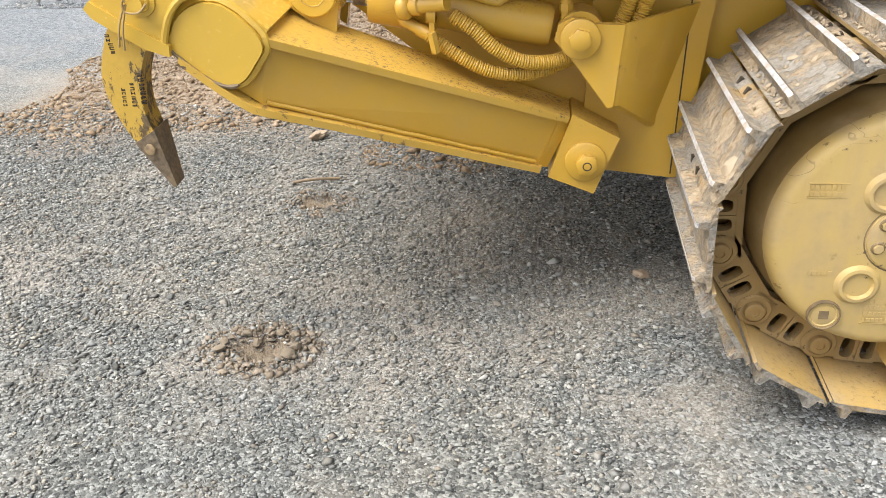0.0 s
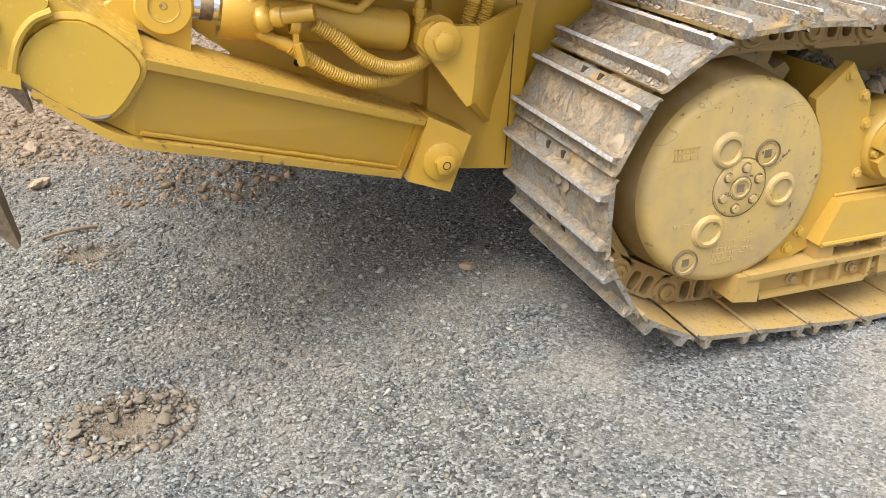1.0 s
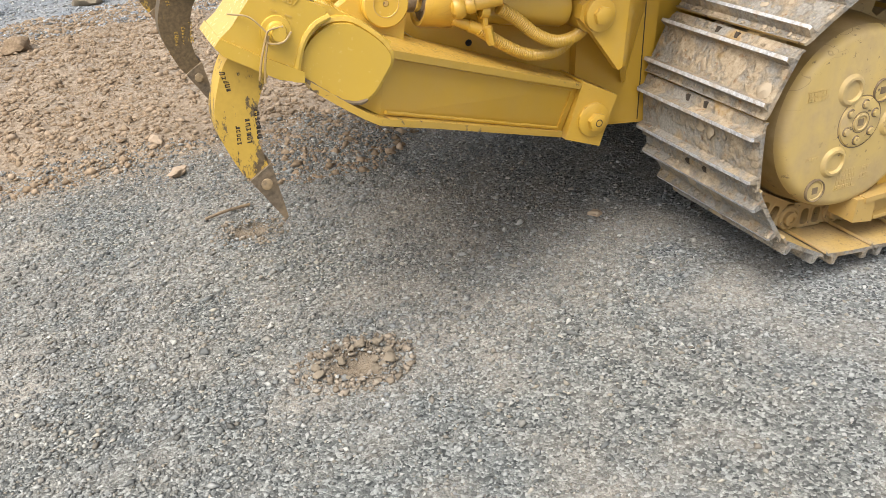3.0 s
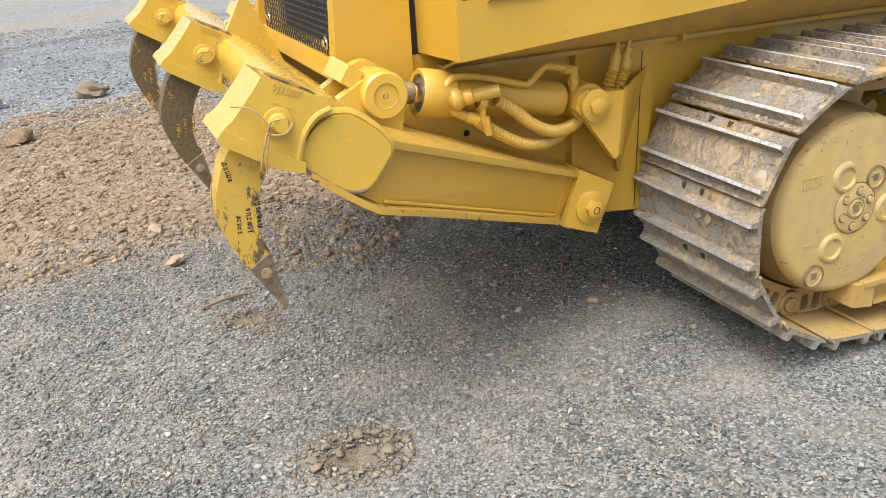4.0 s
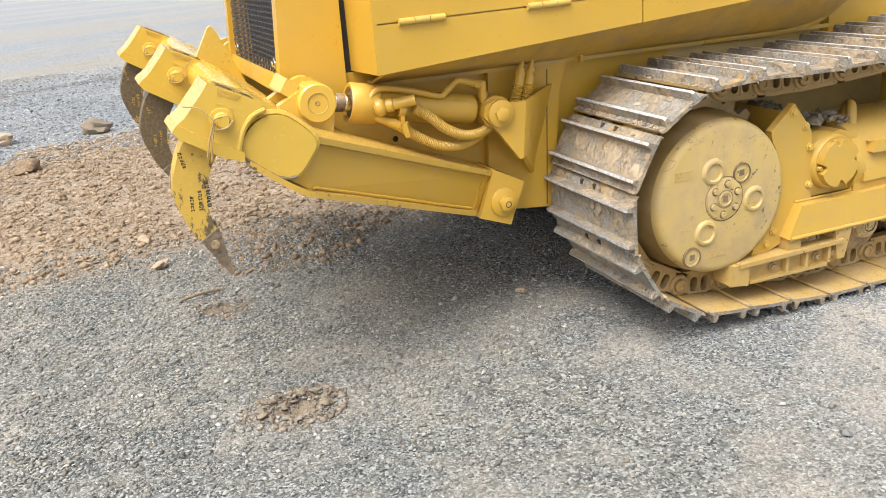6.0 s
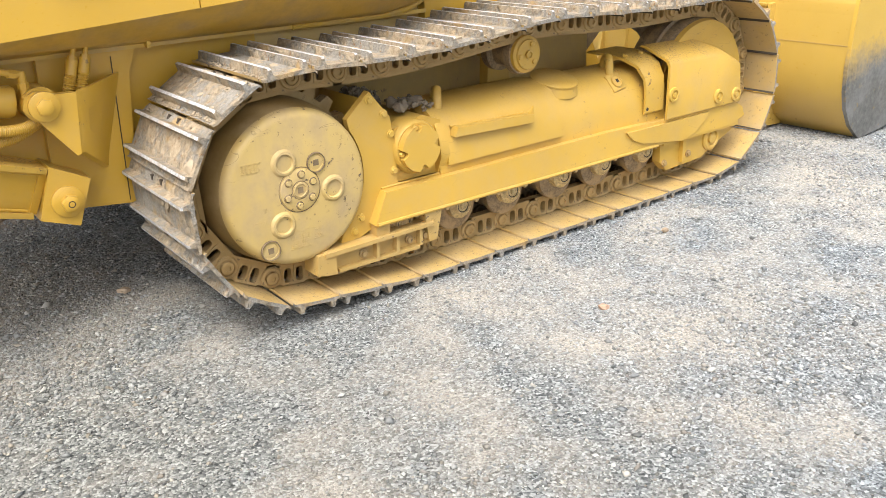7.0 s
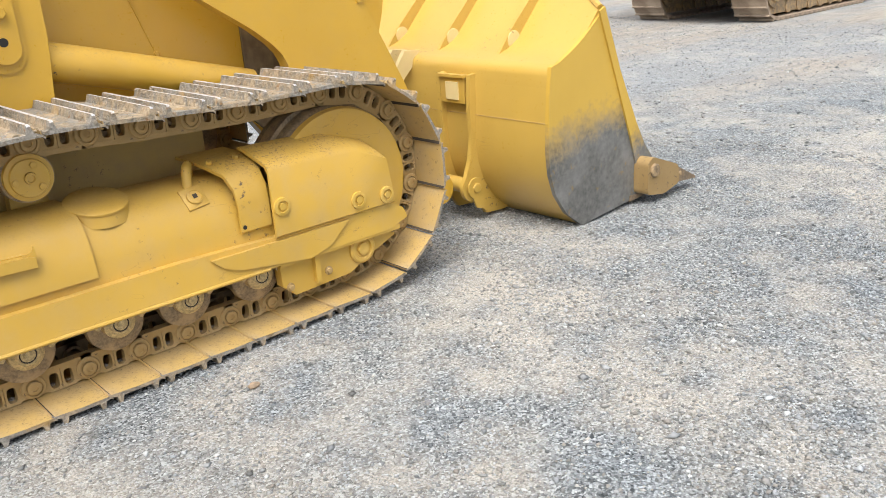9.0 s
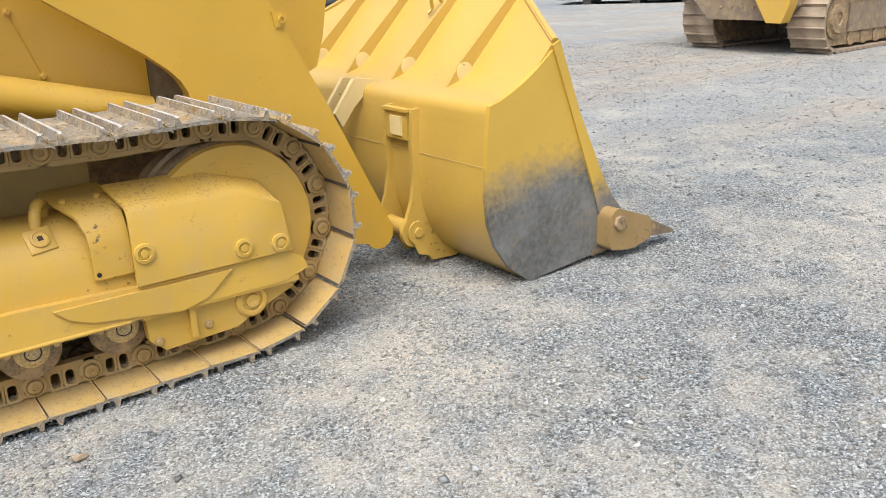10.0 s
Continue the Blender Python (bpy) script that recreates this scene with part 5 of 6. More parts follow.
    box(bm, -0.832, -0.820, Y(0.56), Y(0.605), 1.04, 1.09)
    part("seam_flange", bm, M_BELLY, body)
    bm = bmesh.new()                                    # rolled lip round the panel's end
    sweep(bm, spline([(-0.2, Y(0.600), 1.050), (0.25, Y(0.600), 1.050), (0.40, Y(0.590), 1.072), (0.50, Y(0.575), 1.125), (0.56, Y(0.545), 1.185), (0.575, Y(0.50), 1.24), (0.575, Y(0.45), 1.262)], 6), 0.016, 8)
    part("rolled_lip", bm, M_BELLY, body)

# hood and cab base above the enclosures
bm = bmesh.new()
prism(bm, ((-1.75, 1.09), (1.02, 1.09), (1.02, 1.95), (-1.75, 1.95)), 'y', 0.665, 2 * YC - 0.665)
bevel(bm, 0.03, 2, 40)
part("hood", bm, M_HOOD, loader, "yellow engine hood block")

# black strips added for the shade in the gap behind the guard post
for y0 in (0.652, 2 * YC - 0.664):
    bm = bmesh.new()
    prism(bm, ((-1.80, 1.06), (-1.752, 1.06), (-1.752, 1.94), (-1.79, 1.94)), 'y', y0, y0 + 0.012)
    part("seal_strip", bm, M_DARK, loader, "black strip standing in for the shaded gap")

# ripper, raised
HINGE = (-1.226, 0.530)
LUG = (-1.952, 1.034)           # pin of the lift cylinder's rod
BEAM = [(-2.018, 0.992), (-2.10, 1.052), (-2.165, 1.100), (-2.205, 1.118), (-2.240, 1.114), (-2.264, 1.090), (-2.272, 1.050), (-2.262, 0.990),
        (-2.238, 0.935), (-2.195, 0.885), (-2.14, 0.852), (-2.095, 0.872)]
bm = bmesh.new()
prism(bm, BEAM, 'y', 0.20, 2 * YC - 0.20)
bevel(bm, 0.010, 2, 50)
ripper = part("ripper_beam", bm, M_RIPTOP, loader, "raised yellow ripper cross beam")


def loft(bm, a, b):
    """Two outlines of equal length joined by straight faces."""
    A, B = [bm.verts.new(p) for p in a], [bm.verts.new(p) for p in b]
    bm.faces.new(A)
    bm.faces.new(B[::-1])
    for i in range(len(A)):
        bm.faces.new((A[i], B[i], B[(i + 1) % len(A)], A[(i + 1) % len(A)]))


CAPO = [(-2.275, 0.962), (-2.243, 1.018), (-2.21, 1.047), (-2.178, 1.060), (-2.142, 1.060), (-2.105, 1.045), (-2.05, 0.996), (-2.031, 0.953), (-2.056, 0.912),
        (-2.084, 0.878), (-2.11, 0.863), (-2.141, 0.864), (-2.17, 0.876), (-2.205, 0.902), (-2.239, 0.931)]
for s in (1, -1):
    def Y(v):
        return v if s > 0 else 2 * YC - v
    out = (0, -s, 0)
    # side arm: box girder with flanges, splayed to the rear
    def sect(xt, zt, xb, zb, y0, y1):
        return [(xt, Y(y0), zt), (xb, Y(y0), zb), (xb, Y(y1), zb), (xt, Y(y1), zt)]
    bm = bmesh.new()
    loft(bm, sect(-1.284, 0.645, -1.352, 0.512, 0.516, 0.632), sect(-2.03, 0.958, -2.064, 0.800, 0.212, 0.46))
    loft(bm, sect(-2.03, 0.956, -2.064, 0.801, 0.212, 0.46), sect(-2.16, 1.02, -2.240, 0.920, 0.206, 0.40))
    bevel(bm, 0.004)
    armr = part("side_arm", bm, M_YEL, ripper, "yellow box-section ripper arm")
    bm = bmesh.new()
    loft(bm, sect(-1.272, 0.662, -1.279, 0.644, 0.496, 0.64), sect(-2.030, 0.976, -2.037, 0.957, 0.186, 0.47))
    bevel(bm, 0.004)
    part("flange", bm, M_FLANGE, armr, "top plate scattered with rusty grit")
    bm = bmesh.new()
    rows = [(-1.350, 0.514, 0.486, 0.64), (-1.90, 0.738, 0.245, 0.52), (-2.040, 0.792, 0.186, 0.47), (-2.075, 0.805, 0.178, 0.46), (-2.115, 0.832, 0.172, 0.45), (-2.165, 0.870, 0.168, 0.43), (-2.245, 0.934, 0.166, 0.40)]
    sheet(bm, [[(x, Y(y0), z), (x, Y(y1), z)] for x, z, y0, y1 in rows], (-0.006, 0, -0.018))
    bevel(bm, 0.004)
    part("flange", bm, M_FLANGE, armr)
    for a, b in (((-1.30, 0.509, 0.645), (-2.03, 0.212, 0.955)), ((-1.37, 0.492, 0.530), (-2.05, 0.208, 0.806))):
        bm = bmesh.new()                                # weld beads in the web's corners
        rw = random.Random(11)
        sweep(bm, [Vector(a).lerp(Vector(b), k / 40) + Vector((rw.uniform(-.001, .001), 0, rw.uniform(-.001, .001))) if s > 0 else
                   Vector((a[0], 2 * YC - a[1], a[2])).lerp(Vector((b[0], 2 * YC - b[1], b[2])), k / 40) for k in range(41)], 0.006, 6)
        part("weld_bead", bm, M_YEL, armr)
    bm = bmesh.new()                                    # strap between arm and hinge block
    loft(bm, sect(-1.268, 0.640, -1.334, 0.500, 0.522, 0.636), sect(-1.300, 0.655, -1.362, 0.512, 0.504, 0.636))
    bevel(bm, 0.004)
    part("strap", bm, M_YEL, armr)
    bm = bmesh.new()                                    # hinge block
    prism(bm, ((-1.266, 0.668), (-1.132, 0.598), (-1.198, 0.428), (-1.330, 0.478)), 'y', Y(0.50), Y(0.645))
    bevel(bm, 0.007)
    part("hinge_block", bm, M_YEL, armr)
    bm = bmesh.new()
    lathe(bm, (HINGE[0], Y(0.50), HINGE[1]), out, ((0.058, -0.005), (0.058, 0.010), (0.054, 0.013), (0, 0.013)), 32)
    bolt(bm, (HINGE[0] + 0.004, Y(0.488), HINGE[1] - 0.004), out, 0.033, 0.022)
    part("hinge_bolt", bm, M_YEL, armr)
    bm = bmesh.new()
    lathe(bm, (HINGE[0] + 0.004, Y(0.467), HINGE[1] - 0.004), out, ((0.014, -0.001), (0.013, 0.0015), (0.010, 0.0015), (0.009, 0.0), (0, 0.0)), 18)
    part("bolt_mark", bm, M_SLOT, armr)
    bm = bmesh.new()                                    # welded end cap
    cap = [(p.x, p.z) for p in spline([(a, 0, c) for a, c in CAPO + CAPO[:1]], 3)[:-1]]
    prism(bm, cap, 'y', Y(0.176), Y(0.24))
    bevel(bm, 0.007, 2, 40)
    part("end_cap", bm, M_RIPTOP, ripper, "rounded welded end plate")
    bm = bmesh.new()                                    # weld bead round the plate
    mx, mz = -2.15, 0.96
    loop = [Vector((mx + (x - mx) * 1.05, Y(0.198) + 0.002 * math.sin(i * 2.1), mz + (z - mz) * 1.06)) for i, (x, z) in enumerate(cap)]
    sweep(bm, loop + loop[:1], 0.011, 6)
    part("weld_bead", bm, M_RIPTOP, ripper)
    bm = bmesh.new()                                    # rusted crack along the lower edge
    crack = [Vector((x - 0.003, Y(0.175), z - 0.004)) for x, z in cap if z < 0.962 and x < -2.10]
    sweep(bm, crack, lambda u: 0.0035 + 0.0035 * abs(math.sin(u * 90)), 6)
    part("crack", bm, M_GRIME_SHADE, ripper, "rusty cracked weld")
    # lugs and eye for the lift cylinder
    px, pz = LUG
    for y0, y1 in ((0.425, 0.463), (0.575, 0.613)):
        bm = bmesh.new()
        prism(bm, [(-2.085, 1.035), (-1.905, 0.905)] + arc(px, pz, 0.068, -12, 132, 12), 'y', Y(y0), Y(y1))
        bevel(bm, 0.005, 2, 40)
        part("lug", bm, M_RIPTOP, ripper)
    bm = bmesh.new()
    lathe(bm, (px, Y(0.425), pz), out, ((0.067, -0.005), (0.067, 0.020), (0.062, 0.026), (0.037, 0.026), (0.035, 0.022), (0.009, 0.022), (0.007, 0.014), (0, 0.014)), 40)
    part("pin_cap", bm, M_RIPTOP, ripper)
    bm = bmesh.new()
    lathe(bm, (px, Y(0.399), pz), out, ((0.0355, -0.001), (0.0360, 0.0010), (0.0370, 0.0010), (0.0375, -0.001)), 36)
    lathe(bm, (px, Y(0.403), pz), out, ((0.008, -0.001), (0.007, 0.0012), (0, 0.0012)), 14)
    part("pin_groove", bm, M_GUIDE, ripper)
    bm = bmesh.new()
    prism(bm, [(px - 0.115, pz + 0.045), (px - 0.085, pz + 0.090), (px - 0.045, pz + 0.064), (px - 0.075, pz + 0.018)], 'y', Y(0.44), Y(0.60))
    bevel(bm, 0.006)
    part("stop_block", bm, M_RIPTOP, ripper)

    # lift cylinder
    def Y(v):
        return v + 0.04 if s > 0 else 2 * YC - v - 0.04
    shift = Matrix.Translation((0.010, 0, -0.014))
    A, B = Vector((px, Y(0.48), pz)), Vector((-1.262, Y(0.48), 0.908))
    d = (B - A).normalized()
    bm = bmesh.new()
    lathe(bm, A + d * 0.132, d, ((0.034, 0.035), (0.056, 0.035), (0.058, 0.002), (0.070, 0.0), (0.074, 0.006), (0.074, 0.100), (0.068, 0.108), (0.0575, 0.114), (0.057, 0.478), (0.050, 0.493), (0, 0.493)), 40)
    lathe(bm, (B.x, Y(0.425), B.z), (0, s, 0), ((0, 0), (0.062, 0), (0.062, 0.11), (0, 0.11)), 32)
    cyl = part("ripper_cylinder", bm, M_YEL, loader, "yellow hydraulic ripper cylinder")
    bm = bmesh.new()
    rod(bm, A + d * 0.04, A + d * 0.20, 0.031, 28)
    part("piston_rod", bm, M_CHROME, cyl, "bright chrome piston rod")
    bm = bmesh.new()
    lathe(bm, A + d * 0.132, d, ((0.0315, 0.012), (0.056, 0.012), (0.056, 0.034)), 32)
    lathe(bm, A + d * 0.085, d, ((0.0318, 0.0), (0.033, 0.002), (0.033, 0.03), (0.0318, 0.032)), 28)
    part("rod_seal", bm, M_RUST, cyl, "dirty brown rod seal")
    bm = bmesh.new()
    lathe(bm, (A.x, Y(0.43), A.z), (0, s, 0), ((0, 0), (0.066, 0), (0.070, 0.01), (0.070, 0.09), (0.066, 0.1), (0, 0.1)), 32)
    part("rod_eye", bm, M_RIPTOP, cyl)
    bm = bmesh.new()
    lathe(bm, (B.x, Y(0.395), B.z), out, ((0.052, -0.01), (0.052, 0.016), (0.046, 0.020), (0, 0.020)), 32)
    bolt(bm, (B.x, Y(0.377), B.z), out, 0.030, 0.020)
    part("pin", bm, M_YEL, cyl)
    tube = [(-1.745, 0.43, 0.965), (-1.775, 0.42, 1.005), (-1.755, 0.425, 1.05), (-1.71, 0.43, 1.065), (-1.60, 0.43, 1.042), (-1.50, 0.43, 1.012), (-1.475, 0.43, 1.018), (-1.425, 0.44, 1.052), (-1.40, 0.44, 1.054), (-1.32, 0.45, 1.030)]
    bm = bmesh.new()
    sweep(bm, spline([(x, Y(y), z) for x, y, z in tube], 6), 0.0115, 10)
    bm.transform(shift)
    part("steel_line", bm, M_YEL, cyl)
    bm = bmesh.new()
    rod(bm, (-1.352, Y(0.447), 1.037), (-1.328, Y(0.452), 1.031), 0.0165, 6)
    rod(bm, (-1.330, Y(0.452), 1.032), (-1.306, Y(0.455), 1.030), 0.0135, 12)
    rod(bm, (-1.310, Y(0.455), 1.040), (-1.310, Y(0.455), 0.962), 0.0145, 12)
    rod(bm, (-1.310, Y(0.455), 1.000), (-1.310, Y(0.455), 0.980), 0.019, 6)
    bm.transform(shift)
    part("line_elbow", bm, M_YEL, cyl)
    bm = bmesh.new()
    rod(bm, (-1.745, Y(0.43), 0.968), (-1.70, Y(0.42), 0.945), 0.016, 12)
    rod(bm, (-1.70, Y(0.42), 0.945), (-1.665, Y(0.41), 0.930), 0.019, 12)
    bm.transform(shift)
    part("lower_fitting", bm, M_YEL, cyl)
    bm = bmesh.new()
    lathe(bm, (-1.752, Y(0.42), 1.0), (0.037, -s * 0.015, 0.006), ((0, -0.004), (0.020, 0.0), (0.032, 0.010), (0.034, 0.024), (0.028, 0.038), (0.021, 0.042), (0.0245, 0.05), (0.0245, 0.068), (0.020, 0.072), (0.020, 0.15), (0, 0.15)), 18)
    bm.transform(shift)
    part("elbow_fitting", bm, M_YEL, cyl)
    bm = bmesh.new()
    box(bm, -1.667, -1.653, Y(0.385), Y(0.425), 0.935, 1.005)
    lathe(bm, (-1.66, Y(0.40), 0.99), (1, 0, -0.15), ((0.021, -0.012), (0.0265, -0.012), (0.0265, 0.012), (0.021, 0.012)), 16)
    bolt(bm, (-1.66, Y(0.372), 0.945), (0.2, 0, -1), 0.013, 0.055)
    bevel(bm, 0.002, 1)
    bm.transform(shift)
    part("hose_clamp", bm, M_YEL, cyl)
    bm = bmesh.new()
    corrugated(bm, [(-1.61, Y(0.40), 0.987), (-1.55, Y(0.40), 0.945), (-1.49, Y(0.40), 0.893), (-1.42, Y(0.41), 0.858), (-1.34, Y(0.44), 0.850), (-1.26, Y(0.48), 0.870), (-1.19, Y(0.52), 0.90)], 0.0185)
    bm.transform(shift)
    part("hose", bm, M_YEL, cyl, "yellow overpainted spiral hose")
    bm = bmesh.new()
    corrugated(bm, [(-1.675, Y(0.41), 0.933), (-1.62, Y(0.41), 0.892), (-1.55, Y(0.41), 0.848), (-1.48, Y(0.42), 0.822), (-1.39, Y(0.45), 0.815), (-1.31, Y(0.49), 0.835), (-1.22, Y(0.53), 0.87)], 0.0175)
    bm.transform(shift)
    part("hose", bm, M_YEL, cyl, "yellow overpainted spiral hose")

# shanks in their pockets
PV = (-1.275, 0.58)             # all outlines of the shanks count from here


def R(pts):
    return [(PV[0] + a, PV[1] + b) for a, b in pts]


BOSS = [(-1.062, 0.604), (-1.085, 0.575), (-1.112, 0.545), (-1.142, 0.512), (-1.172, 0.490), (-1.181, 0.475), (-1.168, 0.462), (-1.10, 0.416), (-1.04, 0.384), (-1.004, 0.366), (-0.990, 0.40), (-0.972, 0.452), (-0.938, 0.490), (-0.915, 0.512), (-0.922, 0.532)]
OUT = [(-1.105, 0.50), (-1.135, 0.452), (-1.166, 0.412), (-1.190, 0.358), (-1.207, 0.301), (-1.206, 0.248), (-1.189, 0.191), (-1.168, 0.139), (-1.146, 0.105)]
INN = [(-1.098, 0.140), (-1.111, 0.201), (-1.109, 0.263), (-1.095, 0.314), (-1.075, 0.355), (-1.050, 0.385), (-0.995, 0.42)]
def smooth2(pts, n=5):
    return [(p.x, p.z) for p in spline([(a, 0, b) for a, b in pts], n)]

for k, yc in enumerate((0.252, YC, 2 * YC - 0.252)):
    bm = bmesh.new()
    half = 0.088
    prism(bm, R(smooth2(BOSS + BOSS[:1], 3)[:-1]), 'y', yc - half, yc + half)
    bevel(bm, 0.014, 4, 50)
    pocket = part("shank_pocket", bm, M_RIPTOP, ripper, "cast yellow shank pocket", smooth=60)
    bm = bmesh.new()                                    # cast ridge where the pocket meets the beam
    sweep(bm, [p + Vector((0, yc - half + 0.004, 0)) for p in spline([(x, 0, z) for x, z in R([(-1.005, 0.362), (-0.998, 0.40), (-0.978, 0.452), (-0.945, 0.490), (-0.905, 0.506)])], 6)], 0.010, 8)
    part("cast_collar", bm, M_RIPTOP, pocket)
    bm = bmesh.new()                                    # flared rim round the pocket's mouth
    prism(bm, R([(-1.186, 0.476), (-1.170, 0.494), (-1.08, 0.438), (-0.985, 0.385), (-0.988, 0.358), (-1.05, 0.378), (-1.168, 0.452)]), 'y', yc - half - 0.007, yc + half + 0.007)
    bevel(bm, 0.009, 3, 40)
    part("rim", bm, M_RIPTOP, pocket, smooth=60)
    bm = bmesh.new()                                    # shank head in the open top of the pocket
    a, b = Vector((-1.045, 0, 0.592)), Vector((-0.935, 0, 0.537))
    nrm = Vector((0.055, 0, 0.110)).normalized()
    along = (b - a).normalized()
    for name, w, dd, grow, mt in (("slot", 0.052, 0.003, 0.006, M_SLOT), ("shank_head", 0.043, 0.007, -0.004, M_SHANK)):
        p0, p1 = a - along * grow, b + along * grow
        q = [p0 + nrm * dd, p1 + nrm * dd, p1 - nrm * 0.02, p0 - nrm * 0.02]
        prism(bm, [(PV[0] + v.x, PV[1] + v.z) for v in q], 'y', yc - w, yc + w)
        bevel(bm, 0.004)
        part(name, bm, mt, pocket)
        bm = bmesh.new()
    bm.free()
    bm = bmesh.new()
    cx, cz = R([(-1.038, 0.491)])[0]
    lathe(bm, (cx, yc - half, cz), (0, -1, 0), ((0.040, -0.01), (0.036, 0.005), (0.025, 0.006), (0.022, 0.014), (0.018, 0.016), (0, 0.016)), 24)
    rod(bm, (cx, yc - half - 0.015, cz), (cx, yc - half - 0.034, cz), 0.017, 14)
    part("retaining_pin", bm, M_RIPTOP, pocket)
    bm = bmesh.new()                                    # tie wire through the pin
    y = yc - half - 0.030
    sweep(bm, spline([(cx + 0.012, y, cz + 0.016), (cx - 0.025, y - 0.006, cz + 0.012), (cx - 0.03, y - 0.004, cz - 0.015), (cx + 0.005, y - 0.008, cz - 0.018), (cx + 0.028, y - 0.004, cz + 0.002)], 6), 0.0025, 6)
    if k == 0:
        sweep(bm, spline([(cx - 0.03, y, cz + 0.0), (cx - 0.05, y - 0.004, cz - 0.05), (cx - 0.062, y - 0.002, cz - 0.10)], 6), 0.0028, 6)
        sweep(bm, spline([(cx - 0.025, y, cz - 0.0), (cx - 0.042, y - 0.004, cz - 0.055), (cx - 0.05, y - 0.002, cz - 0.108)], 6), 0.0028, 6)
        sweep(bm, spline([(cx - 0.025, y, cz + 0.005), (cx - 0.06, y + 0.01, cz + 0.045), (cx - 0.105, yc - half - 0.003, cz + 0.055)], 6), 0.0022, 6)
    elif k == 1:
        sweep(bm, spline([(cx - 0.02, y, cz + 0.0), (cx + 0.03, y - 0.004, cz + 0.03), (cx + 0.06, y - 0.002, cz + 0.06)], 6), 0.0022, 6)
    part("tie_wire", bm, M_LINK, pocket, "thin tie wire")
    bm = bmesh.new()                                    # shank
    prism(bm, R(smooth2(OUT) + smooth2(INN)), 'y', yc - 0.037, yc + 0.037)
    bevel(bm, 0.006, 2, 50)
    shank = part("shank", bm, M_SHANK if k == 0 else M_BARE, ripper, "scraped curved steel shank" if k == 0 else "bare rusty curved shank")
    bm = bmesh.new()                                    # point
    tip = R([(-1.072, -0.020)])[0]
    back = R([(-1.152, 0.114), (-1.092, 0.150)])
    v = [bm.verts.new((back[0][0], yc + sy * 0.046, back[0][1])) for sy in (-1, 1)] + [bm.verts.new((back[1][0], yc + sy * 0.046, back[1][1])) for sy in (1, -1)]
    t = [bm.verts.new((tip[0] - 0.004, yc + sy * 0.028, tip[1])) for sy in (-1, 1)] + [bm.verts.new((tip[0] + 0.006, yc + sy * 0.028, tip[1] + 0.004)) for sy in (1, -1)]
    bm.faces.new(v)
    bm.faces.new(t[::-1])
    for i in range(4):
        bm.faces.new((v[i], t[i], t[(i + 1) % 4], v[(i + 1) % 4]))
    bevel(bm, 0.005)
    point = part("ripper_point", bm, M_RUST, shank, "worn brown steel ripper point")
    bm = bmesh.new()
    c0 = R([(-1.112, 0.098)])[0]
    bolt(bm, (c0[0], yc - 0.046, c0[1]), (0, -1, 0), 0.015, 0.006, 14)
    part("point_pin", bm, M_TIRE, shank)
    bm = bmesh.new()                                    # cast marks that cannot be read
    rr = random.Random(40 + k)
    for off, z0, z1 in ((0.34, 0.40, 0.355), (0.34, 0.262, 0.215), (0.55, 0.275, 0.215), (0.76, 0.30, 0.215)):
        z = z0
        while z > z1:
            hgt = rr.uniform(0.005, 0.009)
            xo = -1.203 + 0.12 * off - 0.25 * (z - 0.28) ** 2 * 4
            wdt = rr.uniform(0.009, 0.013)
            for u0, u1, v0, v1 in rr.sample(((0, 1, 0, 0.28), (0, 1, 0.7, 1), (0, 0.25, 0, 1), (0.75, 1, 0, 1), (0, 1, 0.4, 0.65)), 3):
                prism(bm, R([(xo + wdt * u0, z - hgt * v0), (xo + wdt * u1, z - hgt * v0), (xo + wdt * u1, z - hgt * v1), (xo + wdt * u0, z - hgt * v1)]), 'y', yc - 0.0378, yc - 0.030)
            z -= hgt + rr.uniform(0.003, 0.005)
    part("cast_mark", bm, M_SLOT if k == 0 else M_SHANK, shank, kind="stuff")
    curve = bpy.data.curves.new("casting_text", 'FONT')  # raised casting number on the pocket
    curve.body = "9J1587"
    curve.size, curve.extrude, curve.align_x = 0.026, 0.0012, 'CENTER'
    text_ob = bpy.data.objects.new("casting_text", curve)
    scene.collection.objects.link(text_ob)
    dg = bpy.context.evaluated_depsgraph_get()
    me = bpy.data.meshes.new_from_object(text_ob.evaluated_get(dg))
    bpy.data.objects.remove(text_ob)
    me.materials.clear()
    me.materials.append(M_WASH)
    ob = new("casting_number", me)
    ob.parent = pocket
    tx, tz = R([(-1.012, 0.556)])[0]
    ob.matrix_basis = pose(tx, yc - half - 0.001, tz, 90, 0, 0) @ pose(0, 0, 0, 0, 0, -27)
    bm = bmesh.new()
    for a0, a1 in ((-0.026, -0.010), (0.010, 0.026)):
        q = [(tx - 0.009 + c * math.cos(radians(-27)) - e * math.sin(radians(-27)), tz - 0.028 + c * math.sin(radians(-27)) + e * math.cos(radians(-27))) for c, e in ((a0, 0), (a1, 0), (a1, 0.004), (a0, 0.004))]
        prism(bm, q, 'y', yc - half - 0.002, yc - half + 0.002)
    part("cast_mark", bm, M_WASH, pocket)

bm = bmesh.new()                                        # fin standing on the beam's middle
prism(bm, ((-2.155, 1.236), (-2.140, 1.243), (-2.122, 1.215), (-2.030, 1.000), (-2.10, 1.030), (-2.235, 1.095)), 'y', YC - 0.02, YC + 0.01)
bevel(bm, 0.004)
part("fin", bm, M_RIPTOP, ripper, "triangular welded fin")
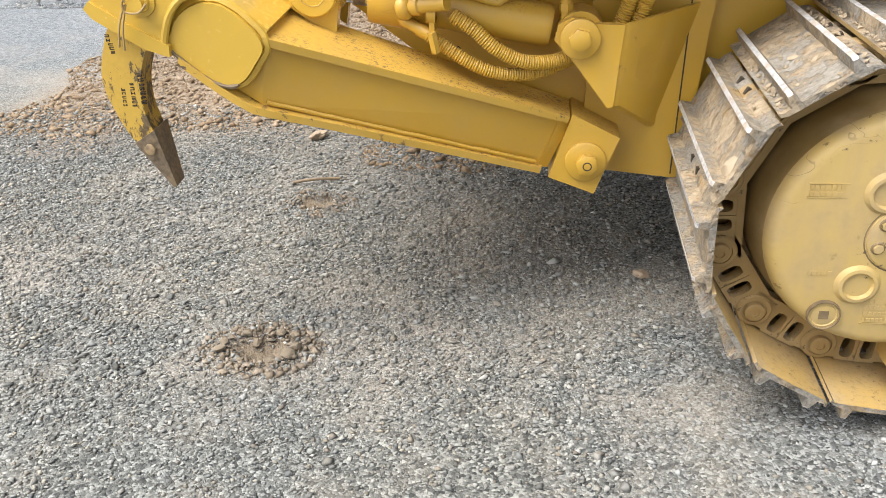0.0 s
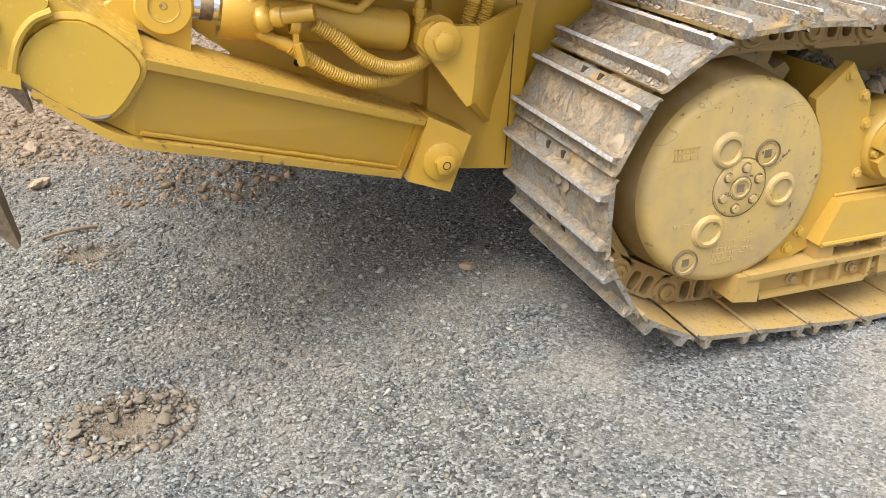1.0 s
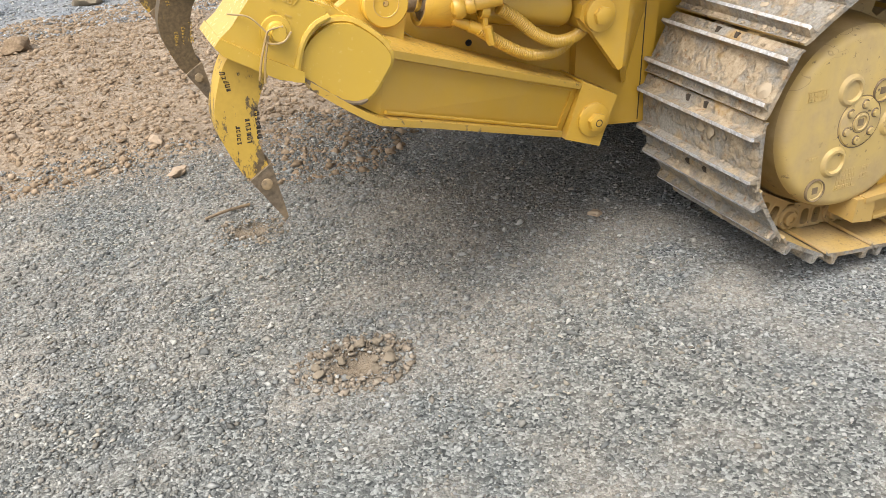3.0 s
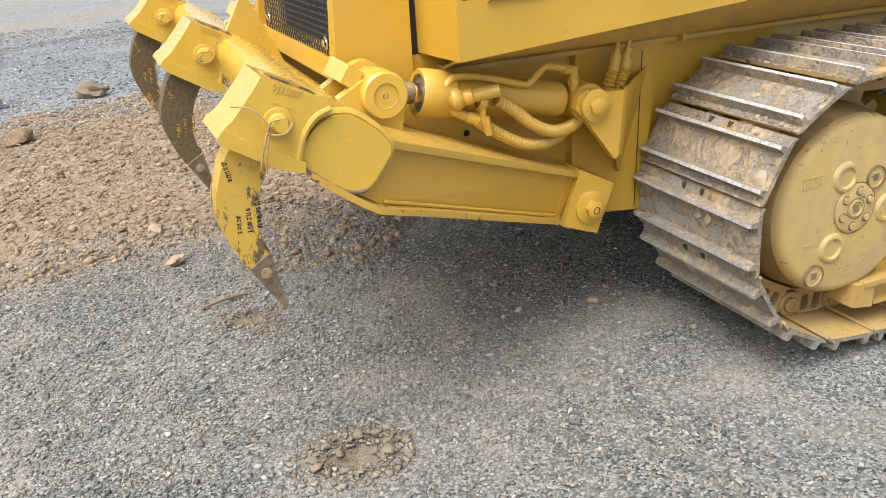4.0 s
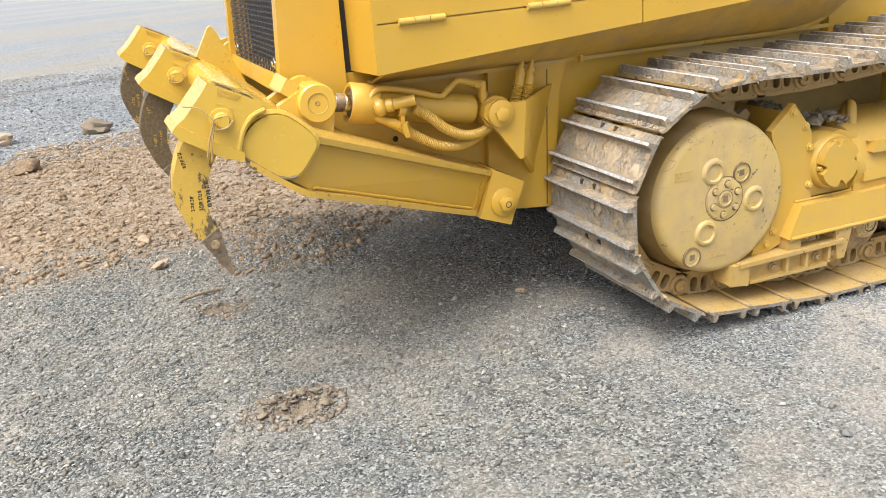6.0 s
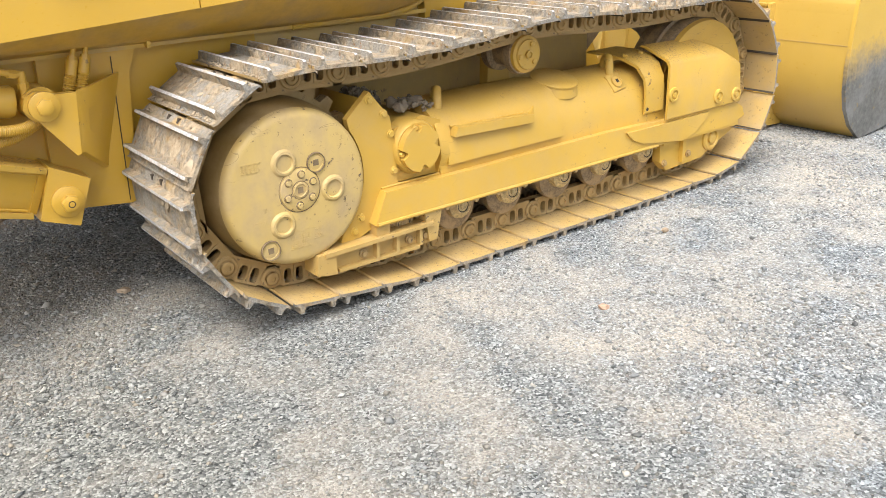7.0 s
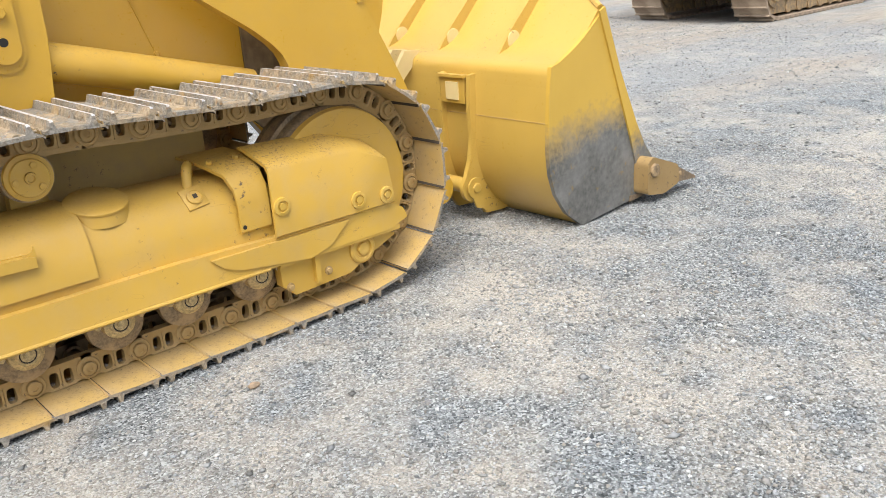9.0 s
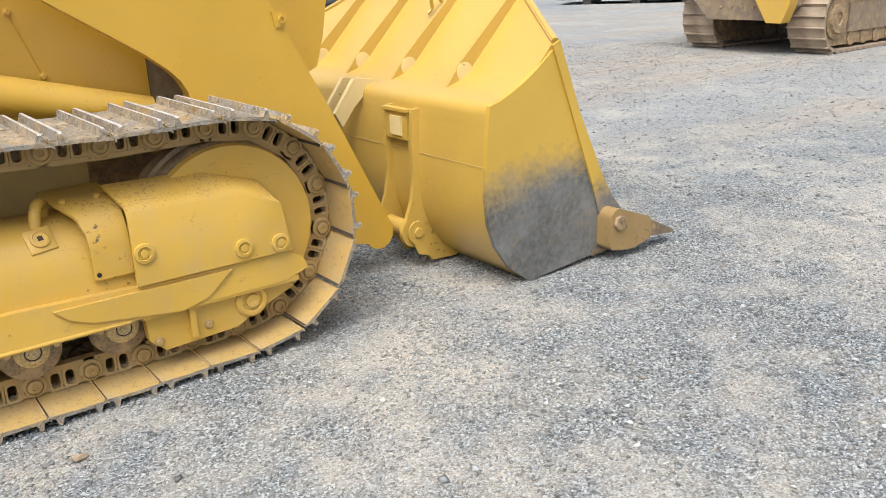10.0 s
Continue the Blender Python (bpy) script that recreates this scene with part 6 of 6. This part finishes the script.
# tow shackle under the hull's tail
bm = bmesh.new()
for y0 in (1.165, 1.285):
    prism(bm, [(-1.55, 0.76), (-1.76, 0.86)] + arc(-1.655, 0.685, 0.062, 180, 350, 12), 'y', y0, y0 + 0.028)
bevel(bm, 0.006, 2, 40)
tow = part("tow_lug", bm, M_YEL, hull, "pair of yellow towing lugs")
bm = bmesh.new()
rod(bm, (-1.655, 1.155, 0.680), (-1.655, 1.325, 0.680), 0.024, 18)
bolt(bm, (-1.655, 1.157, 0.680), (0, -1, 0), 0.036, 0.024)
part("shackle_pin", bm, M_YEL, tow)
bm = bmesh.new()
sweep(bm, spline([(-1.655, 1.203, 0.690), (-1.662, 1.196, 0.64), (-1.678, 1.190, 0.59), (-1.690, 1.205, 0.548), (-1.694, 1.239, 0.532), (-1.690, 1.273, 0.548), (-1.678, 1.288, 0.59), (-1.662, 1.282, 0.64), (-1.655, 1.275, 0.690)], 6), 0.020, 12)
part("shackle", bm, M_YEL, tow, "yellow painted tow shackle")

# the whole ripper hangs a little higher on its far side
lean = Matrix(((1, -0.027, 0, 0.0054), (0, 1, 0, 0), (0, 0.039, 1, -0.0078), (0, 0, 0, 1)))
for ob in (ripper, *ripper.children_recursive):
    if ob.matrix_basis == Matrix():
        ob.data.transform(lean)
    else:
        ob.matrix_basis = Matrix.Translation((-0.027 * (ob.location.y - 0.2), 0, 0.039 * (ob.location.y - 0.2))) @ ob.matrix_basis

# ---- loader arms and bucket ----
M_RUSTY = paint("rubbed_brown_paint", 0.25, 1.2, base=(0.30, 0.195, 0.075), rough=0.5, scratch=0.6)
for s in (1, -1):
    def Y(v):
        return v if s > 0 else 2 * YC - v
    bm = bmesh.new()                                    # tower plate
    prism(bm, ((0.50, 1.00), (1.03, 0.98), (1.06, 1.30), (1.06, 1.85), (0.62, 1.85), (0.62, 1.22), (0.50, 1.10)), 'y', Y(0.60), Y(0.68))
    bevel(bm, 0.006)
    tower = part("tower_plate", bm, M_HOOD, loader, "yellow loader tower plate")
    bm = bmesh.new()
    prism(bm, arc(0.89, 1.255, 0.082, 180, 360, 12) + [(0.972, 1.46), (0.808, 1.46)], 'y', Y(0.592), Y(0.61))
    bevel(bm, 0.005)
    keeper = part("pin_keeper", bm, M_HOOD, tower)
    bm = bmesh.new()
    prism(bm, arc(0.892, 1.268, 0.058, 180, 360, 12) + [(0.95, 1.46), (0.834, 1.46)], 'y', Y(0.572), Y(0.594))
    bevel(bm, 0.005)
    bolt(bm, (0.895, Y(0.572), 1.40), (0, -s, 0), 0.024, 0.02)
    part("keeper_plate", bm, M_HOOD, keeper)
    bm = bmesh.new()
    lathe(bm, (0.889, Y(0.572), 1.292), (0, -s, 0), ((0.017, -0.002), (0.017, 0.0015), (0, 0.0015)), 18)
    part("hole", bm, M_DARK, keeper)
    bm = bmesh.new()                                    # lift cylinder
    rod(bm, (0.97, Y(0.70), 1.218), (1.965, Y(0.70), 0.959), 0.080, 32)
    lathe(bm, (1.0, Y(0.70), 1.210), (1.0, 0, -0.26), ((0.08, 0.0), (0.086, 0.01), (0.086, 0.05), (0.08, 0.06)), 32)
    cyl = part("lift_cylinder", bm, M_YEL, loader, "yellow hydraulic lift cylinder")
    bm = bmesh.new()
    rod(bm, (1.96, Y(0.70), 0.960), (2.45, Y(0.70), 0.833), 0.045, 24)
    part("piston_rod", bm, M_CHROME, cyl, "bright chrome piston rod")
    bm = bmesh.new()                                    # loader arm
    armp = [(1.10, 1.78), (1.56, 1.472), (1.935, 1.227), (2.03, 1.15), (2.075, 1.10), (2.10, 1.05), (2.115, 0.96), (2.40, 0.80), (2.62, 0.50), (2.86, 0.19)] + arc(3.02, 0.215, 0.085, 210, 380, 10) + [(2.797, 0.87), (2.512, 1.42), (2.34, 1.80)]
    prism(bm, armp, 'y', Y(0.56), Y(0.635))
    bevel(bm, 0.005, 2, 40)
    arm = part("loader_arm", bm, M_HOOD, loader, "broad yellow loader arm plate")
    bm = bmesh.new()
    prism(bm, ((1.0, 1.75), (2.03, 1.75), (2.03, 0.90), (1.04, 1.02)), 'y', Y(0.85), Y(0.88))
    inner = part("inner_plate", bm, M_HOOD, arm)
    bm = bmesh.new()                                    # weld bead and studs across the inner plate
    sweep(bm, [Vector((1.505 + 0.087 * k / 8, Y(0.849), 1.41 - 0.253 * k / 8)) for k in range(9)], 0.0035, 8)
    part("weld_bead", bm, M_HOOD, inner)
    for bx, bz in ((1.503, 1.416), (1.595, 1.150)):
        bm = bmesh.new()
        bolt(bm, (bx, Y(0.85), bz), (0, -s, 0), 0.012, 0.010, 6, 0.017)
        part("bolt", bm, M_HOOD, inner)
    bm = bmesh.new()                                    # inner side of the arm, its shade put into dark brown
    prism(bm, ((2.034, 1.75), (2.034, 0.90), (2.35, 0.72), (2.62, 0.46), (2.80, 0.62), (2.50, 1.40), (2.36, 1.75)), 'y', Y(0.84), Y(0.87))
    part("inner_web", bm, M_GRIME_SHADE, arm, "inner web, shade held in its dark brown")
    bm = bmesh.new()                                    # small ear with a pin near the top
    prism(bm, arc(2.568, 1.325, 0.032, -60, 120, 8) + [(2.52, 1.365), (2.535, 1.29)], 'y', Y(0.55), Y(0.575))
    lathe(bm, (2.566, Y(0.55), 1.326), (0, -s, 0), ((0.017, 0), (0.017, 0.010), (0.010, 0.010), (0.009, 0.003), (0, 0.003)), 16)
    bevel(bm, 0.003)
    part("ear", bm, M_HOOD, arm)
bm = bmesh.new()
rod(bm, (2.45, 0.62, 1.05), (2.45, 2 * YC - 0.62, 1.05), 0.10, 24)
part("cross_tube", bm, M_HOOD, loader)
bm = bmesh.new()                                        # tilt lever seen beside the arm
prism(bm, [(2.5, 1.78), (2.98, 1.78), (3.02, 1.60), (3.015, 1.40), (2.975, 1.20), (2.93, 1.06), (2.80, 1.0), (2.5, 1.2)], 'y', 0.92, 1.02)
bevel(bm, 0.006, 2, 40)
part("tilt_lever", bm, M_HOOD, loader)

BACK = [(3.259, 0.80), (3.257, 0.78), (3.247, 0.62), (3.240, 0.47), (3.252, 0.34), (3.290, 0.225), (3.375, 0.100), (3.505, 0.000), (4.10, 0.044)]
UPPER = [(3.259, 0.80), (3.261, 0.860), (3.268, 0.890), (3.286, 0.910), (3.312, 0.922), (3.45, 0.965), (3.53, 1.010), (3.97, 1.460)]
YB0, YB1 = -0.06, 2 * YC + 0.06
bm = bmesh.new()
sheet(bm, [[(x, y, z) for x, z in BACK] for y in (YB0 + 0.012, YB1 - 0.012)], (0.016, 0, 0.016))
bucket = part("bucket", bm, M_BUCKET, loader, "yellow loader bucket with worn grey cheeks", smooth=30)
bm = bmesh.new()                                        # sloping top plate with cut-back ends
rows = []
for y, lim in ((YB0 + 0.014, 0.36), (0.56, 1.0), (2 * YC - 0.56, 1.0), (YB1 - 0.014, 0.36)):
    row = []
    for i, (x, z) in enumerate(UPPER):
        if i == len(UPPER) - 1:
            x, z = UPPER[-2][0] + (x - UPPER[-2][0]) * lim, UPPER[-2][1] + (z - UPPER[-2][1]) * lim
        row.append((x, y, z))
    rows.append(row)
sheet(bm, rows, (0.012, 0, -0.014))
part("spill_plate", bm, M_BUCKET, bucket, "pale yellow sloping top plate", smooth=34)
bm = bmesh.new()                                        # rim bar along the top edge
edge = [(3.688, YB0 + 0.01, 1.165), (3.97, 0.56, 1.460), (3.97, 2 * YC - 0.56, 1.460), (3.688, YB1 - 0.01, 1.165)]
sweep(bm, [Vector(p) for p in edge], 0.020, 8)
part("rim", bm, M_BUCKET, bucket)
for y in (0.41, 0.91, 1.39, 1.88):
    bm = bmesh.new()                                    # stiffening ribs
    prism(bm, ((3.36, 0.922), (3.45, 0.946), (3.53, 0.996), (3.96, 1.445), (3.90, 1.450), (3.485, 1.070)), 'y', y, y + 0.02)
    part("rib", bm, M_BUCKET, bucket, "tapered stiffening rib")
    bm = bmesh.new()
    lathe(bm, (3.500, y - 0.001, 1.005), (0, -1, 0), ((0.048, -0.022), (0.052, 0.0), (0.050, 0.003), (0, 0.004)), 24)
    part("gusset_disc", bm, M_PALE, bucket, "pale round gusset at the rib's foot")
CHEEK = [(3.268, 0.908), (3.33, 0.924), (3.40, 0.955), (3.47, 0.990), (3.54, 1.032), (3.62, 1.090), (3.685, 1.140), (4.085, 0.10), (4.09, 0.040), (3.505, -0.006), (3.370, 0.098), (3.284, 0.222), (3.245, 0.34), (3.232, 0.47), (3.239, 0.62), (3.250, 0.78)]
for y0, y1 in ((YB0, YB0 + 0.025), (YB1 - 0.025, YB1)):
    bm = bmesh.new()
    prism(bm, CHEEK, 'y', y0, y1)
    bevel(bm, 0.005, 2, 40)
    cheek = part("cheek", bm, M_CHEEK, bucket, "bucket side plate worn to grey steel")
    bm = bmesh.new()                                    # side cutter
    prism(bm, ((3.655, 1.150), (3.70, 1.172), (3.842, 0.81), (4.00, 0.49), (4.085, 0.345), (4.20, 0.21), (4.17, 0.055), (4.06, 0.06), (3.93, 0.45), (3.80, 0.78)), 'y', y0 - 0.012 if y0 < 1 else y1, y0 if y0 < 1 else y1 + 0.012)
    bevel(bm, 0.004)
    part("side_cutter", bm, M_CUTTER, cheek)
    yo = y0 - 0.05 if y0 < 1 else y1 + 0.05
    bm = bmesh.new()                                    # tooth adapter, tip, pin
    prism(bm, rounded(((3.992, 0.068), (3.996, 0.262), (4.045, 0.290), (4.10, 0.268), (4.31, 0.190), (4.325, 0.075), (4.16, 0.038)), 0.03, 4), 'y', yo - 0.050, yo + 0.050)
    bevel(bm, 0.012, 3, 40)
    tooth = part("tooth_adapter", bm, M_RUSTY, bucket, "worn brown corner tooth adapter", smooth=50)
    bm = bmesh.new()
    v = [bm.verts.new((4.30, yo + sy * 0.044, z)) for sy, z in ((-1, 0.078), (1, 0.078), (1, 0.180), (-1, 0.180))]
    t = [bm.verts.new((4.53, yo + sy * 0.034, z)) for sy, z in ((-1, 0.052), (1, 0.052), (1, 0.066), (-1, 0.066))]
    bm.faces.new(v)
    bm.faces.new(t[::-1])
    for i in range(4):
        bm.faces.new((v[i], t[i], t[(i + 1) % 4], v[(i + 1) % 4]))
    bevel(bm, 0.006)
    part("tooth_tip", bm, M_RUST, tooth, "brown steel tooth tip")
    for sgn in (-1, 1):
        bm = bmesh.new()
        lathe(bm, (4.055, yo + sgn * 0.048, 0.208), (0, sgn, 0), ((0.040, 0), (0.040, 0.012), (0.034, 0.018), (0.012, 0.018), (0.010, 0.014), (0, 0.014)), 20)
        part("bolt", bm, M_TIRE, tooth)
        bm = bmesh.new()
        lathe(bm, (4.345, yo + sgn * 0.040, 0.125), (0, sgn, 0), ((0.016, 0), (0.015, 0.006), (0, 0.006)), 14)
        part("tip_pin", bm, M_TIRE, tooth)
bm = bmesh.new()                                        # cutting edge
prism(bm, ((3.95, 0.022), (4.16, 0.036), (4.20, 0.050), (3.95, 0.058)), 'y', YB0 - 0.004, YB1 + 0.004)
part("cutting_edge", bm, M_RUST, bucket)
bm = bmesh.new()                                        # horizontal weld seam on the back
box(bm, 3.2445, 3.255, YB0 + 0.03, YB1 - 0.03, 0.614, 0.6185)
part("lap_joint", bm, M_GUIDE, bucket, "open lap joint across the back")
for yb in (0.49, 0.73, 2 * YC - 0.758, 2 * YC - 0.518):
    bm = bmesh.new()                                    # hinge ribs
    prism(bm, [(3.30, 0.85), (3.215, 0.84), (3.200, 0.66), (3.212, 0.50), (3.185, 0.36)] + arc(3.20, 0.20, 0.085, 130, 290, 8) + [(3.30, 0.02), (3.45, 0.01), (3.50, 0.02), (3.40, 0.09), (3.31, 0.22), (3.27, 0.36), (3.27, 0.6)], 'y', yb, yb + 0.028)
    bevel(bm, 0.005, 2, 40)
    part("hinge_rib", bm, M_BUCKET, bucket)
for y0, y1 in ((0.475, 0.775), (2 * YC - 0.775, 2 * YC - 0.475)):
    bm = bmesh.new()
    rod(bm, (3.20, y0, 0.20), (3.20, y1, 0.20), 0.045, 24)
    bolt(bm, (3.20, y0, 0.20), (0, -1, 0), 0.03, 0.022)
    prism(bm, arc(3.20, 0.20, 0.062, 60, 240, 8) + [(3.20, 0.08), (3.26, 0.06), (3.27, 0.14)], 'y', y0 - 0.010, y0 + 0.002)
    part("hinge_pin", bm, M_BUCKET, bucket)
    bm = bmesh.new()                                    # upper stop box
    box(bm, 3.205, 3.27, y0 + 0.055, y1 - 0.05, 0.68, 0.83)
    bevel(bm, 0.006)
    pad = part("stop_pad", bm, M_FRAME, bucket)
    bm = bmesh.new()
    box(bm, 3.196, 3.212, y0 + 0.10, y1 - 0.10, 0.70, 0.80)
    bevel(bm, 0.005)
    part("insert", bm, M_PALE, pad, "pale worn insert")
    bm = bmesh.new()
    box(bm, 3.190, 3.23, y0 + 0.045, y1 - 0.04, 0.826, 0.842)
    bevel(bm, 0.003)
    part("cap_strip", bm, M_FRAME, pad)
bm = bmesh.new()                                        # forked ear on the back edge
for dy in (0, 0.115):
    prism(bm, ((3.33, 0.945), (3.21, 0.955), (3.075, 0.78), (3.12, 0.70), (3.20, 0.80), (3.27, 0.86)), 'y', 1.03 + dy, 1.06 + dy)
bevel(bm, 0.010, 2, 40)
part("tilt_ear", bm, M_PALE, bucket, "chalky worn forked ear")
bm = bmesh.new()                                        # hook on the spill plate
sweep(bm, spline([(3.83, 1.02, 1.33), (3.79, 1.02, 1.37), (3.76, 1.03, 1.35), (3.77, 1.04, 1.30), (3.745, 1.05, 1.27)], 5), 0.011, 8)
part("hook", bm, M_BUCKET, bucket)

# ---- far machines ----
def far_track(parent, y0, x0, x1, r, w):
    bm = bmesh.new()
    path = arc(x0 + r, r, r, 90, 270, 12) + arc(x1 - r, r, r, -90, 90, 12)
    prism(bm, [(x0 + r + (x - x0 - r) * 0.80 if x < x0 + r else x1 - r + (x - x1 + r) * 0.80 if x > x1 - r else x, r + (z - r) * 0.80) for x, z in path], 'y', y0 + 0.12, y0 + w - 0.12)
    chain = part("track", bm, M_TIRE, parent, "dusty steel crawler track")
    p = [Vector(a) for a in path] + [Vector(path[0])]
    length = sum((b - a).length for a, b in zip(p, p[1:]))
    n = int(length / 0.17)
    bm = bmesh.new()
    prism(bm, ((-0.083, -0.05), (0.083, -0.05), (0.083, 0.0), (0.07, 0.0), (0.065, 0.035), (0.05, 0.035), (0.045, 0.0), (-0.083, -0.012)), 'y', -w / 2, w / 2)
    me = finish(bm, "shoe", M_FARSHOE)
    acc, k = 0.0, 0
    for i in range(n):
        s = length * i / n
        while acc + (p[k + 1] - p[k]).length < s:
            acc += (p[k + 1] - p[k]).length
            k += 1
        q = p[k].lerp(p[k + 1], (s - acc) / (p[k + 1] - p[k]).length)
        t = (p[k + 1] - p[k]).normalized()
        o = Vector((t.y, -t.x))
        ob = new("shoe", me)
        ob.parent = chain
        ob.matrix_basis = Matrix(((t.x, 0, o.x, q.x), (0, 1, 0, y0 + w / 2), (t.y, 0, o.y, q.y), (0, 0, 0, 1)))
    bm = bmesh.new()
    lathe(bm, (x0 + r, y0 + 0.10, r), (0, -1, 0), ((r * 0.62, -0.05), (r * 0.6, 0.02), (r * 0.45, 0.02), (r * 0.42, 0.06), (r * 0.2, 0.06), (r * 0.18, 0.03), (0, 0.03)), 28)
    part("drive_hub", bm, M_TIRE, chain)
    for x in np.arange(x0 + 2 * r, x1 - r, 0.4):
        bm = bmesh.new()
        lathe(bm, (x, y0 + 0.16, 0.2), (0, -1, 0), ((0.12, 0), (0.12, 0.06), (0.05, 0.06), (0, 0.06)), 16)
        part("roller", bm, M_TIRE, chain)
    bm = bmesh.new()
    box(bm, x0 + 1.7 * r, x1 - r, y0 + 0.08, y0 + w - 0.1, 0.30, 0.74)
    bevel(bm, 0.02)
    part("frame_rail", bm, M_FARFRAME, chain, "rust stained frame rail")


def farshoe():
    m = Mat("far_dusty_shoe")
    c = m.mix(m.ramp(m.noise(3.0, 5), 0.35, 0.65), (0.22, 0.165, 0.12), (0.40, 0.32, 0.24))
    return m.done(c, 0.85, 0.1, ((m.noise(20.0, 4), 0.4, 0.01),), 0.3)


M_FARSHOE = farshoe()
M_FARFRAME = paint("rusty_grey_rail", 0.6, 0.8, base=(0.20, 0.15, 0.11), rough=0.7)
dozer = tagged(new("bulldozer"), "older yellow crawler machine with dusty tracks, parked behind", "bulldozer")
far_track(dozer, 4.05, 13.35, 17.6, 0.52, 0.62)
far_track(dozer, 6.05, 13.35, 17.6, 0.52, 0.62)
bm = bmesh.new()
prism(bm, ((4.75, 0.52), (5.98, 0.52), (6.75, 1.25), (6.75, 2.6), (4.45, 2.6), (4.45, 0.75)), 'x', 13.15, 16.8)
bevel(bm, 0.03)
belly = part("belly", bm, M_FARFRAME, dozer, "brown dusty rear belly plate")
bm = bmesh.new()
prism(bm, ((4.52, 0.50), (4.78, 0.50), (5.25, 1.25), (5.25, 2.4), (4.40, 2.4), (4.40, 0.80)), 'x', 12.95, 13.17)
bevel(bm, 0.02)
part("corner_plate", bm, M_FRAME, dozer, "yellow corner plate")
for i in range(5):
    bm = bmesh.new()
    bolt(bm, (13.15, 4.95 + 0.2 * i, 0.72), (-1, 0, 0), 0.025, 0.02)
    part("bolt", bm, M_TIRE, belly)
bm = bmesh.new()                                        # low flat deck in the distance
M_DECK = worn_steel("grey_deck_steel", (0.16, 0.17, 0.18), 0.4, 0.6, 0.2)
dv = Vector((-0.52, 0.85, 0))
o = Vector((27.6, 14.6, 0))
nrm = Vector((0.85, 0.52, 0))
def deck_box(bm, s0, s1, t0, t1, z0, z1):
    v = [bm.verts.new(o + dv * s + nrm * t + Vector((0, 0, z))) for z in (z0, z1) for s, t in ((s0, t0), (s1, t0), (s1, t1), (s0, t1))]
    for q in ((0, 1, 2, 3), (7, 6, 5, 4), (0, 4, 5, 1), (1, 5, 6, 2), (2, 6, 7, 3), (3, 7, 4, 0)):
        bm.faces.new([v[i] for i in q])
deck_box(bm, 0, 7.0, 0, 2.4, 0.16, 0.42)
for s in (0.4, 2.2, 4.0, 5.8):
    deck_box(bm, s, s + 0.3, 0.2, 2.2, 0.0, 0.2)
bevel(bm, 0.02, 1)
thing("steel_deck", bm, M_DECK, "long low grey steel deck lying on blocks", "platform")
for k in range(4):
    bm = bmesh.new()
    a = Vector((15.4 + 0.1 * k, 24.2, 0.22 + 0.38 * (k // 2)))
    rod(bm, a + Vector((0, 0.45 * (k % 2), 0)), a + Vector((3.2, 2.0 + 0.45 * (k % 2), 0)), 0.2, 20)
    tagged(thing("steel_pipe", bm, M_DECK, "grey steel pipe in a low stack", "pipe"), group="stacked pipes")
